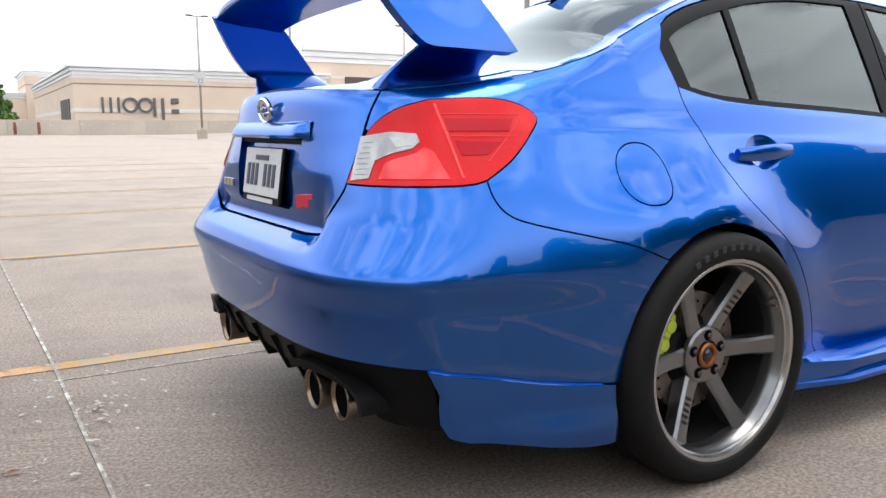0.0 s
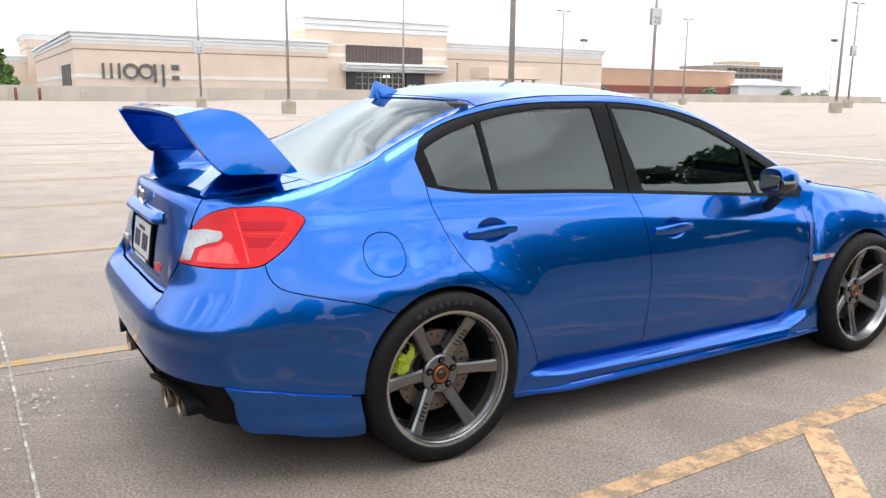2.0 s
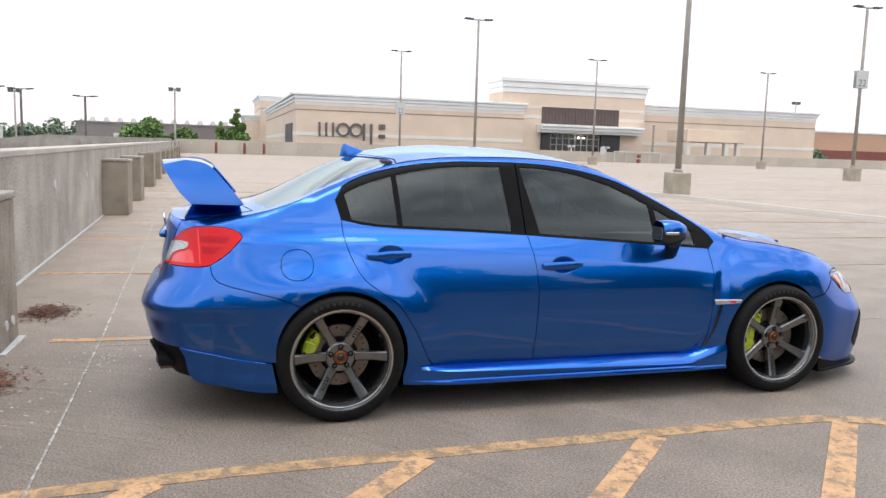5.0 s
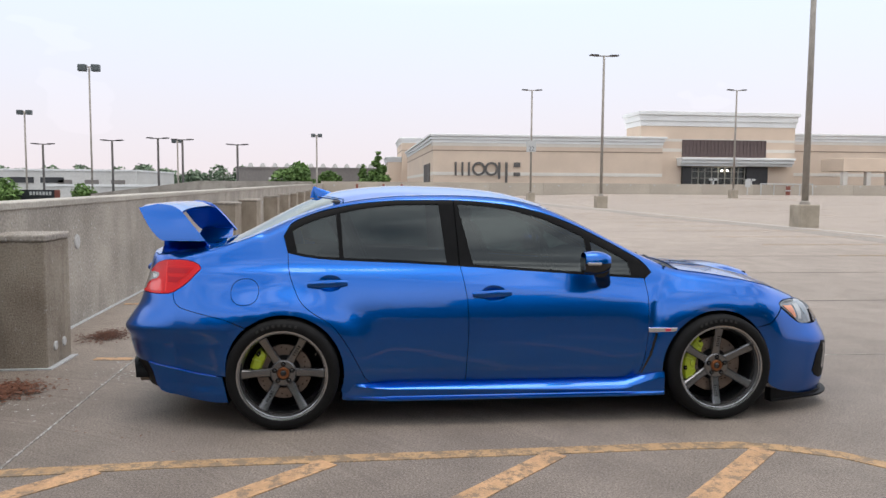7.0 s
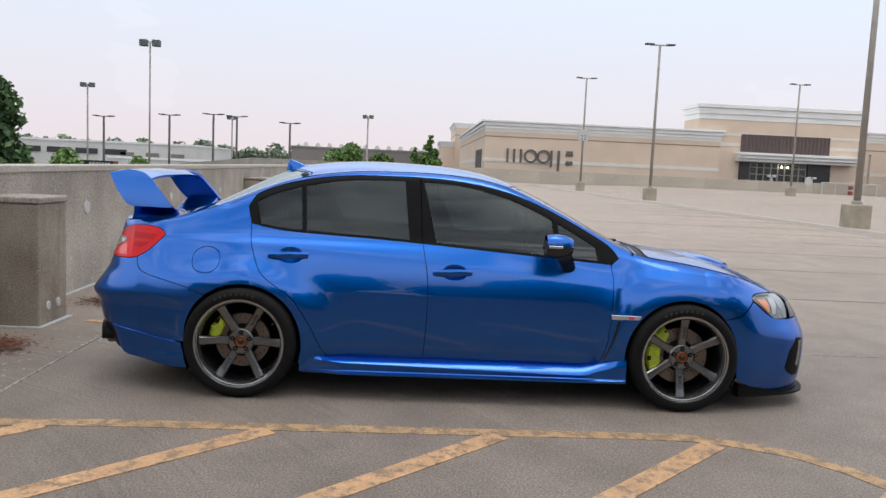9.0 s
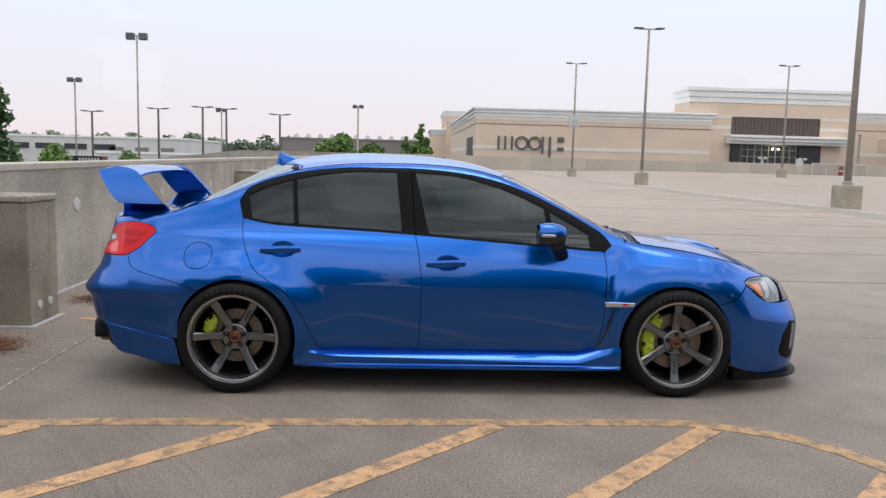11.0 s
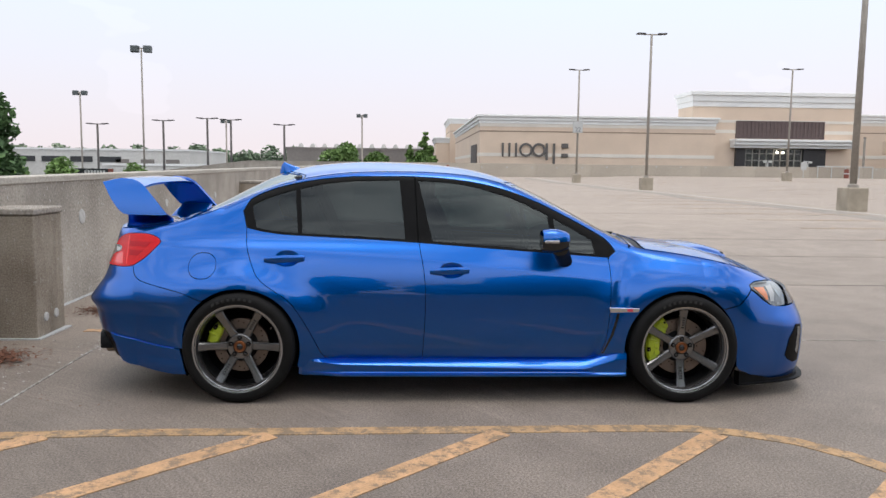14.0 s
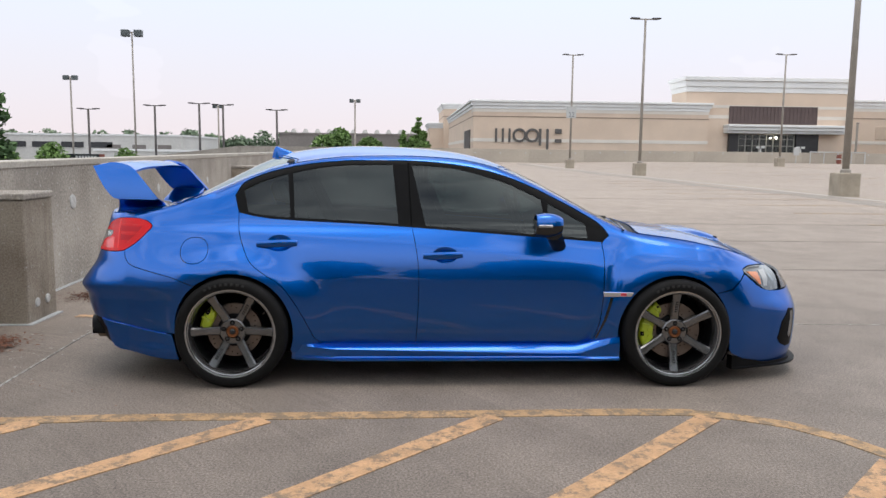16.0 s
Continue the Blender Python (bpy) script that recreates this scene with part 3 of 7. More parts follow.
near_buttress = pilaster(-3.262, 0.80, 1.30, 1.035, "pebbly brown concrete buttress with white plugs at the wall")
for y in (0.95, 1.13):
    plug = tube([(0.038, 0), (0.036, 0.010), (0.028, 0.014)], 20, "x")
    part("plug", plug, PATCH, near_buttress, "round white grout plug", place=(-3.264, y, 0.155))
tagged(part("caulk_seam", strip([(-3.64, 0.785), (-3.247, 0.785), (-3.240, 1.31)], 0.05, 0.0, 0.010), CAULK), "pale caulk smear at the buttress foot", "caulk seam", kind="structure")
wall_plug = part("wall_plug", tube([(0.075, 0), (0.071, 0.010), (0.055, 0.013)], 24, "x"), PATCH, None, place=(along_wall(2.86), 2.86, 0.84))
tagged(wall_plug, "round white grout plug set in the parapet", "wall plug")
for y in (11.2, 15.2, 21.6, 27.0, 32.6, 40.0, 48.0, 56.0, 66.0, 78.0):
    pilaster(along_wall(y) + 0.46, y, y + 0.8, 1.06, "weathered concrete buttress standing along the parapet wall")

for k in range(40):
    plug = part("wall_plug", tube([(0.11, 0), (0.10, -0.02), (0.08, -0.025)], 12, "y"), PATCH, None, place=(-4.2 + 3.3 * k, 96.99, 1.22 + rise(-4.2 + 3.3 * k, 96)))
    tagged(plug, "round pale grout plug along the far parapet", "wall plug", "far wall plugs")
for k in range(7):
    y = 5.9 + 3.05 * k
    plug = part("wall_plug", tube([(0.060, 0), (0.056, 0.010), (0.045, 0.013)], 16, "x"), PATCH, None, place=(along_wall(y), y, 0.84))
    tagged(plug, "round white grout plug set in the parapet", "wall plug", "near wall plugs")

# ---- markings ----
tagged(part("edge_line", strip([(-2.9, -1.47), (-2.41, -1.44), (-1.86, -1.40), (-1.0, -1.385), (0.2, -1.36), (0.85, -1.345), (1.22, -1.355), (1.45, -1.43), (1.69, -1.56),
                                 (1.86, -1.76), (1.99, -2.02), (2.08, -2.4), (2.10, -3.0)], 0.105), YELLOW_EDGE), "worn yellow painted line edging the hatched island", "painted line", kind="structure")
for x, y in ((-2.19, -1.455), (-1.04, -1.44), (0.165, -1.41), (1.315, -1.44), (1.93, -2.07)):
    far = 1.55
    tagged(part("hatch_line", strip([(x, y), (x - far * 0.705, y - far * 0.705)], 0.125, 0.001), YELLOW), "worn yellow diagonal hatch stripe on the deck", "painted line",
           "hatch stripes", "structure")
for k in range(9):
    y = 1.12 + 3.03 * k
    x0 = along_wall(y) + 0.10 if k else -3.03
    bright = tagged(part("bay_line", strip([(x0, y + 0.02), (-2.72 - 0.012 * k, y)], 0.09), YELLOW), "yellow painted parking bay line near the wall", "painted line", "bay lines", "structure")
    tagged(part("bay_line", strip([(-2.72 - 0.012 * k, y), (1.9, y - 0.06)], 0.09), YELLOW_FADED), "faded yellow parking bay line, nearly worn away", "painted line", "bay lines", "structure")
for k in range(12):
    y = 0.92 + 3.12 * k
    tagged(part("bay_line", strip([(9.3 + 0.6 * i, y) for i in range(10)], 0.10, 0.002, 0.004, rise), YELLOW_FADED), "faded yellow parking bay line far across the deck", "painted line",
           "bay lines", "structure")
for x in (21.0, 33.0):
    for k in range(14):
        y = -4 + 6.06 * k
        tagged(part("bay_line", strip([(x + 0.6 * i, y) for i in range(11)], 0.10, 0.002, 0.004, rise), YELLOW_FADED), "faded yellow parking bay line far across the deck", "painted line",
               "bay lines", "structure")
tagged(part("drain_stain", strip([(13.9 + 0.35 * math.sin(0.35 * y), y) for y in range(-15, 90, 2)], 1.1, 0.001, 0.003, rise), DRAIN_STAIN), "dark damp stain along the deck's fold", "stain", kind="structure")
tagged(part("drain_line", strip([(15.0 + 0.06 * math.sin(0.7 * y), y) for y in range(-15, 90, 2)], 0.42, 0.0, 0.008, rise), DRAIN_PALE), "pale raised seam along the row of lamp posts", "joint", kind="structure")
joint_line = [(-2.60, -6.0), (-2.67, -1.24), (-2.705, 1.17), (-2.76, 3.18), (-2.81, 5.51), (-3.03, 14.84), (-3.3, 27)]
tagged(part("joint_seal", strip(joint_line, 0.012, 0.0, 0.005), SEALANT), "chipped pale sealant in the slab joint", "joint", kind="structure")
for y in (0.93, 4.05, 7.25, 10.4, 19.2, 43, 67):
    tagged(part("slab_joint", strip([(-2.72 + i * 2.0, y - i * 0.03) for i in range(20)], 0.010 if y < 2 else 0.014, 0.001, 0.002, rise), SEALANT if y < 2 else JOINT_DARK), "slab joint across the deck", "joint", kind="structure")


# ---- loose litter on the deck ----
def litter(name, centre, spread, count, size, mat, label, category, seed):
    rnd = random.Random(seed)
    verts, faces = [], []
    for _ in range(count):
        a, r = rnd.uniform(0, 6.283), abs(rnd.gauss(0, 0.5))
        x, y = centre[0] + spread[0] * r * math.cos(a), centre[1] + spread[1] * r * math.sin(a)
        s, turn, tip = size * rnd.uniform(0.4, 1.2), rnd.uniform(0, 6.283), rnd.uniform(-0.5, 0.5)
        z = 0.004 + 0.022 * max(0, 1 - r) * rnd.random()
        k = len(verts)
        for px, py, pz in ((-1, 0, 0), (-0.3, 0.45, 0.2), (0.5, 0.35, 0.1), (1, 0, 0), (0.4, -0.4, 0.15), (-0.4, -0.4, 0.1)):
            qx, qy = px * math.cos(turn) - py * math.sin(turn), px * math.sin(turn) + py * math.cos(turn)
            verts.append((x + s * qx, y + s * qy, z + s * (pz + tip * px * 0.4) + 0.3 * s))
        faces.append(tuple(range(k, k + 6)))
        faces.append((k + 5, k + 4, k + 3, k + 2, k + 1, k))
    return tagged(new(name, from_lists(name, verts, faces, mat)), label, category, kind="stuff")


litter("leaf_litter", (-3.33, 0.12), (0.30, 0.30), 2600, 0.020, LEAF_BROWN, "heap of brown dead leaves on the deck by the wall", "leaves", 3)
litter("leaf_litter", (-3.24, 2.12), (0.22, 0.32), 1400, 0.020, LEAF_BROWN, "small heap of brown dead leaves at the wall foot", "leaves", 4)
litter("stone_chips", (-2.62, 0.55), (0.55, 0.9), 60, 0.013, STONE_CHIP, "scattered pale chips beside the slab joint", "chips", 5)
litter("stone_chips", (-2.95, -0.4), (0.5, 1.0), 36, 0.014, STONE_CHIP, "scattered pale chips on the deck", "chips", 6)
litter("leaf_litter", (-2.2, -1.0), (1.6, 1.2), 26, 0.010, LEAF_BROWN, "few single dead leaves on the deck", "leaves", 7)


# ---- lamp posts ----
def lamp_post(x, y, z, height, heads, label, group, pole=POLE_METAL, base=True, radius=0.09, sign=None, turn=0.0, head="flat", size=1.0):
    root = thing("lamp_post", label, "lamp post", group, place=(x, y, z))
    root.rotation_euler = (0, 0, turn)
    foot = 0.0
    if base:
        part("pedestal", box(-0.38, 0.38, -0.38, 0.38, -0.05, 0.84, 0.04), POLE_BASE, root, "square tan concrete pedestal")
        foot = 0.84
        part("base_cover", tube([(0.19, foot), (0.18, foot + 0.10), (0.12, foot + 0.14)], 16), pole, root)
    part("pole", tube([(radius, foot), (radius * 0.72, height)], 14), pole, root, smooth=True)
    reach = 0.95 if head == "flat" else 0.55
    part("arm", box(-reach * 0.75, reach * 0.75, -0.04, 0.04, height - 0.08, height, 0.01), pole, root)
    for s in (-1, 1)[:heads]:
        if head == "flat":
            bm = prism([(0.42 * s, 0.0), (1.0 * s, 0.03), (1.02 * s, 0.09), (0.95 * s, 0.12), (0.42 * s, 0.10)], -0.17, 0.17, "y")
            part("lamp_head", bm, POLE_DARK, root, "slim dark lamp head", place=(0, 0, height - 0.06))
        else:
            lo, hi = sorted((0.20 * s * size, 0.86 * s * size))
            part("lamp_head", box(lo, hi, -0.26 * size, 0.26 * size, -0.10 * size, 0.46 * size, 0.05 * size), FLOOD_GREY, root, "boxy grey floodlight head", place=(0, 0, height - 0.30 * size))
    if sign:
        board = part("sign_board", box(-0.46, 0.46, -0.13, -0.10, sign, sign + 1.1, 0.01), SIGN_WHITE, root, "pale row sign board")
        part("sign_board", box(-0.46, 0.46, 0.10, 0.13, sign, sign + 1.1, 0.01), SIGN_WHITE, root, "pale row sign board")
        text = bpy.data.curves.new("row_number", "FONT")
        text.body, text.size, text.extrude, text.align_x = "22", 0.62, 0.004, "CENTER"
        ob = new("row_number", text)
        ob.data.materials.append(SIGN_INK)
        ob.parent = root
        ob.matrix_basis = pose(0, -0.135, sign + 0.12, 90, 0, 0)
    return root


near = "deck lamp posts"
lamp_post(15.56, 22.1, 0, 11.0, 2, "tall weathered steel lamp post on a concrete pedestal", near, radius=0.125)
lamp_post(15.72, 47.4, 0, 10.4, 2, "steel lamp post on a concrete pedestal on the deck", near, radius=0.105)
lamp_post(16.1, 71.7, 0, 11.0, 2, "steel lamp post with a row sign board", near, radius=0.11, sign=4.9)
lamp_post(37.0, 71.0, rise(37, 71), 10.9, 2, "steel lamp post with twin heads on the deck", near, radius=0.105)
for x, y, sign in ((37.4, 36.0, 5.82), (58.7, 71.5, None), (78.0, 70.0, None), (57.2, 35.2, None), (78.5, 47.5, 5.4)):
    lamp_post(x, y, rise(x, y), 10.8, 2, "steel lamp post far across the deck", near, radius=0.12, sign=sign)
low = "lamp posts of the lower lot"
for x, y, top_z in ((-29.7, 70, 5.05), (-23.6, 70, 5.45), (-19.5, 70, 5.7), (-17.3, 70, 5.6), (-12.3, 70, 5.2)):
    lamp_post(x, y, -5.2, top_z + 5.2, 2, "dark lamp post with flat twin heads in the lower lot", low, POLE_DARK, False, 0.13)
for x, y, top_z, size in ((-31.2, 70, 7.95, 0.75), (-25.45, 70, 12.1, 1.1), (-18.2, 72, 5.6, 0.6), (-4.95, 70, 6.2, 0.6), (108.3, 125, 12.86, 1.0), (170.75, 110, 14.76, 1.1)):
    lamp_post(x, y, -5.2, top_z + 5.2, 2, "tall lamp post with boxy twin floodlights", low, POLE_METAL, False, 0.10, head="flood", size=size)


# ---- the department store ----
def store_block(name, x0, x1, y0, y1, z1, label, cornice=1.25, groove=None, band=None):
    """A stucco volume with a stepped white cornice, a groove given its shadow by a dark strip, and a paler band."""
    root = thing(name, label, "store building", "department store", place=(0, 0, 0))
    part("wall", box(x0, x1, y0, y1, -5.2, z1 - cornice), STUCCO, root)
    steps = ((0.0, 0.35, 0.12), (0.35, 0.75, 0.30), (0.75, 1.0, 0.55))
    for a, b, out in steps:
        part("cornice", box(x0 - out, x1 + out, y0 - out, y1 + out, z1 - cornice * (1 - a), z1 - cornice * (1 - b) - (0.006 if b < 1 else 0), 0.04), CORNICE, root, "stepped white cornice")
    if groove:
        # a proud strip in darker stucco colour stands for the groove's shadow
        part("groove", box(x0 - 0.03, x1 + 0.03, y0 - 0.035, y1, groove, groove + 0.16), GROOVE, root, "dark band coloured as the shadow of a reveal")
    if band:
        part("band", box(x0 - 0.04, x1 + 0.04, y0 - 0.045, y1, band, band + 0.5), STUCCO_PALE, root, "paler stucco band")
    return root


store_left = store_block("department_store_wing", 9.77, 44.6, 109.4, 172, 9.07, "long beige stucco store wing with white cornice", groove=6.62, band=3.06)
store_right = store_block("department_store_wing", 66.4, 101.8, 112, 175, 10.05, "beige stucco store wing with white cornice and groove", groove=7.2, band=3.4)
store_block("department_store_wing", 8.8, 16, 177, 200, 12.6, "rear beige stucco block behind the store wing", groove=9.6)
store_block("department_store_wing", 5.6, 10.6, 178, 196, 8.2, "low rear beige stucco block")
store_tower = store_block("store_entrance_tower", 41.4, 66.0, 110, 116.5, 12.95, "tall beige entrance block with deep white cornice", cornice=2.2, band=6.9)
part("band", box(41.36, 66.04, 109.955, 112, 8.45, 8.85), STUCCO_PALE, store_tower, "paler stucco band")
for wing, x0, x1, y0, z in ((store_left, 9.77, 44.6, 109.4, 7.82), (store_right, 66.4, 101.8, 112.0, 8.80)):
    part("band", box(x0 - 0.05, x1 + 0.05, y0 - 0.05, y0 + 3, z - 0.46, z - 0.004), STUCCO_PALE, wing, "pale band below the cornice")
rib_bm = box(47.9, 61.3, 109.86, 109.99, 6.15, 8.75)
part("rib_backing", rib_bm, BROWN_METAL, store_tower)
for i in range(24):
    x = 48.0 + 13.2 * i / 23
    part("rib", box(x - 0.10, x + 0.10, 109.78, 109.855, 6.15, 8.75), BROWN_METAL, store_tower)
for a, b, out in ((4.75, 5.15, 1.5), (5.155, 5.65, 1.9), (5.655, 6.0, 2.2)):
    part("canopy", box(47.4 - out * 0.15, 64.7 + out * 0.15, 110 - out, 109.995, a, b, 0.05), CORNICE, store_tower, "stepped white entrance canopy")
part("portal_back", box(47.9, 61.5, 109.90, 109.99, -1.0, 4.7), DARK_STONE, store_tower, "dark stone portal")
for x0, x1 in ((47.9, 49.3), (58.1, 61.5)):
    part("portal_pier", box(x0, x1, 109.4, 109.895, -1.0, 4.7), DARK_STONE, store_tower, "dark stone portal pier")
for i in range(9):
    x = 49.45 + 1.06 * i
    part("door_post", box(x - 0.07, x + 0.07, 109.70, 109.80, 0.2, 4.65), DOOR_FRAME, store_tower)
for z in (2.9, 3.9, 4.55):
    part("door_rail", box(49.4, 58.0, 109.68, 109.79, z, z + 0.09), DOOR_FRAME, store_tower)
part("shop_front_glass", box(49.4, 58.0, 109.83, 109.85, 0.2, 4.6), GLASS_SHOP, store_tower)
lamp_m = bpy.data.materials.new("entrance_lamp_glow")
lamp_m.use_nodes = True
lamp_m.node_tree.nodes["Principled BSDF"].inputs["Emission Color"].default_value = (1, 0.93, 0.75, 1)
lamp_m.node_tree.nodes["Principled BSDF"].inputs["Emission Strength"].default_value = 12.0
for x in (54.0, 54.9):
    part("entrance_lamp", tube([(0.04, 0), (0.11, 0.08), (0.11, 0.18), (0.04, 0.24)], 12), lamp_m, store_tower, "small lit entrance lamp", place=(x, 109.2, 4.0))

# the store's sign: plain grey bars and frames
sign = thing("store_sign", "dark grey raised store sign shown as plain shapes", "sign", place=(0, 0, 0))
y0, y1 = 109.12, 109.39
for x0, x1, z0, z1 in ((13.3, 13.6, 3.05, 5.1), (14.3, 14.6, 3.05, 5.1), (15.3, 15.6, 3.05, 5.1), (19.9, 20.25, 2.6, 5.1), (21.0, 21.35, 1.7, 5.1), (22.3, 23.3, 3.05, 3.6), (22.3, 23.3, 4.4, 5.1)):
    part("sign_bar", box(x0 * 0.977, x1 * 0.977, y0, y1, 0.977 * z0 + 0.03, 0.977 * z1 + 0.03, 0.04), SIGN_GREY, sign)
for x in (16.55, 18.45):
    part("sign_ring", ring_mesh([(0.70, -0.13), (1.01, -0.13), (1.01, 0.13), (0.70, 0.13)], 40), SIGN_GREY, sign, place=(x, 0.5 * (y0 + y1), 4.03))
side_sign = thing("store_sign", "tall dark grey plain sign on the store's flank", "sign", place=(0, 0, 0))
for i in range(5):
    part("sign_bar", box(9.57, 9.765, 113.9 + 2.2 * i, 115.1 + 2.2 * i, 1.9, 4.9, 0.05), SIGN_GREY, side_sign)

porte = thing("drive_canopy", "beige stucco drive-through canopy on square pillars", "canopy", place=(0, 0, 0))
part("roof", box(68.0, 78.3, 100.5, 106, 3.95, 5.85, 0.06), STUCCO, porte)
for x in (68.6, 72.2, 75.4, 77.6):
    part("pillar", box(x - 0.35, x + 0.35, 100.8, 101.5, -5.2, 3.945, 0.03), STUCCO_PALE, porte)

banner = thing("lot_banner", "dark teal banner fence with a red end panel", "banner", place=(0, 0, 0))
part("panel", box(-30.6, -27.35, 66, 66.06, -0.1, 0.88, 0.01), FAR_GLASS, banner)
part("red_panel", box(-27.34, -26.9, 66, 66.06, -0.1, 0.88, 0.01), FAR_BRICK, banner)
for i in range(7):
    part("writing_bar", box(-29.4 + 0.27 * i, -29.22 + 0.27 * i, 65.97, 65.995, 0.42, 0.72), SIGN_WHITE, banner)
for x in (-30.5, -28.7, -26.95):
    part("post", box(x - 0.05, x + 0.05, 66.07, 66.17, -5.2, 0.9), POLE_METAL, banner)

barrier = thing("white_barrier", "long white barrier rail along the far parapet", "barrier", place=(0, 0, 0))
part("rail", box(53.5, 61.2, 96.55, 96.65, 1.98, 2.12, 0.02), SIGN_WHITE, barrier)
for i in range(5):
    part("post", box(53.6 + 1.87 * i, 53.7 + 1.87 * i, 96.56, 96.64, rise(55, 96), 1.978), SIGN_WHITE, barrier)
for x in (-1.25, 2.15, 4.5):
    post = thing("bollard", "short dark red bollard before the far parapet", "bollard", "far bollards", place=(x, 96.0, rise(x, 96)))
    part("shaft", tube([(0.16, 0.0), (0.16, 1.35), (0.10, 1.45)], 14), FAR_BRICK, post, smooth=True)
    part("base", tube([(0.24, 0.0), (0.24, 0.08), (0.17, 0.10)], 14), POLE_BASE, post)
for x in (47.06, 52.5):
    fixture = thing("parapet_lamp", "small white twin-headed lamp on the far parapet", "lamp", "parapet lamps", place=(x, 97.15, 1.95))
    part("stem", tube([(0.16, 0.0), (0.10, 0.25), (0.10, 0.5)], 10), SIGN_WHITE, fixture)
    for d in (-1, 1):
        part("head", box(d * 0.34 - 0.22, d * 0.34 + 0.22, -0.16, 0.16, 0.5, 0.78, 0.05), SIGN_WHITE, fixture)
board = thing("notice_board", "pale blank notice on a short post before the far parapet", "sign", place=(51.6, 96.4, rise(51.6, 96.4)))
part("post", tube([(0.05, 0.0), (0.05, 2.0)], 10), SIGN_WHITE, board)
part("plate", box(-0.38, 0.38, -0.06, -0.051, 1.05, 2.1, 0.003), SIGN_WHITE, board)
barrel = thing("red_barrel", "dull red barrel standing by the white barrier", "barrel", place=(57.0, 95.6, rise(57, 95.6)))
part("drum", tube([(0.30, 0.0), (0.31, 0.4), (0.29, 0.42), (0.31, 0.85), (0.29, 0.87), (0.29, 1.2)], 16), FAR_BRICK, barrel)
part("band", tube([(0.325, 0.55), (0.325, 0.70)], 16), SIGN_WHITE, barrel, "pale reflective band")
sign_post = thing("sign_post", "slim brown post behind the far parapet", "post", place=(60.6, 98.0, -5.2))
part("shaft", tube([(0.16, 0.0), (0.14, 11.1)], 10), POLE_METAL, sign_post)
part("cap", tube([(0.19, 11.1), (0.19, 11.2), (0.05, 11.25)], 10), POLE_DARK, sign_post)

# ---- far buildings ----
def far_house(name, x0, x1, y0, y1, z1, mat, label, category="building"):
    root = thing(name, label, category, "far buildings", place=(0, 0, 0))
    part("wall", box(x0, x1, y0, y1, -5.2, z1), mat, root)
    part("roof", box(x0 - 0.2, x1 + 0.2, y0 - 0.2, y1 + 0.2, z1 + 0.003, z1 + 0.45), CORNICE if mat is not FAR_GREY else FAR_GREY, root)
    return root


pink = far_house("shopping_hall", 150, 224, 180, 230, 9.9, FAR_PINK, "flat-roofed salmon shopping hall with red base band")
part("base_band", box(149.9, 252, 179.7, 179.99, -5.2, 4.9), FAR_BRICK, pink, "dark red brick base")
tent = thing("white_pavilion", "low white pitched pavilion roof", "pavilion", place=(0, 0, 0))
part("roof", prism([(221, 5.6), (236, 7.9), (257, 5.6)], 176, 190, "y"), CORNICE, tent)
part("wall", box(222, 256, 176.5, 189.5, -5.2, 5.55), FAR_PALE, tent)
hotel = far_house("office_block", 316.5, 360, 260, 290, 17.0, FAR_HOTEL, "tan office block with four rows of windows")
part("penthouse", box(330, 348, 265, 280, 16.7, 19.5), FAR_HOTEL, hotel)
win = mesh_of("window", box(-1.7, 1.7, -0.1, 0.1, -0.85, 0.85), FAR_GLASS)
for r in range(4):
    for c in range(10):
        part("window", win, FAR_GLASS, hotel, place=(319.0 + 4.25 * c, 259.9, 6.4 + 2.85 * r))
pale = far_house("retail_hall", -112, -57, 200, 240, 4.6, FAR_PALE, "long pale flat-roofed retail hall with strip windows")
for i in range(5):
    part("window", box(-109 + 7.2 * i, -103.4 + 7.2 * i, 199.8, 199.98, 1.6, 3.0), FAR_GLASS, pale)
for i in range(3):
    part("bay_door", box(-76 + 6.4 * i, -72.6 + 6.4 * i, 199.8, 199.98, -1.5, 2.4), FAR_GREY, pale)
far_house("retail_hall", -150, -104, 188, 199, 5.9, FAR_PALE, "white two-storey hall far beyond the lots")
grey_hall = far_house("grey_hall", -33, 10, 204, 240, 5.7, FAR_GREY, "grey metal-clad hall with rows of roof vents")
for i in range(12):
    part("roof_vent", prism([(-0.9, 0), (-0.35, 1.1), (0.35, 1.1), (0.9, 0)], -0.8, 0.8, "y"), FAR_PALE, grey_hall, place=(-30 + 3.2 * i, 210, 6.16))
part("annex", box(-24, -18, 198, 203.9, -5.2, 3.4), FAR_PALE, grey_hall, "pale lean-to annex")
store_strip = far_house("retail_strip", -60, -36, 150, 165, 0.9, FAR_PALE, "low white retail strip beyond the wall")
ramp = thing("ramp_wall", "sloping concrete ramp wall beyond the parapet", "ramp wall", place=(0, 0, 0))
part("panel", prism([(-23, -5.2), (-23, 0.6), (-14.2, 1.75), (-4.9, 1.75), (-4.9, -5.2)], 62, 62.3, "y"), WALL_CONCRETE, ramp)


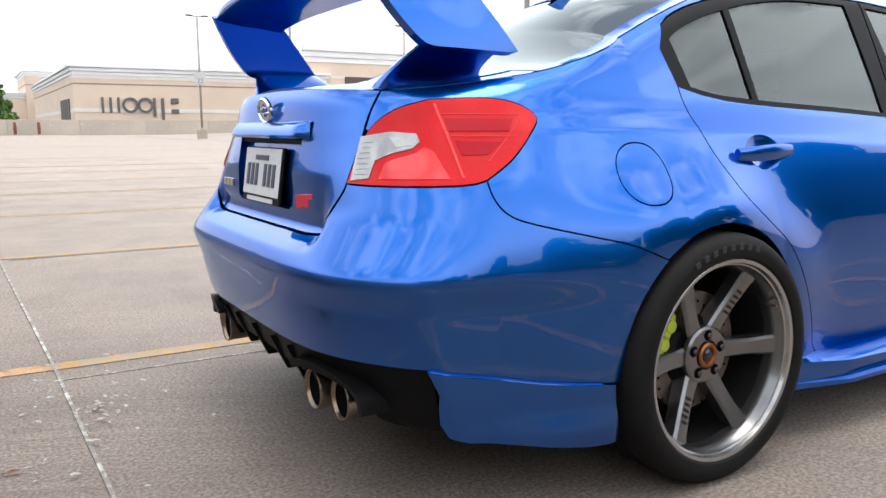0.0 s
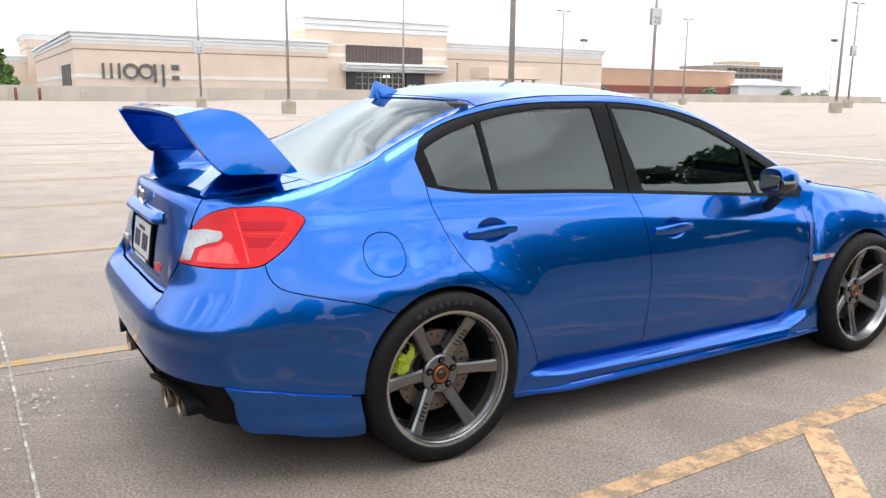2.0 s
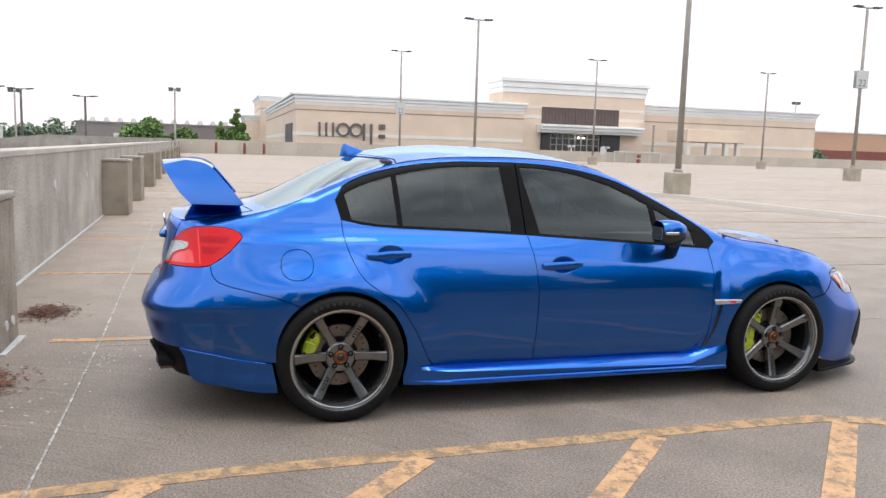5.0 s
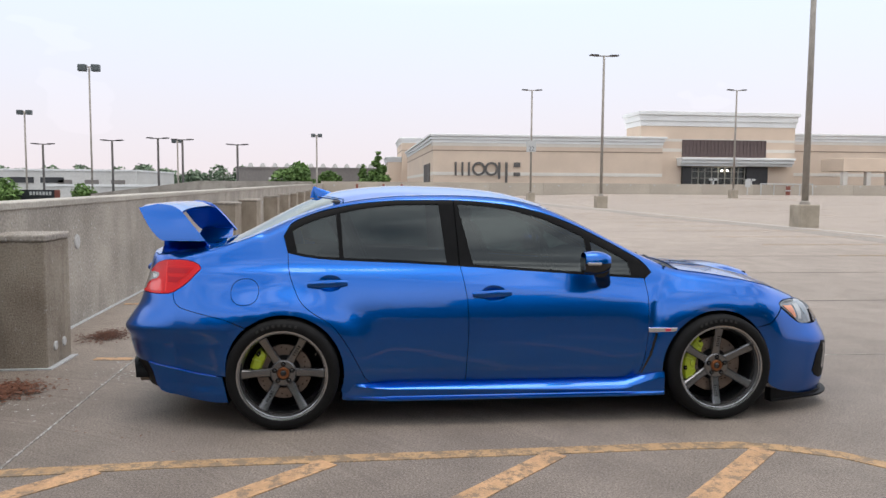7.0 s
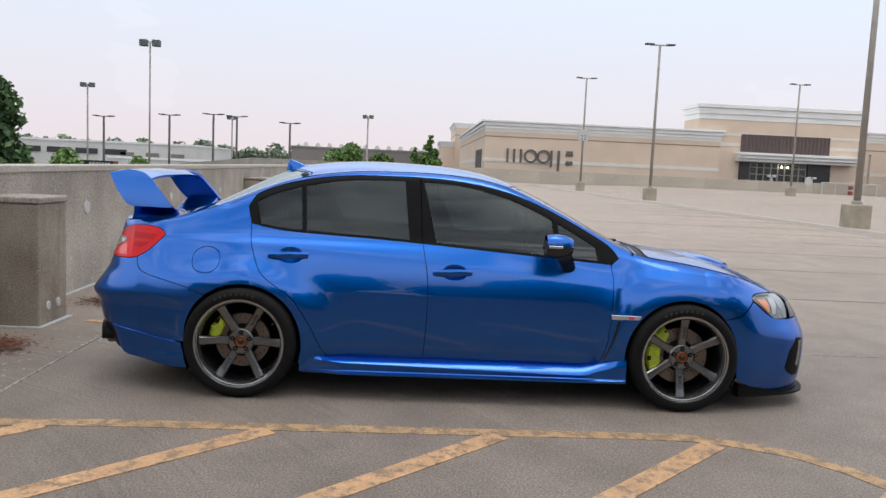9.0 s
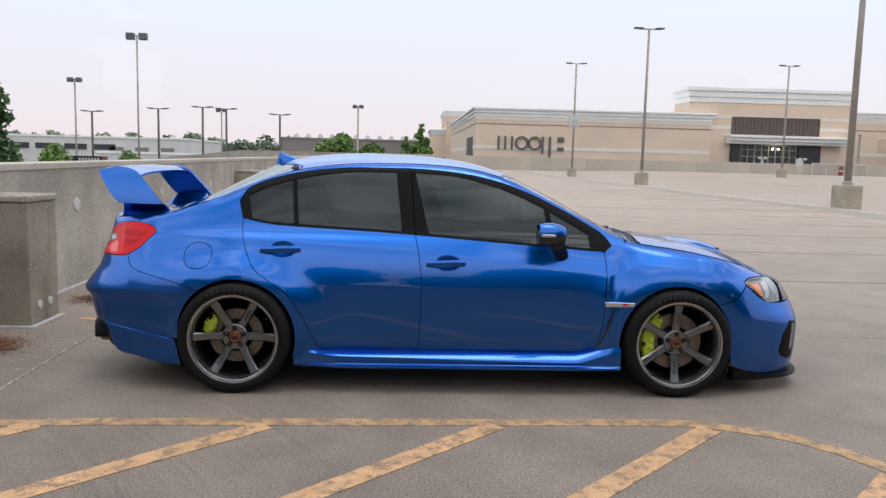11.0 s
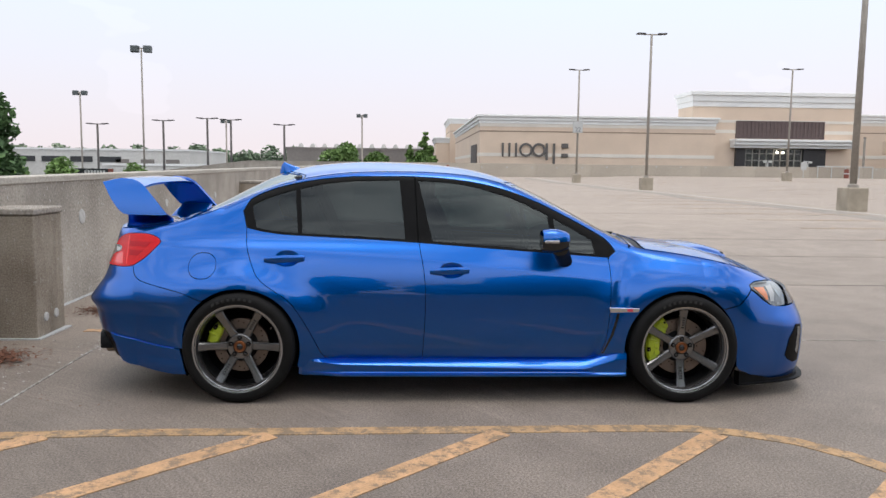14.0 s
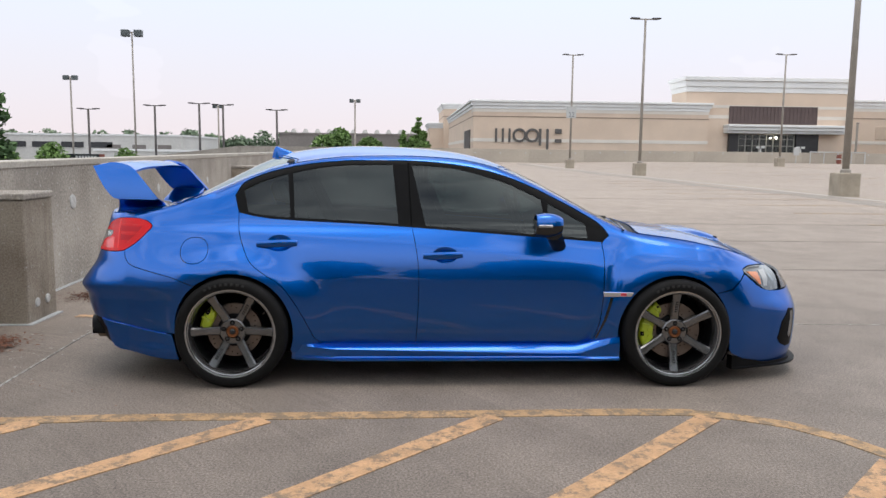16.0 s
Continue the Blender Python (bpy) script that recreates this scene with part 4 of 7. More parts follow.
# ---- trees ----
def leaf_cloud(name, blobs, count, size, mat, seed, flat=0.8):
    """Many small leaf cards scattered through the shells of several clumps."""
    rnd = random.Random(seed)
    total = sum(b[3] ** 2 for b in blobs)
    verts, faces = [], []
    for bx, by, bz, br in blobs:
        for _ in range(int(count * br * br / total)):
            while True:
                d = Vector((rnd.uniform(-1, 1), rnd.uniform(-1, 1), rnd.uniform(-1, 1)))
                if 0.02 < d.length < 1:
                    break
            d = d.normalized() * (0.45 + 0.6 * rnd.random() ** 0.6) * br
            c = Vector((bx + d.x, by + d.y, bz + d.z * flat))
            a = Vector((rnd.gauss(0, 1), rnd.gauss(0, 1), rnd.gauss(0, 0.6))).normalized()
            b = a.cross(Vector((rnd.gauss(0, 1), rnd.gauss(0, 1), rnd.gauss(0, 1)))).normalized()
            s = size * rnd.uniform(0.5, 1.3)
            k = len(verts)
            for p, q in ((-1, 0), (0, 0.55), (1, 0), (0, -0.55)):
                verts.append(tuple(c + a * s * p + b * s * q))
            faces.append((k, k + 1, k + 2, k + 3))
    return from_lists(name, verts, faces, mat)


def tree(x, y, z, height, spread, label, seed, leaves=3500, leaf=0.16, mat=None, cone=False, group="trees", trunk=0.35):
    rnd = random.Random(seed)
    root = thing("tree", label, "tree", group, place=(x, y, z))
    bm = tube([(0.035 * height, 0), (0.022 * height, trunk * height), (0.008 * height, 0.8 * height)], 9)
    blobs = []
    for i in range(16 if not cone else 14):
        f = i / (15 if not cone else 13)
        h = height * (trunk + (0.97 - trunk) * f)
        if cone:
            r = spread * (1.05 - f) * 0.95 + 0.08 * spread
            off = r * 0.45
        else:
            r = spread * (0.30 + 0.22 * rnd.random())
            off = spread * 0.72 * math.sin(math.pi * (0.18 + 0.72 * f)) * rnd.uniform(0.4, 1.0)
        a = rnd.uniform(0, 6.283) + i * 2.4
        px, py = off * math.cos(a), off * math.sin(a)
        blobs.append((px, py, h - 0.25 * r, r * (0.75 if cone else 1)))
        lim = Vector((px, py, h - 0.3 * r)) - Vector((0, 0, h * 0.72))
        m = Matrix.Translation((0, 0, h * 0.72)) @ lim.to_track_quat("Z", "Y").to_matrix().to_4x4()
        tube([(0.010 * height, 0), (0.004 * height, lim.length)], 6, bm=bm, place=m)
    part("trunk", bm, BARK, root, "grey-brown trunk and limbs")
    part("crown", leaf_cloud("crown", blobs, leaves, leaf, mat or LEAVES, seed), None, root, "dense green leaves")
    return root


tree(-26.6, 41, -5.2, 10.3, 5.2, "broad dark green tree beyond the parapet", 11, 16000, 0.30, LEAVES_DARK, trunk=0.25)
tree(-34.5, 45, -5.2, 12.5, 6.0, "broad dark green tree beyond the parapet", 12, 6000, 0.28, LEAVES_DARK, trunk=0.25)
tree(-10.5, 120, -5.2, 9.6, 4.9, "rounded bright green tree beyond the deck", 13, 11000, 0.34, trunk=0.2)
tree(-6.0, 124, -5.2, 8.2, 3.8, "rounded bright green tree beyond the deck", 14, 8000, 0.34, trunk=0.2)
tree(2.1, 122, -5.2, 12.4, 3.4, "upright pointed green tree by the store", 15, 17000, 0.30, LEAVES, cone=True, trunk=0.12)
tree(-0.3, 121, -5.2, 10.2, 3.0, "upright pointed green tree by the store", 16, 14000, 0.30, LEAVES, cone=True, trunk=0.12)
for i, (x, top_z) in enumerate(((-34, 1.2), (-30.8, 1.7), (-24.3, 1.1), (-16.5, 0.9))):
    tree(x, 64, -5.2, top_z + 5.2, 1.9, "young green tree in the lower lot", 30 + i, 2600, 0.20, LEAVES, trunk=0.45, group="young trees")
for i, (x, y, h, r) in enumerate(((160, 176, 4.4, 3.2), (206, 175, 4.2, 4.2), (246, 175, 4.2, 3.2), (178, 240, 17.5, 7.0))):
    tree(x, y, -5.2, h + 5.2 if h < 10 else h, r, "green shrub by the far shopping hall", 40 + i, 1200, 0.5, LEAVES_HAZY, trunk=0.25, group="far shrubs")
rnd_w = random.Random(50)
belt = []
for i in range(170):
    x = -330 + 2.0 * i + rnd_w.uniform(-1.5, 1.5)
    belt.append((x, 330 + rnd_w.uniform(-14, 14), -5.2 + rnd_w.uniform(4.0, 9.6), rnd_w.uniform(2.8, 4.8)))
for i in range(120):
    x = 10 + 6.5 * i + rnd_w.uniform(-3, 3)
    belt.append((x, 520 + rnd_w.uniform(-14, 14), -5.2 + rnd_w.uniform(3, 10), rnd_w.uniform(4.0, 7.0)))
tagged(new("far_woods", leaf_cloud("far_woods", belt, 110000, 0.95, LEAVES_HAZY, 51, 1.2)), "long belt of green woods along the horizon", "woods", kind="stuff")
# the trees behind the hatched island, which the paint and the panes mirror
for i, (x, y, h, r) in enumerate(((-27, -27, 13.5, 6.5), (-15, -25, 15.0, 6.5), (-4.5, -24, 13.0, 5.5), (5.5, -25, 14.0, 6.2), (15.5, -24.5, 15.0, 5.8), (25, -23.5, 20.2, 5.4), (35, -24, 23.2, 5.6), (46, -24.5, 25.6, 6.0))):
    tree(x, y, -5.2, h, r, "tall leafy tree standing below the deck's edge", 60 + i, 11000, 0.42, LEAVES_DARK, group="trees behind the deck", trunk=0.3)


# ---- the car's body surfaces ----
def curve(*knots, soft=0.014):
    """A smooth curve along (a, b) knots, flat beyond its ends; soft is how far bends are eased."""
    xs = np.array([k[0] for k in knots], float)
    ys = np.array([k[1] for k in knots], float)
    h, d = np.diff(xs), np.diff(ys) / np.diff(xs)
    m = np.zeros(len(xs))
    for i in range(1, len(xs) - 1):
        if d[i - 1] * d[i] > 0:
            w1, w2 = 2 * h[i] + h[i - 1], h[i] + 2 * h[i - 1]
            m[i] = (w1 + w2) / (w1 / d[i - 1] + w2 / d[i])
    m[0], m[-1] = d[0], d[-1]

    def exact(x):
        i = min(max(int(np.searchsorted(xs, x)) - 1, 0), len(h) - 1)
        t = (x - xs[i]) / h[i]
        return float((2 * t**3 - 3 * t**2 + 1) * ys[i] + (t**3 - 2 * t**2 + t) * h[i] * m[i]
                     + (3 * t**2 - 2 * t**3) * ys[i + 1] + (t**3 - t**2) * h[i] * m[i + 1])
    count = 1200
    table = [exact(x) for x in np.linspace(xs[0], xs[-1], count + 1)]
    if soft:
        reach = int(3 * soft / float(xs[-1] - xs[0]) * count)
        if reach > 1:
            bell = np.exp(-0.5 * (np.arange(-reach, reach + 1) / (reach / 3)) ** 2)
            arr = np.array(table)
            before, after = 2 * arr[0] - arr[reach:0:-1], 2 * arr[-1] - arr[-2:-reach - 2:-1]
            table = np.convolve(np.concatenate((before, arr, after)), bell / bell.sum(), "valid").tolist()
    first, last, per = float(xs[0]), float(xs[-1]), count / float(xs[-1] - xs[0])

    def at(x):
        f = (min(max(x, first), last) - first) * per
        i = min(int(f), count - 1)
        return table[i] + (table[i + 1] - table[i]) * (f - i)
    return at


AXLE, HUB_Z, HUB_Y, TYRE_R = 1.325, 0.322, 0.80, 0.327
CORNER_R, CORNER_F, SWEEP = -1.45, 1.45, 1.45
# half width of the body side by height, in the doors' stretch
side_w = curve((0.10, 0.742), (0.24, 0.782), (0.40, 0.804), (0.53, 0.811), (0.62, 0.8085), (0.70, 0.798), (0.78, 0.779), (0.85, 0.757), (0.90, 0.738),
               (0.945, 0.7135), (1.04, 0.6790), (1.14, 0.6405), (1.25, 0.5965), (1.34, 0.5575), (1.42, 0.51), soft=0.012)
# how far the tail and the nose reach, by height
tail_x = curve((0.12, -2.16), (0.22, -2.21), (0.36, -2.27), (0.45, -2.296), (0.555, -2.317), (0.575, -2.3205), (0.600, -2.309), (0.65, -2.277), (0.72, -2.236), (0.78, -2.222),
               (0.85, -2.209), (0.93, -2.196), (0.985, -2.187), (1.02, -2.168), (1.2, -2.1), soft=0.010)
tail_n = curve((0.12, 4.4), (0.40, 5.0), (0.55, 5.0), (0.63, 4.6), (0.72, 4.3), (0.80, 4.0), (0.88, 3.5), (1.0, 3.4), soft=0.03)
nose_x = curve((0.08, 2.24), (0.20, 2.27), (0.40, 2.275), (0.55, 2.255), (0.63, 2.215), (0.70, 2.13), (0.80, 2.0), (1.0, 1.9))
nose_n = curve((0.08, 3.7), (0.42, 3.5), (0.55, 2.8), (0.63, 2.6), (1.0, 2.6))
# the line where the side rolls over into deck, roof and bonnet, and the line along the middle
rail_z = curve((-2.25, 0.992), (-2.1, 1.000), (-1.9, 1.022), (-1.7, 1.058), (-1.5, 1.125), (-1.3, 1.212), (-1.1, 1.287), (-0.9, 1.333), (-0.6, 1.363),
               (-0.3, 1.367), (0.0, 1.352), (0.25, 1.302), (0.5, 1.195), (0.75, 1.068), (0.95, 0.968), (1.08, 0.918), (1.3, 0.890), (1.6, 0.835),
               (1.8, 0.775), (2.0, 0.69), (2.2, 0.60), soft=0.05)
mid_z = curve((-2.3, 1.010), (-2.2, 1.018), (-2.0, 1.036), (-1.8, 1.056), (-1.6, 1.140), (-1.37, 1.262), (-1.17, 1.352), (-0.9, 1.407), (-0.6, 1.426),
              (-0.3, 1.420), (0.0, 1.396), (0.2, 1.356), (0.4, 1.285), (0.6, 1.190), (0.8, 1.088), (1.0, 0.985), (1.1, 0.945), (1.3, 0.915),
              (1.6, 0.880), (1.8, 0.832), (2.0, 0.752), (2.2, 0.640), soft=0.05)


# the ledge between bumper and boot lid
ledge_x = curve((0.622, 0.0), (0.640, 0.014), (0.655, 0.034), (0.664, 0.042), (0.72, 0.014), (0.80, 0.0), soft=0.006)


def crease_z(x):
    """Height of the shoulder crease that runs above the handles and falls towards the front."""
    z = 0.908 - 0.066 * min(max((x + 1.29) / 1.04, 0), 1) - 0.112 * min(max((x + 0.25) / 1.14, 0), 1)
    if x > 0.98:
        # it climbs into the arc over the front wheel and sinks again towards the lamp
        f = min((x - 0.98) / 0.13, 1)
        z += 0.060 * f * (2 - f) - 0.062 * max((x - 1.18) / 0.40, 0) ** 1.6
    return z


def half_width(x, z):
    """Half the width of the body at x (not past the corners) and height z, with the wheel arches' flares."""
    w = side_w(z)
    for ax, size in ((-AXLE, 0.066), (AXLE, 0.046)):
        r = math.hypot(x - ax, (z - HUB_Z) * 0.92)
        behind, ahead = min(max((-1.62 - x) / 0.28, 0), 1), min(max((x + 1.22) / 0.15, 0), 1) * min(max((0.72 - z) / 0.22, 0), 1) * (ax < 0)
        reach = 0.115 + 0.125 * behind * behind * (3 - 2 * behind) + 0.055 * ahead * ahead * (3 - 2 * ahead) + 0.05 * (ax > 0)
        w += size * (1 - 0.4 * min(max((x + 1.28) / 0.22, 0), 1) * (ax < 0)) * math.exp(-((max(r - 0.340, 0)) / reach) ** 2)
    low = crease_z(x)
    cut = min(max((x + 1.85) / 0.4, 0), 1) * min(max((1.72 - x) / 0.40, 0), 1)
    rise_in = 0.5 * (z - low + math.sqrt((z - low) ** 2 + 0.00003))
    w -= 0.25 * 0.5 * (rise_in + 0.088 - math.sqrt((rise_in - 0.088) ** 2 + 0.0012) + 0.0066) * (0.55 + 0.45 * cut)
    # the haunch over the rear wheel
    w += 0.016 * math.exp(-((min(x + 1.62, 0) / 0.6) ** 2) - (max(x + 1.62, 0) / 0.30) ** 2 - ((z - 1.0) / 0.12) ** 2)
    # hollow behind the front wheel
    fold = 0.925 + 0.17 * (z - 0.591) if z > 0.56 else 0.920 - 0.36 * (0.56 - z)
    w -= 0.013 * math.exp(-((x - fold) / (0.032 if x < fold else 0.026)) ** 2) * min(1, max(0, (0.82 - z) / 0.10))
    # the lower corner behind the rear wheel kicks out
    if x < -1.60 and z < 0.27:
        k, m = min((-x - 1.60) / 0.06, 1) * min(max((x + 2.02) / 0.25, 0), 1), min((0.27 - z) / 0.07, 1)
        w += 0.032 * k * k * (3 - 2 * k) * m * m * (3 - 2 * m)
    # rolled-over top edge
    d, r = max(rail_z(x) - z, 0.0015), 0.055
    if d < r:
        w -= 0.9 * (r - math.sqrt(r * r - (r - d) ** 2))
    return w


def bevelled(s, c):
    """The lower bumper's plan, from its own corner: a flat flank, a crease, and a bowed tail."""
    def over(m):
        """Whether the point at reach m lies outside the plan."""
        p, q = m * s, m * c
        flank = q / (1 - 0.100 * (p / 0.79) ** 1.7)
        back = p / (0.785 + 0.215 * (1 - min(q / 0.90, 1) ** 4.5))
        return flank**60 + back**60 > 1
    lo, hi = 0.5, 1.5
    for _ in range(20):
        m = (lo + hi) / 2
        if over(m):
            hi = m
        else:
            lo = m
    return lo


def side(u, z):
    """A point of the car's left side, (x, y, z): u is x between the corners, and runs on round them to the middle of tail and nose."""
    if CORNER_R <= u <= CORNER_F:
        return Vector((u, half_width(u, z), z))
    if u < CORNER_R:
        a = min((CORNER_R - u) / SWEEP, 1.0) * math.pi / 2
        n, reach = tail_n(z), tail_x(z) - CORNER_R
        start = CORNER_R
    else:
        a = min((u - CORNER_F) / SWEEP, 1.0) * math.pi / 2
        n, reach = nose_n(z), nose_x(z) - CORNER_F
        start = CORNER_F
    c, s = max(math.cos(a), 0.0), math.sin(a)
    rho = (c**n + s**n) ** (-1 / n)
    if u < CORNER_R and z < 0.69:
        k = min(max((0.60 - z) / 0.10, 0), 1)
        rho += (bevelled(s, c) - rho) * k * k * (3 - 2 * k)
    x = start + reach * rho * s
    if u < CORNER_R and 0.622 < z < 0.80:
        k = min(max((0.475 - 0.80 * rho * c) / 0.07, 0), 1)
        x += ledge_x(z) * k * k * (3 - 2 * k)
    k = min(1.0, a / 0.6)
    k = k * k * (3 - 2 * k)
    w = half_width(start, z) * (1 - k) + (half_width(max(min(x, 1.95), -1.95), z)) * k
    return Vector((x, w * rho * c, z))


def side_normal(u, z, e=0.004):
    du = side(u + e, z) - side(u - e, z)
    dz = side(u, z + e) - side(u, z - e)
    n = dz.cross(du) if abs(u) < 9 else dz
    n = n.normalized()
    p = side(u, z)
    out = Vector((0.25 * p.x if abs(p.x) > 1.6 else 0, max(p.y, 0.02), 0.05))
    return n if n.dot(out) > 0 else -n


def top(x, y):
    """A point of the car's upper surface: deck, rear window, roof, windscreen and bonnet."""
    zr, zc = rail_z(x), mid_z(x)
    yr = rail_y(x)
    return Vector((x, y, zr + (zc - zr) * (1 - min(abs(y) / yr, 1.0) ** 2.1)))


def rail_y(x):
    z = rail_z(x) - 0.0015
    if CORNER_R <= x <= CORNER_F:
        return half_width(x, z)
    lo, hi = (CORNER_R - SWEEP, CORNER_R) if x < 0 else (CORNER_F, CORNER_F + SWEEP)
    for _ in range(28):
        m = (lo + hi) / 2
        if side(m, z).x < x:
            lo = m
        else:
            hi = m
    return max(side((lo + hi) / 2, z).y, 0.05)


def top_normal(x, y, e=0.004):
    return (top(x + e, y) - top(x - e, y)).cross(top(x, y + e) - top(x, y - e)).normalized()


def round_to(y, z, tail=True):
    """The u at which the tail's (or nose's) surface lies at half width y, height z."""
    lo, hi = (CORNER_R - SWEEP, CORNER_R) if tail else (CORNER_F, CORNER_F + SWEEP)
    for _ in range(28):
        m = (lo + hi) / 2
        if (side(m, z).y < y) == tail:
            lo = m
        else:
            hi = m
    return (lo + hi) / 2


def tail_pts(*yz):
    return [(round_to(y, z), z) for y, z in yz]


def at_x(x, z):
    """The u at which the side has this x."""
    if CORNER_R <= x <= CORNER_F:
        return x
    lo, hi = (CORNER_R - SWEEP, CORNER_R) if x < 0 else (CORNER_F, CORNER_F + SWEEP)
    for _ in range(28):
        m = (lo + hi) / 2
        if side(m, z).x < x:
            lo = m
        else:
            hi = m
    return (lo + hi) / 2


def xz(*pts):
    return [(at_x(x, z), z) for x, z in pts]


# ---- the car ----
from mathutils import geometry


def inside(p, poly):
    c, j = False, len(poly) - 1
    for i in range(len(poly)):
        a, b = poly[i], poly[j]
        if (a[1] > p[1]) != (b[1] > p[1]) and p[0] < (b[0] - a[0]) * (p[1] - a[1]) / (b[1] - a[1]) + a[0]:
            c = not c
        j = i
    return c


def away(p, poly):
    best = 9.0
    for i in range(len(poly)):
        a, b = poly[i - 1], poly[i]
        dx, dy = b[0] - a[0], b[1] - a[1]
        t = min(max(((p[0] - a[0]) * dx + (p[1] - a[1]) * dy) / (dx * dx + dy * dy + 1e-12), 0), 1)
        best = min(best, math.hypot(p[0] - a[0] - t * dx, p[1] - a[1] - t * dy))
    return best


def dense(poly, step):
    out = []
    for i in range(len(poly)):
        a, b = poly[i], poly[(i + 1) % len(poly)]
        n = max(1, int(math.hypot(b[0] - a[0], b[1] - a[1]) / step))
        out += [(a[0] + (b[0] - a[0]) * k / n, a[1] + (b[1] - a[1]) * k / n) for k in range(n)]
    return out


def shrink(poly, gap):
    """Draws a closed outline in by half a shut gap."""
    if gap == 0:
        return list(poly)
    area = sum(poly[i - 1][0] * poly[i][1] - poly[i][0] * poly[i - 1][1] for i in range(len(poly)))
    s = 1 if area > 0 else -1
    out = []
    for i in range(len(poly)):
        a, b, c = poly[i - 1], poly[i], poly[(i + 1) % len(poly)]
        d = Vector((c[0] - a[0], c[1] - a[1]))
        if d.length < 1e-9:
            out.append(b)
            continue
        d.normalize()
        out.append((b[0] - d.y * gap * s, b[1] + d.x * gap * s))
    return out


def flow(pts, n=6):
    """Rounds a run of points into a smooth run (open)."""
    out = []
    for i in range(len(pts) - 1):
        p0, p1, p2, p3 = pts[max(i - 1, 0)], pts[i], pts[i + 1], pts[min(i + 2, len(pts) - 1)]
        for k in range(n):
            t = k / n
            out.append(tuple(0.5 * (2 * p1[j] + (p2[j] - p0[j]) * t + (2 * p0[j] - 5 * p1[j] + 4 * p2[j] - p3[j]) * t * t
                                    + (3 * p1[j] - p0[j] - 3 * p2[j] + p3[j]) * t**3) for j in (0, 1)))
    out.append(tuple(pts[-1]))
    return out


def skin(outline, where, normal, sides=(-1,), step=0.03, gap=0.0019, lift=0.0, lip=0.014, holes=(), name="panel", mat=None, rim=0.012, rows=()):
    """A panel of the body: an outline in the surface's own two coordinates, meshed finely, laid on the surface with the surface's
    own normals, with its edges turned in. sides: -1 right, 1 left; both make one mesh."""
    ends = [p for p in (CORNER_R - SWEEP, CORNER_F + SWEEP) if where is side]
    outline = dense(outline, rim)
    drawn = shrink(outline, gap)
    outline = [next(((e, q[1]) for e in ends if abs(p[0] - e) < 1e-3), q) for p, q in zip(outline, drawn)]
    holes = [shrink(dense(h, rim), -gap) for h in holes]
    xs, ys = [p[0] for p in outline], [p[1] for p in outline]
    pts, edges = [], []
    for ring in (outline, *holes):
        k = len(pts)
        pts += ring
        edges += [(k + i, k + (i + 1) % len(ring)) for i in range(len(ring))]
    nx, ny = int((max(xs) - min(xs)) / step) + 1, int((max(ys) - min(ys)) / step) + 1
    for i in range(nx):
        for j in range(ny):
            p = (min(xs) + (i + 0.5) * step, min(ys) + (j + 0.5 * (i % 2) + 0.25) * step)
            if inside(p, outline) and away(p, outline) > 0.4 * step and not any(inside(p, h) or away(p, h) < 0.4 * step for h in holes):
                pts.append(p)
    # rows of points along creases keep their edges straight
    pts += [p for p in rows if inside(p, outline) and away(p, outline) > 0.004 and not any(inside(p, h) or away(p, h) < 0.004 for h in holes)]
    vs, es, fs, *_ = geometry.delaunay_2d_cdt([Vector(p) for p in pts], edges, [], 0, 1e-6)
    tris = []
    for f in fs:
        c = (sum(vs[i][0] for i in f) / 3, sum(vs[i][1] for i in f) / 3)
        if inside(c, outline) and not any(inside(c, h) for h in holes):
            tris.append(tuple(f))
    place = [where(*v) for v in vs]
    norm = [normal(*v) for v in vs]
    count = {}
    for f in tris:
        for i in range(3):
            e = (f[i], f[(i + 1) % 3])
            key = (min(e), max(e))
            count.setdefault(key, []).append(e)
    border = [v[0] for v in count.values() if len(v) == 1]
    f = tris[len(tris) // 2]
    turn = 1 if (place[f[1]] - place[f[0]]).cross(place[f[2]] - place[f[0]]).dot(norm[f[0]]) > 0 else -1
    verts, faces, normals = [], [], []
    for s in sides:
        k = len(verts)
        verts += [((p + n * lift).x, s * (p + n * lift).y, (p + n * lift).z) for p, n in zip(place, norm)]
        normals += [(n.x, s * n.y, n.z) for n in norm]
        for f in tris:
            g = tuple(k + i for i in f)
            a, b, c = (Vector(verts[i]) for i in g)
            mean = Vector(normals[g[0]])
            faces.append(g if (b - a).cross(c - a).dot(mean) > 0 else g[::-1])
        if lip:
            for a, b in border:
                if ends and max(abs(place[a].y), abs(place[b].y)) < 0.004:
                    continue
                pa, pb, na, nb = place[a] + norm[a] * lift, place[b] + norm[b] * lift, norm[a], norm[b]
                quad = [pa, pb, pb - nb * lip, pa - na * lip]
                out = (pb - pa).cross(na).normalized() * turn
                h = len(verts)
                verts += [(q.x, s * q.y, q.z) for q in quad]
                normals += [(out.x, s * out.y, out.z)] * 4
                faces.append((h, h + 1, h + 2, h + 3) if turn * s < 0 else (h + 3, h + 2, h + 1, h))
    me = bpy.data.meshes.new(name)
    me.from_pydata(verts, [], faces)
    me.materials.append(mat)
    me.update()
    me.shade_smooth()
    me.normals_split_custom_set_from_vertices(normals)
    return me


def side_panel(name, outline, mat, parent, sides=(-1,), label="", **k):
    ob = new(name, skin(outline, side, side_normal, sides, name=name, mat=mat, **k))
    ob.parent = parent
    return tagged(ob, label)


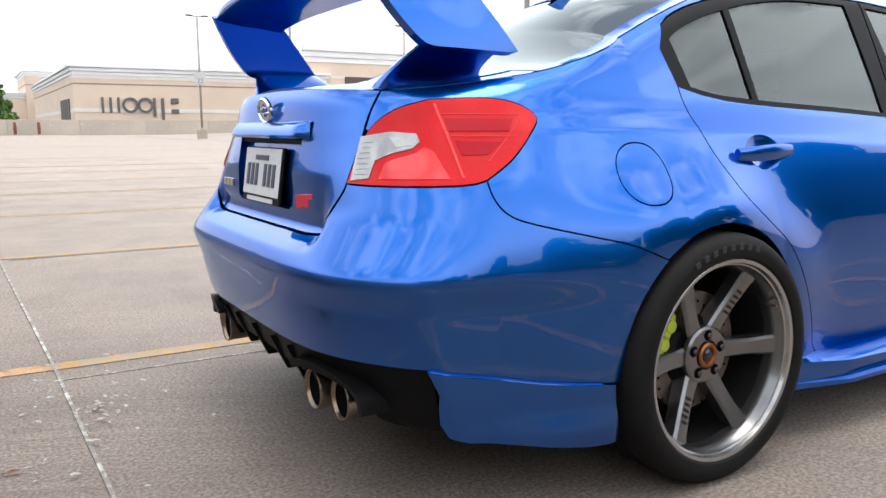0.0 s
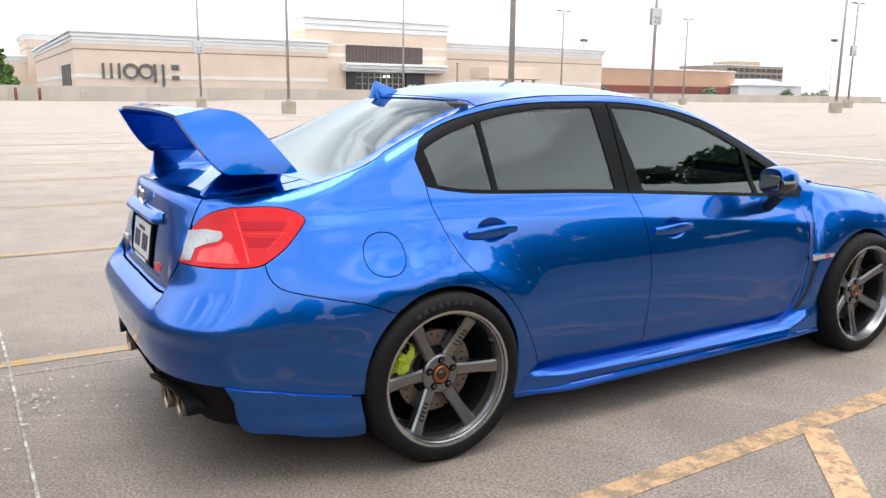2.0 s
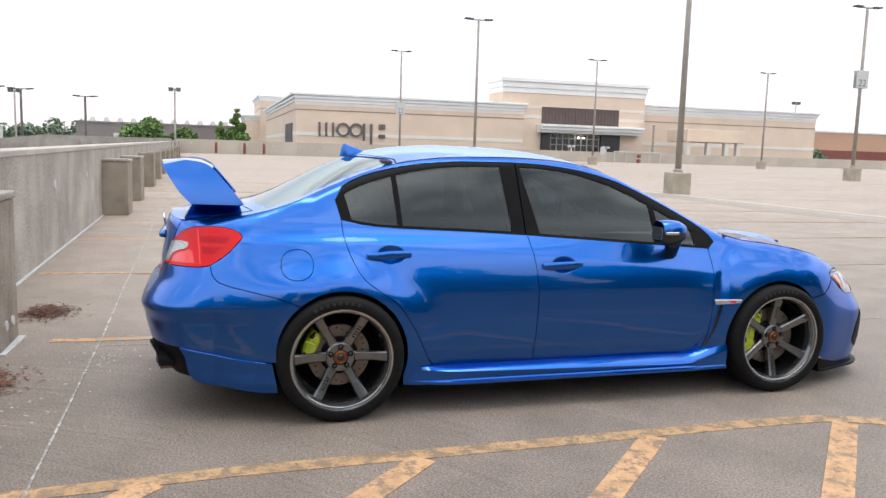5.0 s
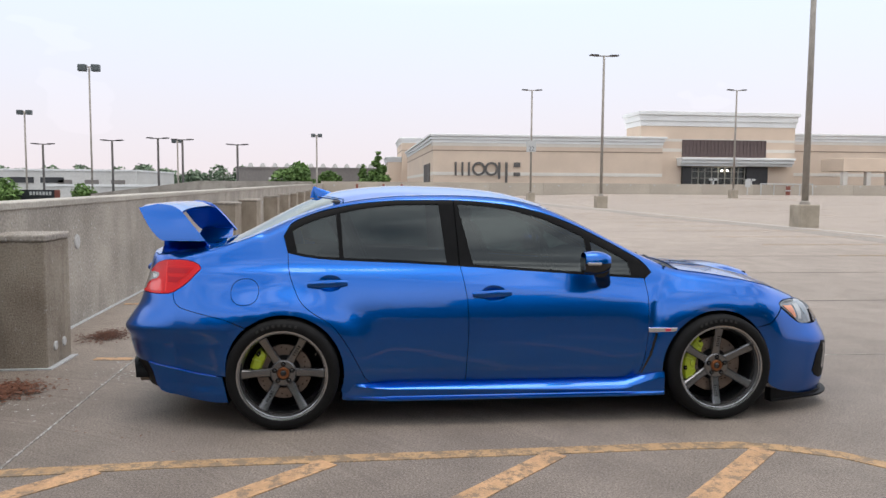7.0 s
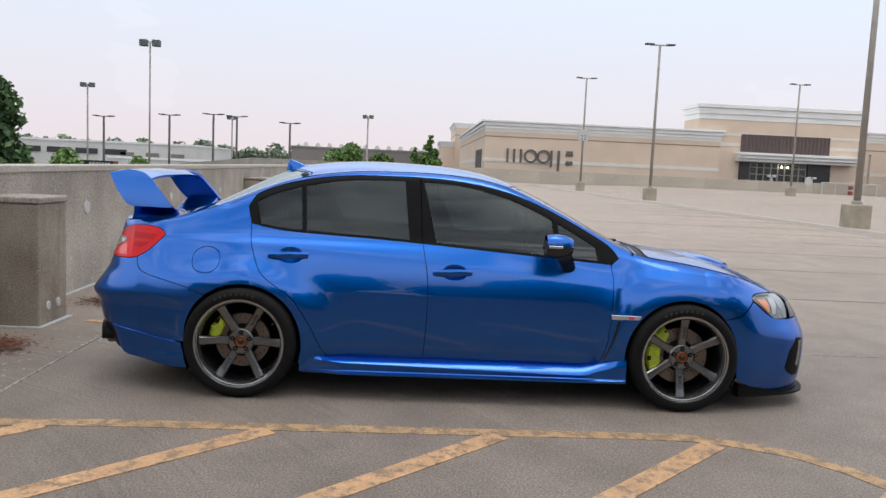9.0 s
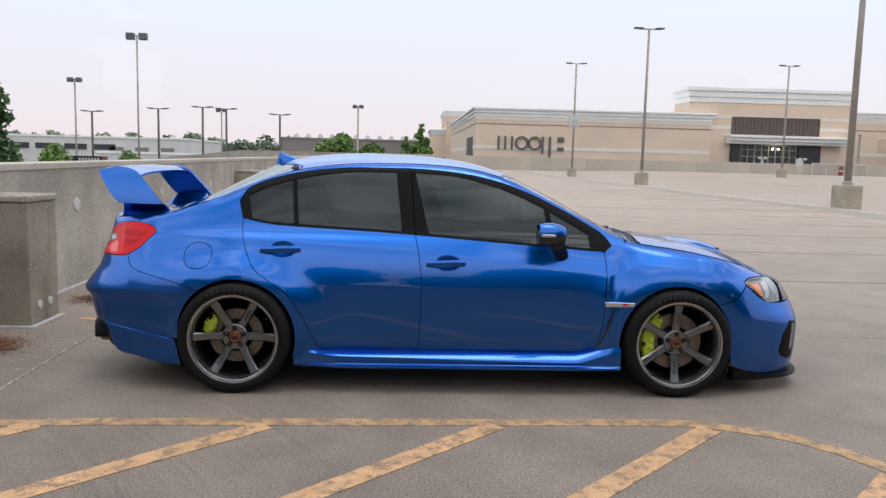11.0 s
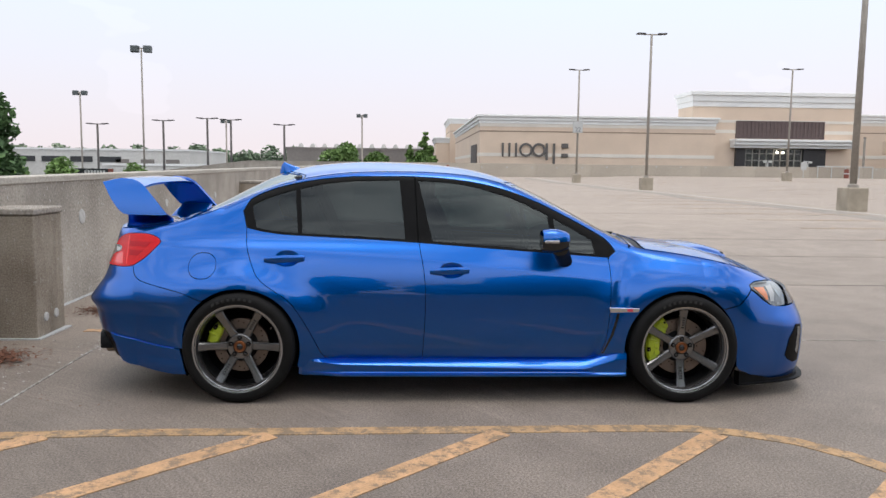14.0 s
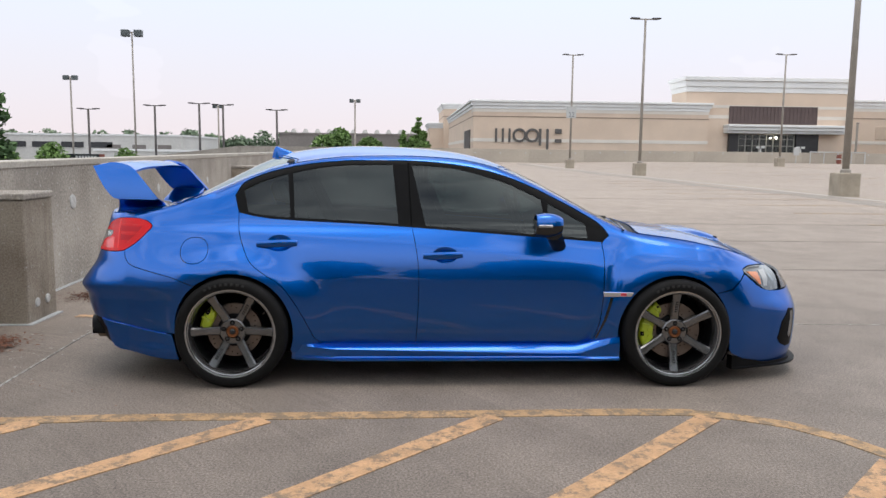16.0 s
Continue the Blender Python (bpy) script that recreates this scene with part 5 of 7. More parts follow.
def top_panel(name, outline, mat, parent, label="", **k):
    ob = new(name, skin(outline, top, top_normal, (1,), name=name, mat=mat, **k))
    ob.parent = parent
    return tagged(ob, label)


def sweep_skin(name, rows, mat, parent, label="", closed=False, caps=True, smooth=True):
    """A body lofted through rows of points."""
    bm = bmesh.new()
    rings = [[bm.verts.new(p) for p in r] for r in rows]
    for a, b in zip(rings, rings[1:]):
        n = len(a)
        for i in range(n if closed else n - 1):
            bm.faces.new((a[i], a[(i + 1) % n], b[(i + 1) % n], b[i]))
    if caps and closed:
        bm.faces.new(rings[0])
        bm.faces.new(rings[-1])
    bmesh.ops.recalc_face_normals(bm, faces=bm.faces[:])
    ob = part(name, bm, mat, parent, label)
    if smooth:
        ob.data.shade_smooth()
        ob.data.set_sharp_from_angle(angle=radians(38))
    return ob


car = thing("sedan_car", "parked blue pearl sports sedan with tall rear wing", "car")
belt_z = curve((-1.34, 1.030), (-1.306, 1.020), (-1.134, 0.987), (-0.92, 0.973), (-0.595, 0.959), (-0.27, 0.940), (0.053, 0.918), (0.377, 0.896), (0.705, 0.874), (0.89, 0.862), (0.96, 0.858))
frame_top = curve((-1.334, 1.115), (-1.328, 1.145), (-1.311, 1.174), (-1.218, 1.230), (-1.05, 1.282), (-0.833, 1.319), (-0.614, 1.335), (-0.349, 1.337), (-0.173, 1.331), (0.048, 1.308), (0.261, 1.262),
                  (0.448, 1.193), (0.627, 1.107), (0.80, 1.014), (0.874, 0.968), (0.935, 0.891), (0.95, 0.858), soft=0.006)
# how far the panes stand below the frame's outer edge
frame_in = curve((-1.30, 0.048), (-1.03, 0.038), (-0.7, 0.026), (-0.06, 0.021), (0.16, 0.032), (0.5, 0.050), (0.8, 0.060))
ARCH = 0.352


def arch(ax, a0, a1, n=26, r=ARCH):
    return [(ax + r * math.cos(radians(a0 + (a1 - a0) * i / n)), HUB_Z + r * math.sin(radians(a0 + (a1 - a0) * i / n))) for i in range(n + 1)]


door_back = flow([(-1.306, 1.020), (-1.297, 0.925), (-1.264, 0.826), (-1.211, 0.732), (-1.120, 0.661), (-1.030, 0.595), (-0.945, 0.474), (-0.878, 0.345), (-0.845, 0.280), (-0.800, 0.245)], 4)
door_mid = flow([(-0.27, 0.940), (-0.235, 0.74), (-0.23, 0.53), (-0.245, 0.245)], 5)
door_front = flow([(0.76, 0.240), (0.822, 0.262), (0.862, 0.37), (0.877, 0.50), (0.885, 0.66), (0.888, 0.79), (0.878, 0.8625)], 4)
belt_run = [(x, belt_z(x)) for x in np.linspace(-1.306, -0.27, 12)]
belt_front = [(x, belt_z(x)) for x in np.linspace(-0.27, 0.878, 12)]
top_run = [(x, frame_top(x)) for x in np.linspace(-1.333, 0.94, 60)]
bumper_seam = flow(xz((-1.962, 0.797), (-1.955, 0.757), (-1.93, 0.723), (-1.875, 0.701), (-1.742, 0.669), (-1.64, 0.644), (-1.537, 0.603)), 4)
lamp_outer = flow(xz((-1.962, 0.797), (-1.895, 0.841), (-1.837, 0.898), (-1.808, 0.936), (-1.845, 0.966), (-1.915, 0.979), (-2.03, 0.975)), 4)
lamp_inner = flow(tail_pts((0.597, 0.975), (0.548, 0.953), (0.507, 0.905), (0.4995, 0.84), (0.497, 0.785)), 3)
lamp_low = flow(tail_pts((0.497, 0.785), (0.57, 0.783)) + xz((-2.02, 0.786), (-1.962, 0.797)), 3)


def handle(x, z, sgn, parent, recess=0.0):
    """A pull handle over a scooped recess."""
    rows = []
    for i in range(15):
        f = i / 14
        px = x - 0.118 + 0.236 * f
        out = 0.005 + 0.018 * math.sin(math.pi * min(max(f, 0.03), 0.97)) ** 0.5
        h = 0.016 + 0.007 * math.sin(math.pi * f)
        w = half_width(px, z)
        rows.append([(px, sgn * (w + out + 0.010 * math.cos(a)), z - 0.004 * math.cos(math.pi * f) + h * math.sin(a)) for a in np.linspace(0, 2 * math.pi, 11)[:-1]])
    sweep_skin("handle", rows, PAINT, parent, "body-coloured pull handle", closed=True)
    rows, cx = [], x + recess
    for ring in range(11):
        f = 0.04 + 0.96 * ring / 10
        depth = 0.013 * (1 - f * f) ** 1.1 - 0.0004
        rows.append([(cx + 0.076 * f * math.cos(a), sgn * (half_width(cx + 0.076 * f * math.cos(a), z + 0.048 * f * math.sin(a)) - depth), z + 0.048 * f * math.sin(a))
                     for a in np.linspace(0, 2 * math.pi, 33)])
    sweep_skin("handle_recess", rows, PAINT, parent, "scooped recess behind the handle", caps=False)


def oval(cx, cz, rx, rz, n=40, square=1.0):
    """A closed round outline; square below 1 fills its corners out."""
    turns = [2 * math.pi * i / n for i in range(n)]
    return [(cx + rx * math.copysign(abs(math.cos(a)) ** square, math.cos(a)), cz + rz * math.copysign(abs(math.sin(a)) ** square, math.sin(a))) for a in turns]


def pane(x_low0, x_top0, x_low1, x_top1, n=14):
    """An outline for side glass between the belt and the frame, with raked ends."""
    lo = [(x, belt_z(x) + 0.016) for x in np.linspace(x_low0, x_low1, n)]
    hi = [(x, frame_top(x) - frame_in(x)) for x in np.linspace(x_top1, x_top0, n)]
    return lo + hi


CREASE_ROWS = [(x, crease_z(x) + d) for x in np.arange(-1.44, 1.1, 0.014) for d in (-0.018, -0.008, -0.003, 0.003, 0.008, 0.018)]
CREASE_ROWS += [(at_x(x, crease_z(x)), crease_z(x) + d) for x in np.arange(-1.84, -1.45, 0.02) for d in (-0.014, -0.005, 0.005, 0.014)]


def build_side(s):
    q = (s,)
    rear_door = side_panel("rear_door", door_back + door_mid[::-1] + belt_run[::-1][1:-1], PAINT, car, q, "blue rear door", rows=CREASE_ROWS, step=0.022, holes=(oval(-1.055, 0.845, 0.074, 0.046),))
    front_door = side_panel("front_door", door_mid + door_front + belt_front[::-1][1:-1], PAINT, car, q, "blue front door", rows=CREASE_ROWS, step=0.022, holes=(oval(-0.072, 0.781, 0.074, 0.046),))
    handle(-1.068, 0.845, s, rear_door, 0.013)
    handle(-0.086, 0.781, s, front_door, 0.014)
    rail = [(x, rail_z(x) - 0.002) for x in np.linspace(0.99, CORNER_R, 46)]
    rail += [(at_x(x, rail_z(x) - 0.002), rail_z(x) - 0.002) for x in np.linspace(-1.5, -2.055, 16)]
    a_seam = arch(-AXLE, 127, -18)
    quarter = bumper_seam + a_seam[1:] + [(-0.985, 0.195), (-0.80, 0.195)] + door_back[::-1] + top_run + [(0.965, 0.88)] + rail + tail_pts((0.4965, 0.9975), (0.4968, 0.95), (0.4972, 0.91)) + lamp_inner[::-1][-7:-1] + lamp_outer[::-1]
    body = side_panel("body_side", quarter, PAINT, car, q, "blue quarter panel, roof rail and pillars in one", rows=CREASE_ROWS, step=0.022, holes=(oval(-1.562, 0.803, 0.094, 0.073, 56, 0.88),))
    side_panel("fuel_door", oval(-1.562, 0.803, 0.094, 0.073, 56, 0.88), PAINT, body, q, "round flush fuel door", step=0.02)
    fender = [(0.888, 0.866)] + door_front[::-1][1:] + [(0.80, 0.195), (0.985, 0.195)] + arch(AXLE, 198, 44, 30) + flow(xz((1.66, 0.592), (1.752, 0.680)), 3)
    fender += flow(xz((1.745, 0.703), (1.80, 0.721), (1.91, 0.7165), (1.955, 0.709)), 3) + [(at_x(x, rail_z(x) - 0.003), rail_z(x) - 0.003) for x in np.linspace(1.955, 0.985, 40)]
    side_panel("front_fender", fender, PAINT, car, q, "blue front fender with vent behind the wheel", rows=CREASE_ROWS, step=0.015)
    # glass and its frame
    g_quarter, g_rear = pane(-1.250, -1.282, -1.002, -1.026), pane(-0.974, -0.996, -0.353, -0.393)
    g_front, g_vent = pane(-0.187, -0.274, 0.548, 0.519), pane(0.580, 0.556, 0.800, 0.787)
    for nm, outline, holes in (("rear_window_frame", [(x, belt_z(x)) for x in np.linspace(-1.306, -0.277, 16)] + [(-0.300, frame_top(-0.30))] + [p for p in top_run[::-1] if p[0] < -0.305], (g_quarter, g_rear)),
                               ("front_window_frame", [(x, belt_z(x)) for x in np.linspace(-0.271, 0.93, 18)] + [p for p in top_run[::-1] if p[0] > -0.289] + [(-0.294, frame_top(-0.294))], (g_front, g_vent))):
        side_panel(nm, outline, BLACK_TRIM, rear_door if nm[0] == "r" else front_door, q, "black window surround", lift=-0.003, holes=holes, step=0.04, lip=0.02, gap=0.001)
    side_panel("centre_pillar", [(-0.345, 0.95), (-0.20, 0.94), (-0.24, 1.345), (-0.37, 1.345)], BLACK_TRIM, car, q, "black centre pillar", lift=-0.016, step=0.06, lip=0)
    for nm, outline, owner in (("quarter_glass", g_quarter, rear_door), ("rear_door_glass", g_rear, rear_door), ("front_door_glass", g_front, front_door), ("vent_glass", g_vent, front_door)):
        ob = side_panel(nm, outline, GLASS_SIDE if owner is rear_door else GLASS_DOOR, owner, q, "tinted window pane", lift=-0.008, gap=-0.004, lip=0, step=0.018)
        ob.visible_shadow = False
    # lamps
    lamp = lamp_outer + lamp_inner[1:] + lamp_low[1:-1]
    light = side_panel("tail_light", lamp, RED_LENS, car, q, "red wraparound tail light", lift=0.003, step=0.02, lip=0.02)
    side_panel("reverse_lamp", flow(xz((-2.183, 0.790), (-2.164, 0.845), (-2.147, 0.893)), 2) + xz((-2.104, 0.904), (-2.066, 0.899), (-2.064, 0.880), (-2.081, 0.863), (-2.115, 0.852), (-2.142, 0.836), (-2.160, 0.797)),
               CLEAR_LENS, light, q, "clear reversing lamp", lift=0.0055, step=0.012, lip=0.006)
    side_panel("reverse_reflector", xz((-2.112, 0.892), (-2.078, 0.889), (-2.078, 0.872), (-2.105, 0.864)), SIGN_WHITE, light, q, "bright reflector in the reversing lamp", lift=0.0065, step=0.012, lip=0.002)
    for k in range(7):
        z = 0.803 + 0.012 * k
        x = -2.174 + 0.0045 * k
        side_panel("lens_ridge", xz((x, z), (x + 0.012, z + 0.002), (x + 0.012, z + 0.006), (x, z + 0.004)), SIGN_WHITE, light, q, lift=0.007, step=0.01, lip=0.002)
    side_panel("lens_bar", xz((-2.011, 0.933), (-1.866, 0.932), (-1.886, 0.902), (-2.010, 0.901)), RED_DEEP, light, q, "deep red lens bar", lift=0.0045, step=0.015, lip=0.004)
    side_panel("lens_bar", xz((-2.004, 0.884), (-1.905, 0.881), (-1.945, 0.850), (-2.000, 0.848)), RED_DEEP, light, q, "deep red lens bar", lift=0.0045, step=0.015, lip=0.004)
    for pts in (((-2.020, 0.944), (-1.850, 0.943), (-1.8535, 0.938), (-2.020, 0.939)), ((-2.016, 0.895), (-1.872, 0.894), (-1.876, 0.889), (-2.015, 0.890)), ((-1.852, 0.938), (-1.848, 0.936), (-1.946, 0.836), (-1.951, 0.838)),
                ((-2.024, 0.966), (-2.016, 0.966), (-2.012, 0.905), (-2.020, 0.905)), ((-2.020, 0.905), (-2.012, 0.905), (-2.004, 0.800), (-2.013, 0.800))):
        side_panel("light_guide", xz(*pts), RED_GUIDE, light, q, "bright red light guide", lift=0.0048, step=0.02, lip=0.003)
    for pts in (((-2.150, 0.796), (-2.132, 0.833), (-2.108, 0.846), (-2.080, 0.855), (-2.062, 0.870), (-2.045, 0.858), (-2.032, 0.798)),):
        side_panel("lens_bar", xz(*pts), RED_LOWER, light, q, "deep red lower lens", lift=0.0045, step=0.015, lip=0.004)
    head = flow(xz((1.745, 0.700), (1.80, 0.718), (1.91, 0.7135), (2.0, 0.694), (2.03, 0.63)), 3) + flow(xz((2.022, 0.567), (1.945, 0.566), (1.89, 0.585), (1.754, 0.687)), 3)
    hl = side_panel("headlight", head, HEAD_LENS, car, q, "clear headlight unit", lift=0.001, step=0.02, lip=0.03)
    side_panel("side_marker", flow(xz((1.770, 0.690), (1.855, 0.684)), 2) + xz((1.882, 0.606), (1.866, 0.608)), AMBER_LENS, hl, q, "amber side marker", lift=0.004, step=0.02, lip=0.004)
    side_panel("inner_reflector", xz((1.868, 0.690), (1.925, 0.692), (1.938, 0.640), (1.930, 0.592), (1.897, 0.596)), CLEAR_LENS, hl, q, "pale inner reflector beside the marker", lift=0.003, step=0.015, lip=0.003)
    side_panel("projector", oval(at_x(1.972, 0.638), 0.640, 0.019, 0.026, 20), MIRROR_GLASS, hl, q, "grey projector lens", lift=0.003, step=0.015, lip=0.003)
    side_panel("headlight_shroud", xz((1.755, 0.700), (1.80, 0.714), (1.905, 0.710), (1.895, 0.699), (1.81, 0.699)), GLOSS_BLACK, hl, q, "dark headlight shroud", lift=0.004, step=0.02, lip=0.004)
    # sill with its step
    rows = []
    for x in np.linspace(-0.965, 0.985, 60):
        kick = max(0, (x - 0.70) / 0.285)
        kick = kick * kick * (3 - 2 * kick)
        back = max(0, (-0.72 - x) / 0.25)
        out = 0.062 * (1 - 0.90 * min(back, 1)) * (1 - 0.55 * kick)
        zt = 0.246 + 0.055 * kick + 0.01 * back
        base = 0.800 + 0.022 * kick
        fall = min(max((x + 0.9) / 1.5, 0), 1)
        rows.append([(x, s * (base - 0.05), zt + 0.004), (x, s * (base - 0.006), zt + 0.002), (x, s * (base + 0.016), zt - 0.006), (x, s * (base + out * 0.82), zt - 0.012 - 0.024 * fall - 0.012 * back), (x, s * (base + out * 0.90), zt - 0.018 - 0.028 * fall),
                     (x, s * (base + out * 0.74), 0.181), (x, s * (base + out * 0.80), 0.174), (x, s * (base + out * 1.02), 0.168 + 0.006 * back), (x, s * (base + out * 1.02), 0.156), (x, s * (base + out * 0.6), 0.150), (x, s * (base - 0.12), 0.150)])
    sweep_skin("side_skirt", rows, PAINT, car, "blue sculpted side skirt")
    part("skirt_end", box(-0.985, -0.955, *sorted((s * 0.69, s * 0.800)), 0.152, 0.25, 0.004), PAINT, car)
    # vent and badge behind the front wheel
    part("fender_badge", prism([(0.875, 0.545), (0.868, 0.575), (1.055, 0.572), (1.048, 0.548)], *sorted((s * (half_width(1.0, 0.56) - 0.02), s * (half_width(1.0, 0.56) + 0.006))), "y", 0.003), CHROME, car, "chrome fender badge strip")
    part("badge_mark", box(0.975, 1.01, *sorted((s * (half_width(1.0, 0.56) + 0.005), s * (half_width(1.0, 0.56) + 0.008))), 0.552, 0.568), RED_BADGE, car, "small red badge mark")
    # black panel laid on the fender gives the vent recess its shade
    side_panel("fender_vent", [(0.921, 0.538), (0.940, 0.538), (0.905, 0.403), (0.853, 0.284), (0.840, 0.284), (0.886, 0.403)], GLOSS_BLACK, car, q, "black panel standing for the shaded vent slot", lift=0.002, step=0.03)
    # mirror
    rows = []
    for i in range(13):
        f = i / 12
        px = 0.447 + 0.156 * f
        r = (math.sin(math.pi * (0.24 + 0.68 * f))) ** 0.35
        rows.append([(px, s * (0.874 + 0.070 * r * math.copysign(abs(math.cos(a)) ** 0.75, math.cos(a))), 0.974 + 0.069 * r * math.copysign(abs(math.sin(a)) ** 0.75, math.sin(a))) for a in np.linspace(0, 2 * math.pi, 19)[:-1]])
    low = [[(p[0], p[1], min(p[2], 0.974)) for p in r] for r in rows]
    mirror = sweep_skin("mirror", low, GLOSS_BLACK, front_door, "black lower mirror housing", closed=True)
    cap = [[(p[0] + 0.002, p[1] + s * 0.0015 * (1 if abs(p[1]) > 0.874 else -1), p[2] + 0.002) for p in r[:10]] for r in rows]
    sweep_skin("mirror_cap", cap, PAINT, mirror, "blue mirror cap", caps=False)
    part("mirror_glass", prism([(s * 0.822, 0.936), (s * 0.922, 0.936), (s * 0.924, 1.004), (s * 0.820, 1.008)], 0.444, 0.449, "x", 0.002), MIRROR_GLASS, mirror, "mirror pane")
    part("turn_signal", box(0.456, 0.54, *sorted((s * 0.936, s * 0.946)), 0.966, 0.982, 0.003), CHROME, mirror, "clear repeater strip")
    rows = []
    for f in np.linspace(0, 1, 7):
        c = Vector((0.612 - 0.055 * f, s * (0.755 + 0.115 * f), 0.840 + 0.085 * f))
        w = 0.046 + 0.006 * f
        rows.append([(c.x + w * math.cos(a), c.y, c.z + 0.040 * math.sin(a)) for a in np.linspace(0, 2 * math.pi, 13)[:-1]])
    sweep_skin("mirror_foot", rows, GLOSS_BLACK, mirror, "black mirror foot", closed=True)
    # wheel housing
    for ax in (-AXLE, AXLE):
        bm = bmesh.new()
        prof = [(0.372, 0.52), (0.372, 0.795)]
        rings = [[bm.verts.new((ax + r * math.cos(radians(a)), s * y, HUB_Z + r * math.sin(radians(a)))) for a in range(-30, 211, 10)] for r, y in ((0.05, 0.52), *prof)]
        for a, b in zip(rings, rings[1:]):
            for i in range(len(a) - 1):
                bm.faces.new((a[i], a[i + 1], b[i + 1], b[i]))
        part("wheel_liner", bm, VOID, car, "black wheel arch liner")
    return rear_door


for s in (-1, 1):
    build_side(s)

# bumpers, both halves in one mesh
low_edge = flow(tail_pts((0.0, 0.384), (0.25, 0.384), (0.45, 0.386), (0.60, 0.388)) + xz((-2.110, 0.386)), 4)
bumper = low_edge + flow(xz((-2.110, 0.386), (-2.017, 0.365), (-1.878, 0.338), (-1.80, 0.327)), 3) + arch(-AXLE, 181, 127, 12) + bumper_seam[::-1] + lamp_low[::-1] + flow(tail_pts((0.494, 0.767), (0.470, 0.722), (0.443, 0.686), (0.405, 0.658), (0.2, 0.656), (0.0, 0.656)), 4)
rear_bumper = side_panel("rear_bumper", bumper, PAINT, car, (-1, 1), "blue rear bumper cover", step=0.012, lip=0.04,
                         rows=[(u, z) for u in np.arange(-2.895, -1.9, 0.012) for z in (0.570, 0.575, 0.580, 0.626, 0.633, 0.640, 0.646, 0.651)])
spat = flow(xz((-2.110, 0.388), (-2.017, 0.367), (-1.878, 0.340), (-1.80, 0.329)), 3) + [(-1.700, 0.317), (-1.693, 0.24), (-1.690, 0.160)] + flow(xz((-1.72, 0.160), (-1.88, 0.182), (-2.045, 0.216), (-2.082, 0.33)), 3)
for s in (-1, 1):
    side_panel("bumper_spat", spat, PAINT, rear_bumper, (s,), "blue lower bumper corner", lift=0.007, step=0.014)
for s in (-1, 1):
    rows = []
    for u, z in flow(xz((-2.106, 0.3865), (-2.017, 0.366), (-1.878, 0.339), (-1.80, 0.328), (-1.702, 0.317)), 8):
        p, n = side(u, z), side_normal(u, z)
        rows.append([((p + n * o).x, s * (p + n * o).y, z + d) for o, d in ((-0.004, 0.004), (0.003, 0.004), (0.0075, 0.0015), (0.0085, -0.0015), (0.007, -0.004))])
    sweep_skin("bumper_ledge", rows, PAINT, rear_bumper, "fine ledge between bumper and its lower corner")
lid = flow(tail_pts((0.0, 0.658), (0.2, 0.658), (0.400, 0.661), (0.438, 0.689), (0.465, 0.725), (0.489, 0.767), (0.4935, 0.79), (0.4938, 0.905), (0.4940, 0.950), (0.4940, 0.998)), 4) + tail_pts((0.43, 1.004), (0.25, 1.011), (0.0, 1.015))
recess = tail_pts((0.0, 0.705), (0.20, 0.705), (0.225, 0.715), (0.250, 0.885), (0.0, 0.890))
# the lid's lower face is built as a frame round the number plate's recess
split = round_to(0.0, 0.8)
frame_out = lid + [(split, 0.892), ] + tail_pts((0.252, 0.887), (0.227, 0.714), (0.20, 0.703)) + [(split, 0.703)]
trunk_lid = side_panel("trunk_lid", frame_out, PAINT, car, (-1, 1), "blue boot lid with plate recess", step=0.014, lip=0.026, gap=0.0012)
side_panel("plate_recess", recess, PAINT, trunk_lid, (-1, 1), "blue plate recess", lift=-0.022, lip=0, gap=-0.006)
rows = []
for y in np.linspace(-0.295, 0.295, 31):
    p = side(round_to(abs(y), 0.905), 0.905)
    end = min(1, (0.2955 - abs(y)) / 0.03) ** 0.5
    rows.append([(p.x + 0.01, y, 0.886), (p.x - 0.026 * end, y, 0.886), (p.x - 0.034 * end, y, 0.894), (p.x - 0.030 * end, y, 0.906), (p.x - 0.012 * end, y, 0.926), (p.x + 0.01, y, 0.932)])
sweep_skin("lid_grip_bar", rows, PAINT, trunk_lid, "blue grip bar above the plate")
# shadow below the grip bar, put in as a black strip
part("grip_shadow", box(-2.195, -2.15, -0.25, 0.25, 0.872, 0.885, 0.003), BLACK_TRIM, trunk_lid, "black strip standing for the shadow under the grip bar")
plate = part("licence_plate", box(-0.005, 0.004, -0.157, 0.157, -0.082, 0.078, 0.003), BLACK_TRIM, trunk_lid, "plate in a black frame", place=pose(-2.207, 0.030, 0.782, 0, 8, 0))
part("plate_face", box(-0.009, -0.0065, -0.151, 0.151, -0.060, 0.074, 0.001), PLATE_WHITE, plate, "white plate face")
for i in range(7):
    if i != 3:
        part("plate_bar", box(-0.0115, -0.0095, -0.118 + 0.036 * i, -0.096 + 0.036 * i, -0.034, 0.030), PLATE_INK, plate)
part("plate_bar", box(-0.0115, -0.0095, -0.055, 0.055, 0.040, 0.054), PLATE_INK, plate)
part("plate_bar", box(-0.0085, -0.0065, -0.11, 0.11, -0.078, -0.066), PLATE_WHITE, plate)
bm = tube([(0.046, 0), (0.046, 0.006), (0.040, 0.010), (0.036, 0.006)], 32, "x")
emblem_disc = tube([(0.037, 0.0), (0.037, 0.005), (0.01, 0.007)], 28, "x")
emblem = part("emblem", bm, CHROME, trunk_lid, "oval chrome emblem", place=pose(-2.204, 0, 0.961, 0, 172, 0) @ Matrix.Diagonal((1, 1.15, 0.80, 1)))
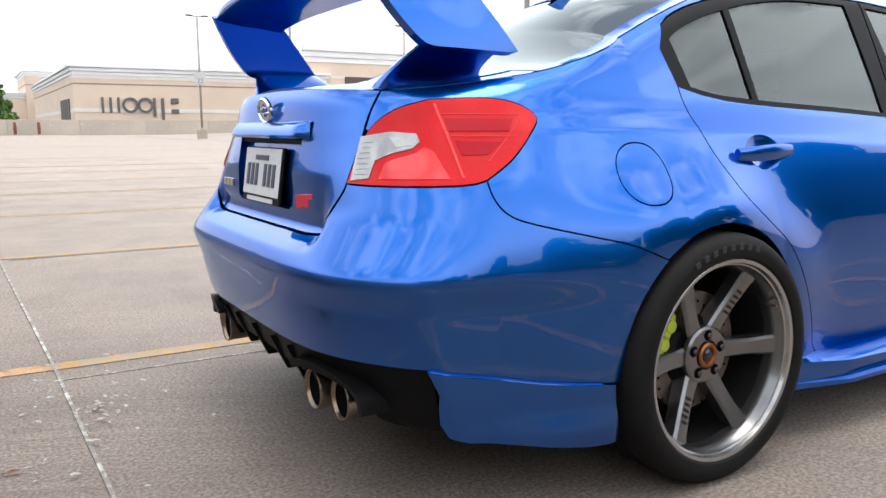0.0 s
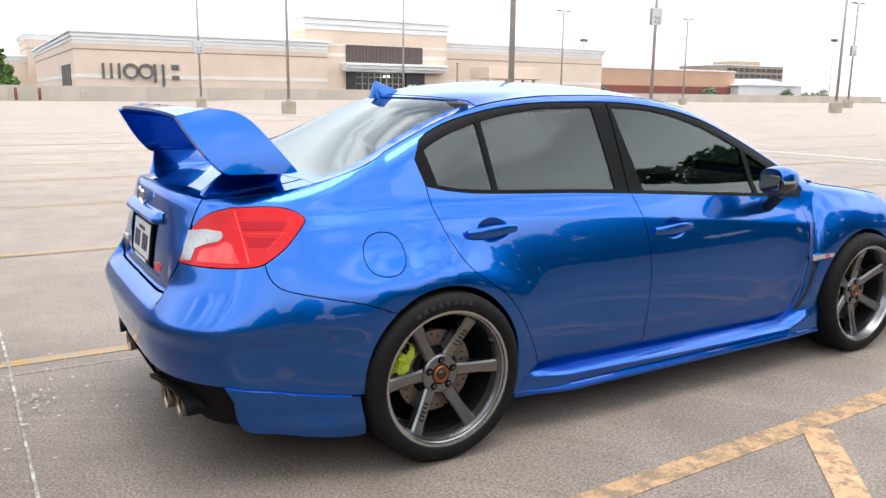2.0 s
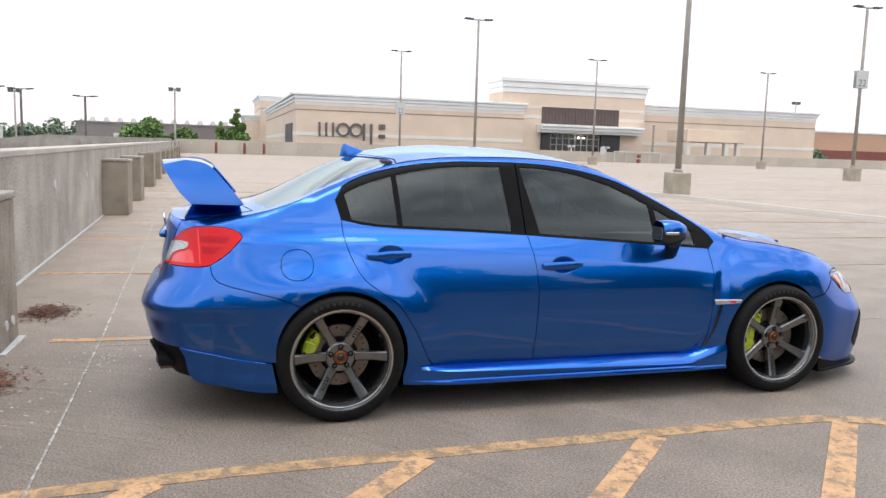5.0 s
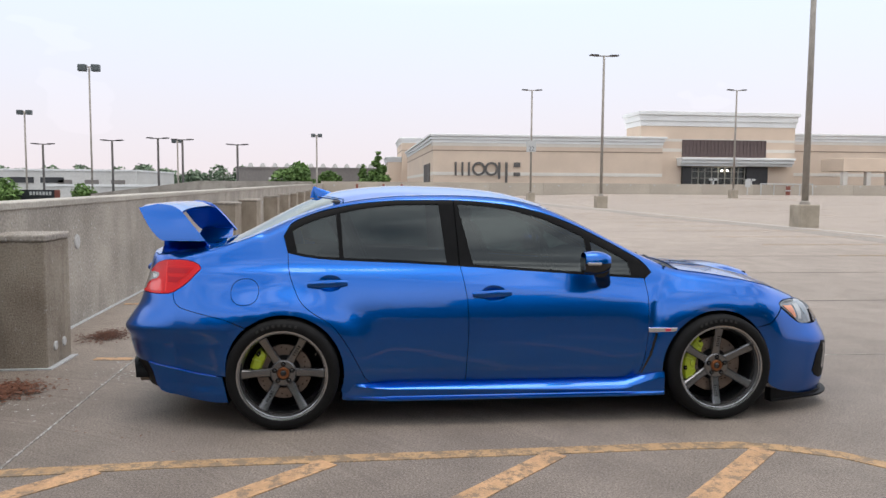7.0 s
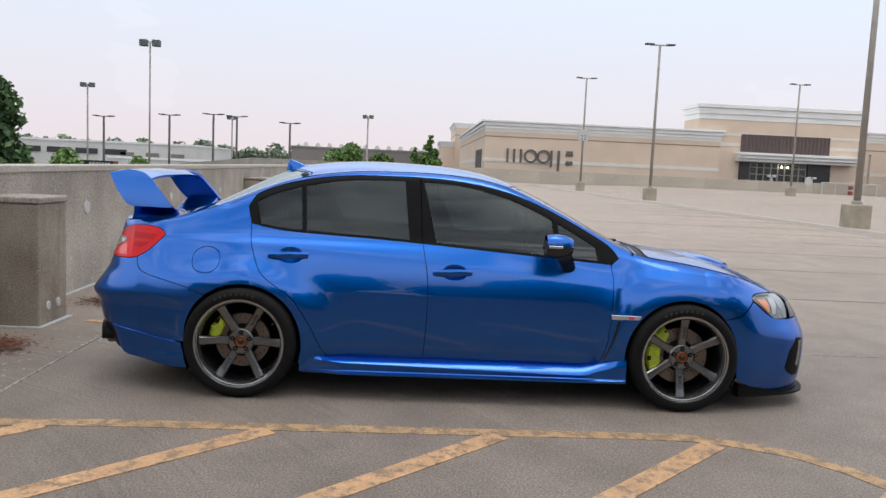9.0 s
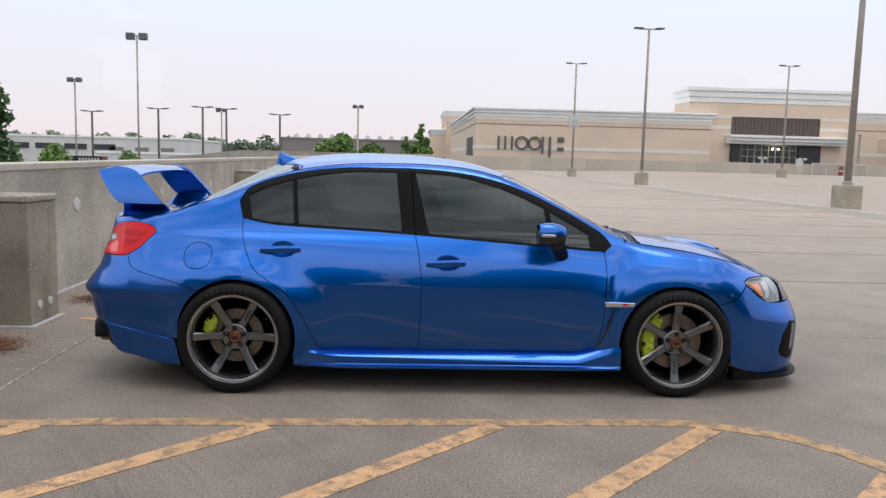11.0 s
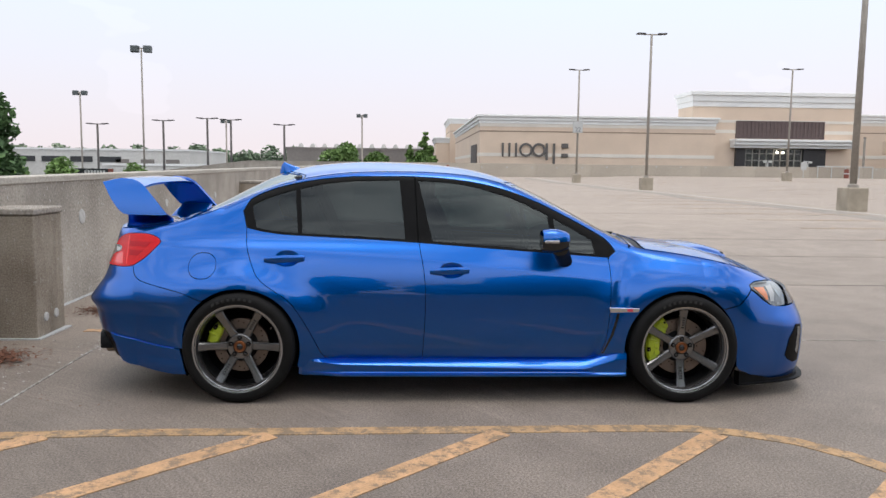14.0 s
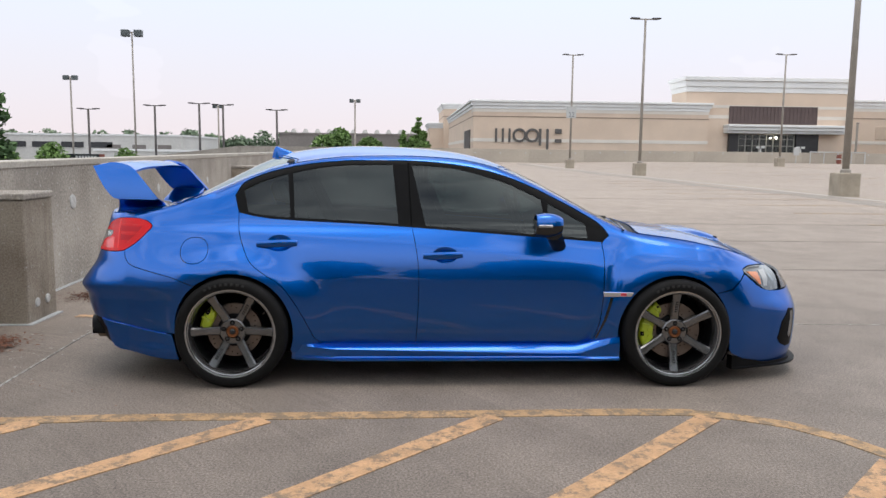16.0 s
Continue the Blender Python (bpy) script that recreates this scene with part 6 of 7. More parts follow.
part("emblem_face", emblem_disc, PAINT, emblem, "blue emblem face")
for y, z in ((-0.018, 0.008), (0.004, 0.012), (0.018, -0.004), (0.0, -0.010), (-0.012, -0.008)):
    part("emblem_stud", tube([(0.005, 0.004), (0.005, 0.009), (0.002, 0.010)], 8, "x"), CHROME, emblem, place=(0, y, z))
bm = prism([(0.0, 0.0), (0.018, -0.004), (0.030, 0.0), (0.060, 0.0), (0.060, 0.022), (0.078, 0.022), (0.082, 0.036), (0.0, 0.030)], -0.004, 0.004, "x", 0.001)
p = side(round_to(0.31, 0.735), 0.735)
part("red_badge", bm, RED_BADGE, trunk_lid, "red badge as a plain shape", place=pose(p.x - 0.008, -0.272, 0.716, 0, 0, 190))
for i in range(3):
    part("chrome_badge", box(-0.004, 0.004, 0.28 + 0.034 * i, 0.306 + 0.034 * i, 0.735, 0.758, 0.001), CHROME, trunk_lid, "small chrome badge block", place=(p.x - 0.004, 0, 0))

# diffuser, fins and pipes
diff = flow(tail_pts((0.0, 0.380), (0.25, 0.380), (0.45, 0.382), (0.60, 0.384)) + xz((-2.110, 0.381), (-2.080, 0.30), (-2.045, 0.222)), 3) + tail_pts((0.61, 0.222), (0.565, 0.23), (0.555, 0.29), (0.525, 0.325), (0.36, 0.330), (0.32, 0.305), (0.31, 0.288), (0.0, 0.30))
diffuser = side_panel("diffuser", diff, BLACK_TRIM, car, (-1, 1), "black plastic diffuser", lift=-0.010, step=0.03, lip=0.05)
part("diffuser_back", box(-2.12, -2.05, -0.60, 0.60, 0.262, 0.38, 0.02), VOID, diffuser)
for y in (-0.385, -0.28, -0.16, 0.0, 0.16, 0.28, 0.385):
    x = side(round_to(abs(y), 0.33), 0.33).x
    part("fin", prism([(x - 0.014, 0.360), (x + 0.10, 0.360), (x + 0.10, 0.262), (x + 0.034, 0.262)], y - 0.006, y + 0.006, "y", 0.002), BLACK_TRIM, diffuser, "upright black fin")
for s in (-1, 1):
    rows = []
    for t in np.linspace(0.01, 0.76, 17):
        a = math.pi * t
        y, z = 0.440 + 0.150 * math.cos(a), 0.250 + 0.086 * math.sin(a) ** 0.5
        x = side(round_to(y, 0.33), 0.33).x
        rows.append([(x - 0.022, s * y, z), (x - 0.024, s * (0.440 + (y - 0.440) * 1.16), z + 0.020 * math.sin(a)), (x + 0.06, s * (0.440 + (y - 0.440) * 1.16), z + 0.02 * math.sin(a)), (x + 0.06, s * y, z)])
    sweep_skin("exhaust_shroud", rows, BLACK_TRIM, diffuser, "black shroud over the pipes", closed=True)
    for y in (0.376, 0.484):
        x = -2.240 + (0.024 if y > 0.45 else 0.0)
        bm = tube([(0.048, 0.26), (0.050, 0.02), (0.052, 0.004), (0.051, 0.0), (0.047, 0.003), (0.047, 0.20)], 28, "x", closed=False)
        pipe = part("exhaust_pipe", bm, TITANIUM, car, "heat-tinted round exhaust tip", smooth=True, place=(x, s * y, 0.268))
        part("pipe_bore", tube([(0.0468, 0.012), (0.046, 0.19), (0.01, 0.20)], 24, "x"), VOID, pipe, "near-black bore")

# upper panels
def edge_y(x, inset=0.0):
    return rail_y(x) - inset


def across(x0, x1, n, inset0, inset1, bow0=0.0, bow1=0.0):
    """An outline on the upper surface between x0 (rear) and x1 (front), following the rails."""
    xs = np.linspace(x0, x1, n)
    right = [(x, -edge_y(x, inset0 + (inset1 - inset0) * i / (n - 1))) for i, x in enumerate(xs)]
    left = [(x, -y) for x, y in right[::-1]]
    ys = np.linspace(right[-1][1], left[0][1], 16)[1:-1]
    front = [(x1 + bow1 * (1 - (y / ys[0]) ** 2), y) for y in ys]
    ys = np.linspace(left[-1][1], right[0][1], 16)[1:-1]
    rear = [(x0 + bow0 * (1 - (y / ys[0]) ** 2), y) for y in ys]
    return right + front + left + rear


top_panel("roof", across(-0.98, 0.27, 40, 0.0, 0.0, -0.16, 0.10), PAINT, car, "blue roof skin", step=0.05)
rg = across(-1.70, -1.00, 26, 0.036, 0.026, -0.05, -0.16)
top_panel("rear_pillar_skin", across(-1.745, -0.985, 34, -0.004, -0.004, -0.05, -0.16), PAINT, car, "blue rear pillars and glass surround", step=0.04, lift=-0.001, gap=0.0, holes=(across(-1.69, -1.01, 26, 0.044, 0.034, -0.05, -0.16),))
lid_back = [(side(round_to(y, z), z).x + 0.004, y) for y, z in ((0.4940, 0.998), (0.47, 1.0005), (0.43, 1.004), (0.34, 1.0075), (0.25, 1.011), (0.12, 1.0135), (0.0, 1.015))]
LID_X, LID_F = lid_back[0][0], -1.752
LID_W = rail_y(LID_F) - 0.103


def lid_y(x):
    """Half the boot lid's width along the deck."""
    f = min(max((x - LID_X) / (LID_F - LID_X), 0), 1)
    return 0.4940 + (LID_W - 0.4940) * f


for s in (-1, 1):
    xs = [x for x in np.linspace(LID_X, -1.72, 24) if rail_y(x) > lid_y(x) + 0.006]
    top_panel("deck_strip", [(x, s * (rail_y(x) + 0.003)) for x in xs] + [(x, s * (lid_y(x) + 0.0015)) for x in xs[::-1]], PAINT, car, "blue strip beside the boot lid", step=0.02, lift=-0.002, gap=0.0)
rear_glass = top_panel("rear_window", rg, GLASS_REAR, car, "tinted rear window mirroring the sky", lift=-0.006, lip=0, step=0.03, gap=-0.004)
rear_glass.visible_shadow = False
ys = np.linspace(-LID_W, LID_W, 16)[1:-1]
lid_top = [(x, -lid_y(x)) for x in np.linspace(LID_X, LID_F, 18)] + [(LID_F - 0.05 * (1 - (y / LID_W) ** 2), y) for y in ys] + [(x, lid_y(x)) for x in np.linspace(LID_F, LID_X, 18)] + lid_back[1:] + [(x, -y) for x, y in lid_back[-2:0:-1]]
top_panel("boot_lid_deck", lid_top, PAINT, trunk_lid, "blue boot lid top", step=0.04)
ws = across(0.31, 1.03, 26, 0.03, 0.06, 0.10, 0.05)
top_panel("windscreen_surround", across(0.275, 1.06, 30, 0.0, 0.0, 0.10, 0.06), PAINT, car, "blue windscreen pillars", lift=-0.003, step=0.05, holes=(across(0.315, 1.025, 26, 0.036, 0.066, 0.10, 0.05),))
wind = top_panel("windscreen", ws, GLASS_FRONT, car, "clear windscreen", lift=-0.006, lip=0, step=0.06, gap=-0.004)
wind.visible_shadow = False
top_panel("cowl", across(1.062, 1.12, 8, 0.02, 0.03, 0.06, 0.06), BLACK_TRIM, car, "black cowl below the windscreen", lift=-0.006)
hood = top_panel("bonnet", across(1.122, 2.00, 36, 0.004, 0.006, 0.06, 0.10), PAINT, car, "blue bonnet with scoop", step=0.045)
rows = []
for x in np.linspace(1.40, 1.80, 17):
    f = (x - 1.40) / 0.40
    h = 0.030 * min(1, f * 1.5) ** 1.5 * (1 if f < 0.97 else 0.85)
    half = 0.24 + 0.03 * f
    rows.append([(x, y, top(x, y).z + h * (1 - (abs(y) / half) ** 6) - 0.004) for y in np.linspace(-half, half, 21)])
sweep_skin("bonnet_scoop", rows, PAINT, hood, "raised blue air scoop")
part("scoop_mouth", box(1.765, 1.797, -0.235, 0.235, top(1.8, 0).z - 0.02, top(1.8, 0).z + 0.018, 0.006), VOID, hood, "dark scoop opening")
for s in (-1, 1):
    a, b = Vector((1.08, s * 0.08 - 0.1, 0.957)), Vector((1.02, s * 0.08 - 0.62 if s < 0 else 0.52, 0.930))
    m = Matrix.Translation(a) @ (b - a).to_track_quat("Z", "Y").to_matrix().to_4x4()
    part("wiper", tube([(0.008, 0), (0.006, (b - a).length)], 8, place=m), BLACK_TRIM, car, "black wiper arm")
# nose
fb = flow(xz((1.662, 0.588), (1.754, 0.676)), 3) + flow(xz((1.754, 0.676), (1.89, 0.580), (2.025, 0.561)), 3) + [(round_to(0.5, 0.56, False), 0.56), (CORNER_F + SWEEP, 0.56), (CORNER_F + SWEEP, 0.110)]
fb += [(at_x(1.93, 0.110), 0.110), (at_x(1.80, 0.138), 0.138), (at_x(1.692, 0.185), 0.185), (at_x(1.672, 0.21), 0.21)] + arch(AXLE, 0, 44, 10)
front_bumper = side_panel("front_bumper", fb, PAINT, car, (-1, 1), "blue front bumper cover", step=0.03)
side_panel("nose_panel", xz((2.06, 0.565), (2.06, 0.64)) + [(round_to(0.30, 0.66, False), 0.66), (CORNER_F + SWEEP, 0.66), (CORNER_F + SWEEP, 0.562)], GLOSS_BLACK, front_bumper, (-1, 1), "black grille", step=0.03)
for s in (-1, 1):
    side_panel("fog_bezel", xz((2.090, 0.450), (2.035, 0.370), (2.012, 0.260), (2.040, 0.225), (2.090, 0.200), (2.14, 0.205), (2.145, 0.44)), BLACK_TRIM, front_bumper, (s,), "black fog lamp bezel", step=0.03, lift=0.003)
    side_panel("fog_lamp_strip", xz((2.100, 0.43), (2.095, 0.28), (2.112, 0.255), (2.128, 0.28), (2.130, 0.43)), HEAD_LENS, front_bumper, (s,), "slim bright lamp strip", lift=0.006, step=0.02, lip=0.004)
rows = []
us = np.linspace(at_x(1.70, 0.12), CORNER_F + SWEEP, 30)
path = [side(u, 0.14) for u in us]
path = [Vector((p.x, -p.y, 0)) for p in path] + [Vector((p.x, p.y, 0)) for p in path[::-1][1:]]
for i, p in enumerate(path):
    d = (path[min(i + 1, len(path) - 1)] - path[max(i - 1, 0)]).normalized()
    n = Vector((d.y, -d.x, 0))
    up = Vector((0, 0, 0.112 + 0.060 * min(max((1.93 - p.x) / 0.24, 0), 1)))
    out = 0.008 + 0.034 * abs(n.x) ** 1.5
    rows.append([tuple(p - n * 0.05 + up), tuple(p + n * 0.002 + up), tuple(p + n * 0.004 + Vector((0, 0, 0.098))), tuple(p + n * out + Vector((0, 0, 0.094))), tuple(p + n * out + Vector((0, 0, 0.084))), tuple(p - n * 0.05 + Vector((0, 0, 0.082)))])
sweep_skin("front_lip", rows, BLACK_TRIM, front_bumper, "black front splitter lip", closed=True)

# underside and cabin; unseen near-black blocks keep gaps and hollows dark
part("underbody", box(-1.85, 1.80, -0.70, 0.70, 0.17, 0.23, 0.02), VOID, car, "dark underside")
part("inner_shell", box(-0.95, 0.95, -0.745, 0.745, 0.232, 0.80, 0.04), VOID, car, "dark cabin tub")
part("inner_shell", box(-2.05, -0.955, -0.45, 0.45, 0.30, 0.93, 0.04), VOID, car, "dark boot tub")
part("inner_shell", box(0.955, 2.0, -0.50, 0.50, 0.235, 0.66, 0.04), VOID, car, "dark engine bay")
part("parcel_shelf", box(-1.70, -1.15, -0.56, 0.56, 0.945, 0.985, 0.02), SEAT_CLOTH, car, "dark parcel shelf")
part("dashboard", prism([(0.62, 0.80), (0.60, 0.93), (0.70, 0.97), (1.04, 0.93), (1.06, 0.80)], -0.66, 0.66, "y", 0.02), SEAT_CLOTH, car, "dark dashboard")

for s in (-1, 1):
    part("door_card", prism([(-1.22, 0.70), (-1.22, 1.0), (-0.27, 0.93), (0.80, 0.855), (0.80, 0.70)], *sorted((s * 0.60, s * 0.64)), "y", 0.01), SEAT_CLOTH, car, "dark inner door card")
rows = []
for x in np.linspace(-0.97, 0.27, 26):
    w, ze = half_width(x, frame_top(x)) - 0.022, frame_top(x) - 0.010
    rows.append([(x, w * k, ze + (mid_z(x) - 0.045 - ze) * (1 - abs(k) ** 2.4)) for k in np.linspace(-1, 1, 15)])
sweep_skin("headliner", rows, SEAT_CLOTH, car, "dark headliner")


def seat(x, y, rear=False):
    w = 0.25
    out = sweep_skin("seat_back", [[(x + dx - 0.20 * f - 0.03 * f * f, y + w * k * (1 - 0.25 * f * f), 0.62 + 0.58 * f) for k, dx in ((-1, 0.02), (-0.85, -0.05), (0, -0.07), (0.85, -0.05), (1, 0.02), (0.7, 0.06), (0, 0.05), (-0.7, 0.06))] for f in np.linspace(0, 1, 7)],
                     SEAT_CLOTH, car, "dark cloth seat back", closed=True)
    sweep_skin("headrest", [[(x - 0.235 + 0.05 * r * math.cos(a), y + 0.135 * r * (1.05 if math.sin(a) else 1) * math.sin(a), z) for a in np.linspace(0, 2 * math.pi, 15)[:-1]] for z, r in ((1.17, 0.6), (1.19, 1.0), (1.27, 1.05), (1.325, 0.9), (1.335, 0.5))], SEAT_CLOTH, car, "dark headrest", closed=True)
    return out


for y in (-0.36, 0.36):
    seat(0.02, y)
    seat(-0.78, y)
bm = bmesh.new()
rings = []
for i in range(28):
    a = 2 * math.pi * i / 28
    c = Vector((0, 0.185 * math.cos(a), 0.185 * math.sin(a)))
    rings.append([bm.verts.new(c * (1 + 0.09 * math.cos(b)) + Vector((0.016 * math.sin(b), 0, 0))) for b in np.linspace(0, 2 * math.pi, 9)[:-1]])
for i in range(28):
    for k in range(8):
        bm.faces.new((rings[i][k], rings[i][(k + 1) % 8], rings[(i + 1) % 28][(k + 1) % 8], rings[(i + 1) % 28][k]))
part("steering_wheel", bm, SEAT_CLOTH, car, "dark steering wheel", smooth=True, place=pose(0.50, 0.36, 0.93, 0, -22, 0))
part("rear_view_mirror", box(0.28, 0.31, -0.10, 0.10, 1.19, 1.255, 0.012), GLOSS_BLACK, car, "inside mirror")

# wing, fin
rows = []
for y in np.linspace(-0.554, 0.554, 25):
    k = abs(y) / 0.554
    z = 1.268 + 0.022 * (1 - k**4)
    xr, xf = -2.205 + 0.030 * k**4, -1.945
    sec = []
    for t, h in ((0, 0.012), (0.12, 0.014), (0.4, 0.022), (0.75, 0.016), (1.0, -0.012), (0.97, -0.026), (0.7, -0.018), (0.35, -0.012), (0.08, -0.004), (0, 0.002)):
        sec.append((xr + (xf - xr) * t, y, z + h))
    rows.append(sec)
blade = sweep_skin("rear_wing", rows, PAINT, car, "tall blue rear wing blade", closed=True)
for s in (-1, 1):
    # leg: a raked blade, gently bowed, from the wing down to the deck pod
    outline = flow([(-2.190, 1.284), (-2.125, 1.175), (-2.065, 1.105), (-2.03, 1.091)], 4) + flow([(-1.83, 1.087), (-1.80, 1.090), (-1.805, 1.103), (-1.88, 1.195), (-1.945, 1.268), (-2.00, 1.298), (-2.08, 1.309)], 4)

    def leg_at(x, z):
        f, g = (z - 1.09) / 0.22, (x + 2.0) / 0.2
        return Vector((x, 0.632 - 0.066 * f + 0.005 * (1 - (2 * f - 1) ** 2) - 0.010 * g * g, z))

    def leg_out(x, z, e=0.004):
        n = (leg_at(x + e, z) - leg_at(x - e, z)).cross(leg_at(x, z + e) - leg_at(x, z - e)).normalized()
        return n if n.y > 0 else -n
    ob = new("wing_leg", skin(outline, leg_at, leg_out, (s,), step=0.025, gap=0, lip=0.028, name="wing_leg", mat=PAINT))
    ob.parent = blade
    tagged(ob, "blue swept wing leg")
    ob = new("leg_inner_face", skin(outline, lambda x, z: leg_at(x, z) - leg_out(x, z) * 0.028, lambda x, z: -leg_out(x, z), (s,), step=0.04, gap=0, lip=0, name="leg_inner_face", mat=PAINT))
    ob.parent = blade
    rows = []
    for f in np.linspace(0, 1, 9):
        x0, x1 = -2.095 + 0.055 * f, -1.80 - 0.02 * f
        yo, yi = 0.486 + 0.120 * f**1.8, 0.405 + 0.160 * f**1.2
        ring = []
        for i in range(20):
            a = 2 * math.pi * i / 20
            cx, cy = math.copysign(abs(math.cos(a)) ** 0.55, math.cos(a)), math.copysign(abs(math.sin(a)) ** 0.6, math.sin(a))
            x, y = (x0 + x1) / 2 + (x1 - x0) / 2 * cx, (yo + yi) / 2 + (yo - yi) / 2 * cy
            low = top(x, y).z - 0.003
            ring.append((x, s * y, low + (1.103 - low) * f))
        rows.append(ring)
    sweep_skin("wing_pod", rows, PAINT, blade, "blue wing foot pod", closed=True)
rows = []
for f in np.linspace(0, 1, 11):
    z = 1.340 + 0.078 * f
    x0, x1 = -1.215 + 0.016 * f + 0.012 * f**6, -0.95 - 0.235 * f**0.9
    w = 0.024 * (1 - f) ** 0.8 + 0.004
    rows.append([((x0 + x1) / 2 - (x1 - x0) / 2 * math.cos(a), w * math.copysign(abs(math.sin(a)) ** 0.8, math.sin(a)) * (1 - 0.35 * max(-math.cos(a), 0) ** 4) * (1 - 0.5 * (0.5 - 0.5 * math.cos(a))), z)
                 for a in np.linspace(0, 2 * math.pi, 29)[:-1]])
sweep_skin("shark_fin_antenna", rows, PAINT, car, "blue shark fin antenna", closed=True)


# ---- wheels ----
def wheel(x, s, spin, big):
    """Six-spoke forged wheel; outward is -y in its own space, turned for the other side."""
    at = pose(x, s * 0.78, HUB_Z + 0.004, 0, 0, 0 if s < 0 else 180)
    rim = part("wheel", ring_mesh([(0.262, -0.100), (0.267, -0.108), (0.262, -0.1125), (0.253, -0.110), (0.2495, -0.100), (0.246, -0.098), (0.245, -0.092), (0.255, -0.090)]),
               RIM_LIP, car, "gunmetal six-spoke alloy wheel", smooth=True, place=at)
    rim.data.set_sharp_from_angle(angle=radians(35))
    barrel = part("barrel", ring_mesh([(0.2465, -0.0915), (0.236, -0.078), (0.231, -0.040), (0.228, 0.10), (0.250, 0.115), (0.262, 0.112), (0.246, 0.09), (0.243, -0.03), (0.251, -0.085)]), BARREL, rim, "inner barrel of the rim, darkened for shade", smooth=True)
    barrel.data.set_sharp_from_angle(angle=radians(35))
    tyre = part("tyre", ring_mesh([(0.258, -0.106), (0.268, -0.117), (0.285, -0.122), (0.303, -0.118), (0.316, -0.108), (0.324, -0.094), (TYRE_R, -0.075), (TYRE_R, -0.032), (0.322, -0.030), (0.322, -0.024), (TYRE_R, -0.022), (TYRE_R, 0.022), (0.322, 0.024), (0.322, 0.03),
                                   (TYRE_R, 0.032), (TYRE_R, 0.075), (0.322, 0.098), (0.30, 0.118), (0.262, 0.112)], 96), RUBBER, rim, "low-profile black tyre", smooth=True)
    tyre.data.set_sharp_from_angle(angle=radians(30))
    for k in range(8):
        a = radians(118 - 6.2 * k)
        bm = box(-0.008, 0.008, -0.0012, 0.0012, -0.0075, 0.0075, 0.001)
        part("sidewall_mark", bm, RUBBER_MARK, tyre, place=Matrix.Translation((0.294 * math.cos(a), -0.1215, 0.294 * math.sin(a))) @ Euler((0, -a + math.pi / 2, 0)).to_matrix().to_4x4())
    step_ring = part("rim_step", ring_mesh([(0.2458, -0.0975), (0.241, -0.086), (0.236, -0.079), (0.2335, -0.066), (0.231, -0.046), (0.236, -0.046), (0.2445, -0.082)]), RIM, rim, "gunmetal step inside the lip", smooth=True)
    step_ring.data.set_sharp_from_angle(angle=radians(28))
    spoke_me = None
    for k in range(6):
        if spoke_me is None:
            rows = []
            for f in np.linspace(0, 1, 9):
                r = 0.060 + 0.180 * f
                half = 0.027 - 0.004 * math.sin(math.pi * min(f * 1.05, 1)) + 0.001 * f**6
                yo = -0.036 - 0.042 * f**1.4
                dep = 0.045 - 0.006 * f
                rows.append([(r, yo + 0.007, -half), (r, yo, -half * 0.72), (r, yo - 0.001, 0), (r, yo, half * 0.72), (r, yo + 0.007, half), (r, yo + dep, half * 1.05), (r, yo + dep, -half * 1.05)])
            ob = sweep_skin("spoke", rows, RIM, rim, closed=True)
            spoke_me = ob.data
        else:
            ob = part("spoke", spoke_me, RIM, rim)
        ob.matrix_basis = Euler((0, radians(-spin - 60 * k), 0)).to_matrix().to_4x4()
        if k in (1, 4):
            for j in range(5):
                f = 0.36 + 0.085 * j
                r, yo = 0.060 + 0.180 * f, -0.036 - 0.042 * f**1.4
                part("spoke_mark", box(r - 0.004, r + 0.003, yo - 0.0024, yo - 0.0002, -0.011, 0.008), BARREL, ob, "dark mark on the spoke")
    hub = part("hub", tube([(0.078, -0.030), (0.076, -0.041), (0.070, -0.046), (0.040, -0.046), (0.036, -0.036), (0.03, -0.036)], 48, "y"), RIM, rim, "flat machined hub", smooth=True)
    hub.data.set_sharp_from_angle(angle=radians(30))
    cap = part("centre_cap", tube([(0.034, -0.030), (0.034, -0.050), (0.030, -0.054), (0.023, -0.052), (0.020, -0.046), (0.004, -0.046)], 32, "y"), BRONZE, rim, "bronze ringed centre cap")
    part("cap_face", tube([(0.018, -0.044), (0.017, -0.050), (0.010, -0.054), (0.002, -0.054)], 20, "y"), GLOSS_BLACK, cap, "dark cap face")
    for k in range(5):
        a = radians(90 + 72 * k)
        part("lug_pocket", tube([(0.0145, -0.0440), (0.0145, -0.0468), (0.010, -0.0470)], 14, "y"), VOID, rim, "dark lug pocket", place=(0.0535 * math.cos(a), 0, 0.0535 * math.sin(a)))
        part("lug_nut", tube([(0.0085, -0.030), (0.0085, -0.053), (0.006, -0.055)], 6, "y"), GLOSS_BLACK, rim, "black lug nut", place=(0.0535 * math.cos(a), 0, 0.0535 * math.sin(a)))
    disc_r = 0.170 if big else 0.160
    disc = part("brake_disc", ring_mesh([(disc_r, 0.005), (disc_r, 0.033), (0.10, 0.033), (0.10, 0.005)]), STEEL, rim, "drilled steel brake disc", smooth=True)
    disc.data.set_sharp_from_angle(angle=radians(30))
    part("disc_bell", tube([(0.10, 0.03), (0.098, 0.0), (0.085, -0.012), (0.03, -0.012)], 40, "y"), BLACK_TRIM, rim, "dark disc bell")
    for k in range(30):
        a = radians(12 * k)
        r = 0.112 + 0.011 * (k % 5)
        part("disc_hole", tube([(0.0042, 0.0035), (0.0042, 0.0052)], 8, "y"), VOID, disc, place=(r * math.cos(a), 0, r * math.sin(a)))
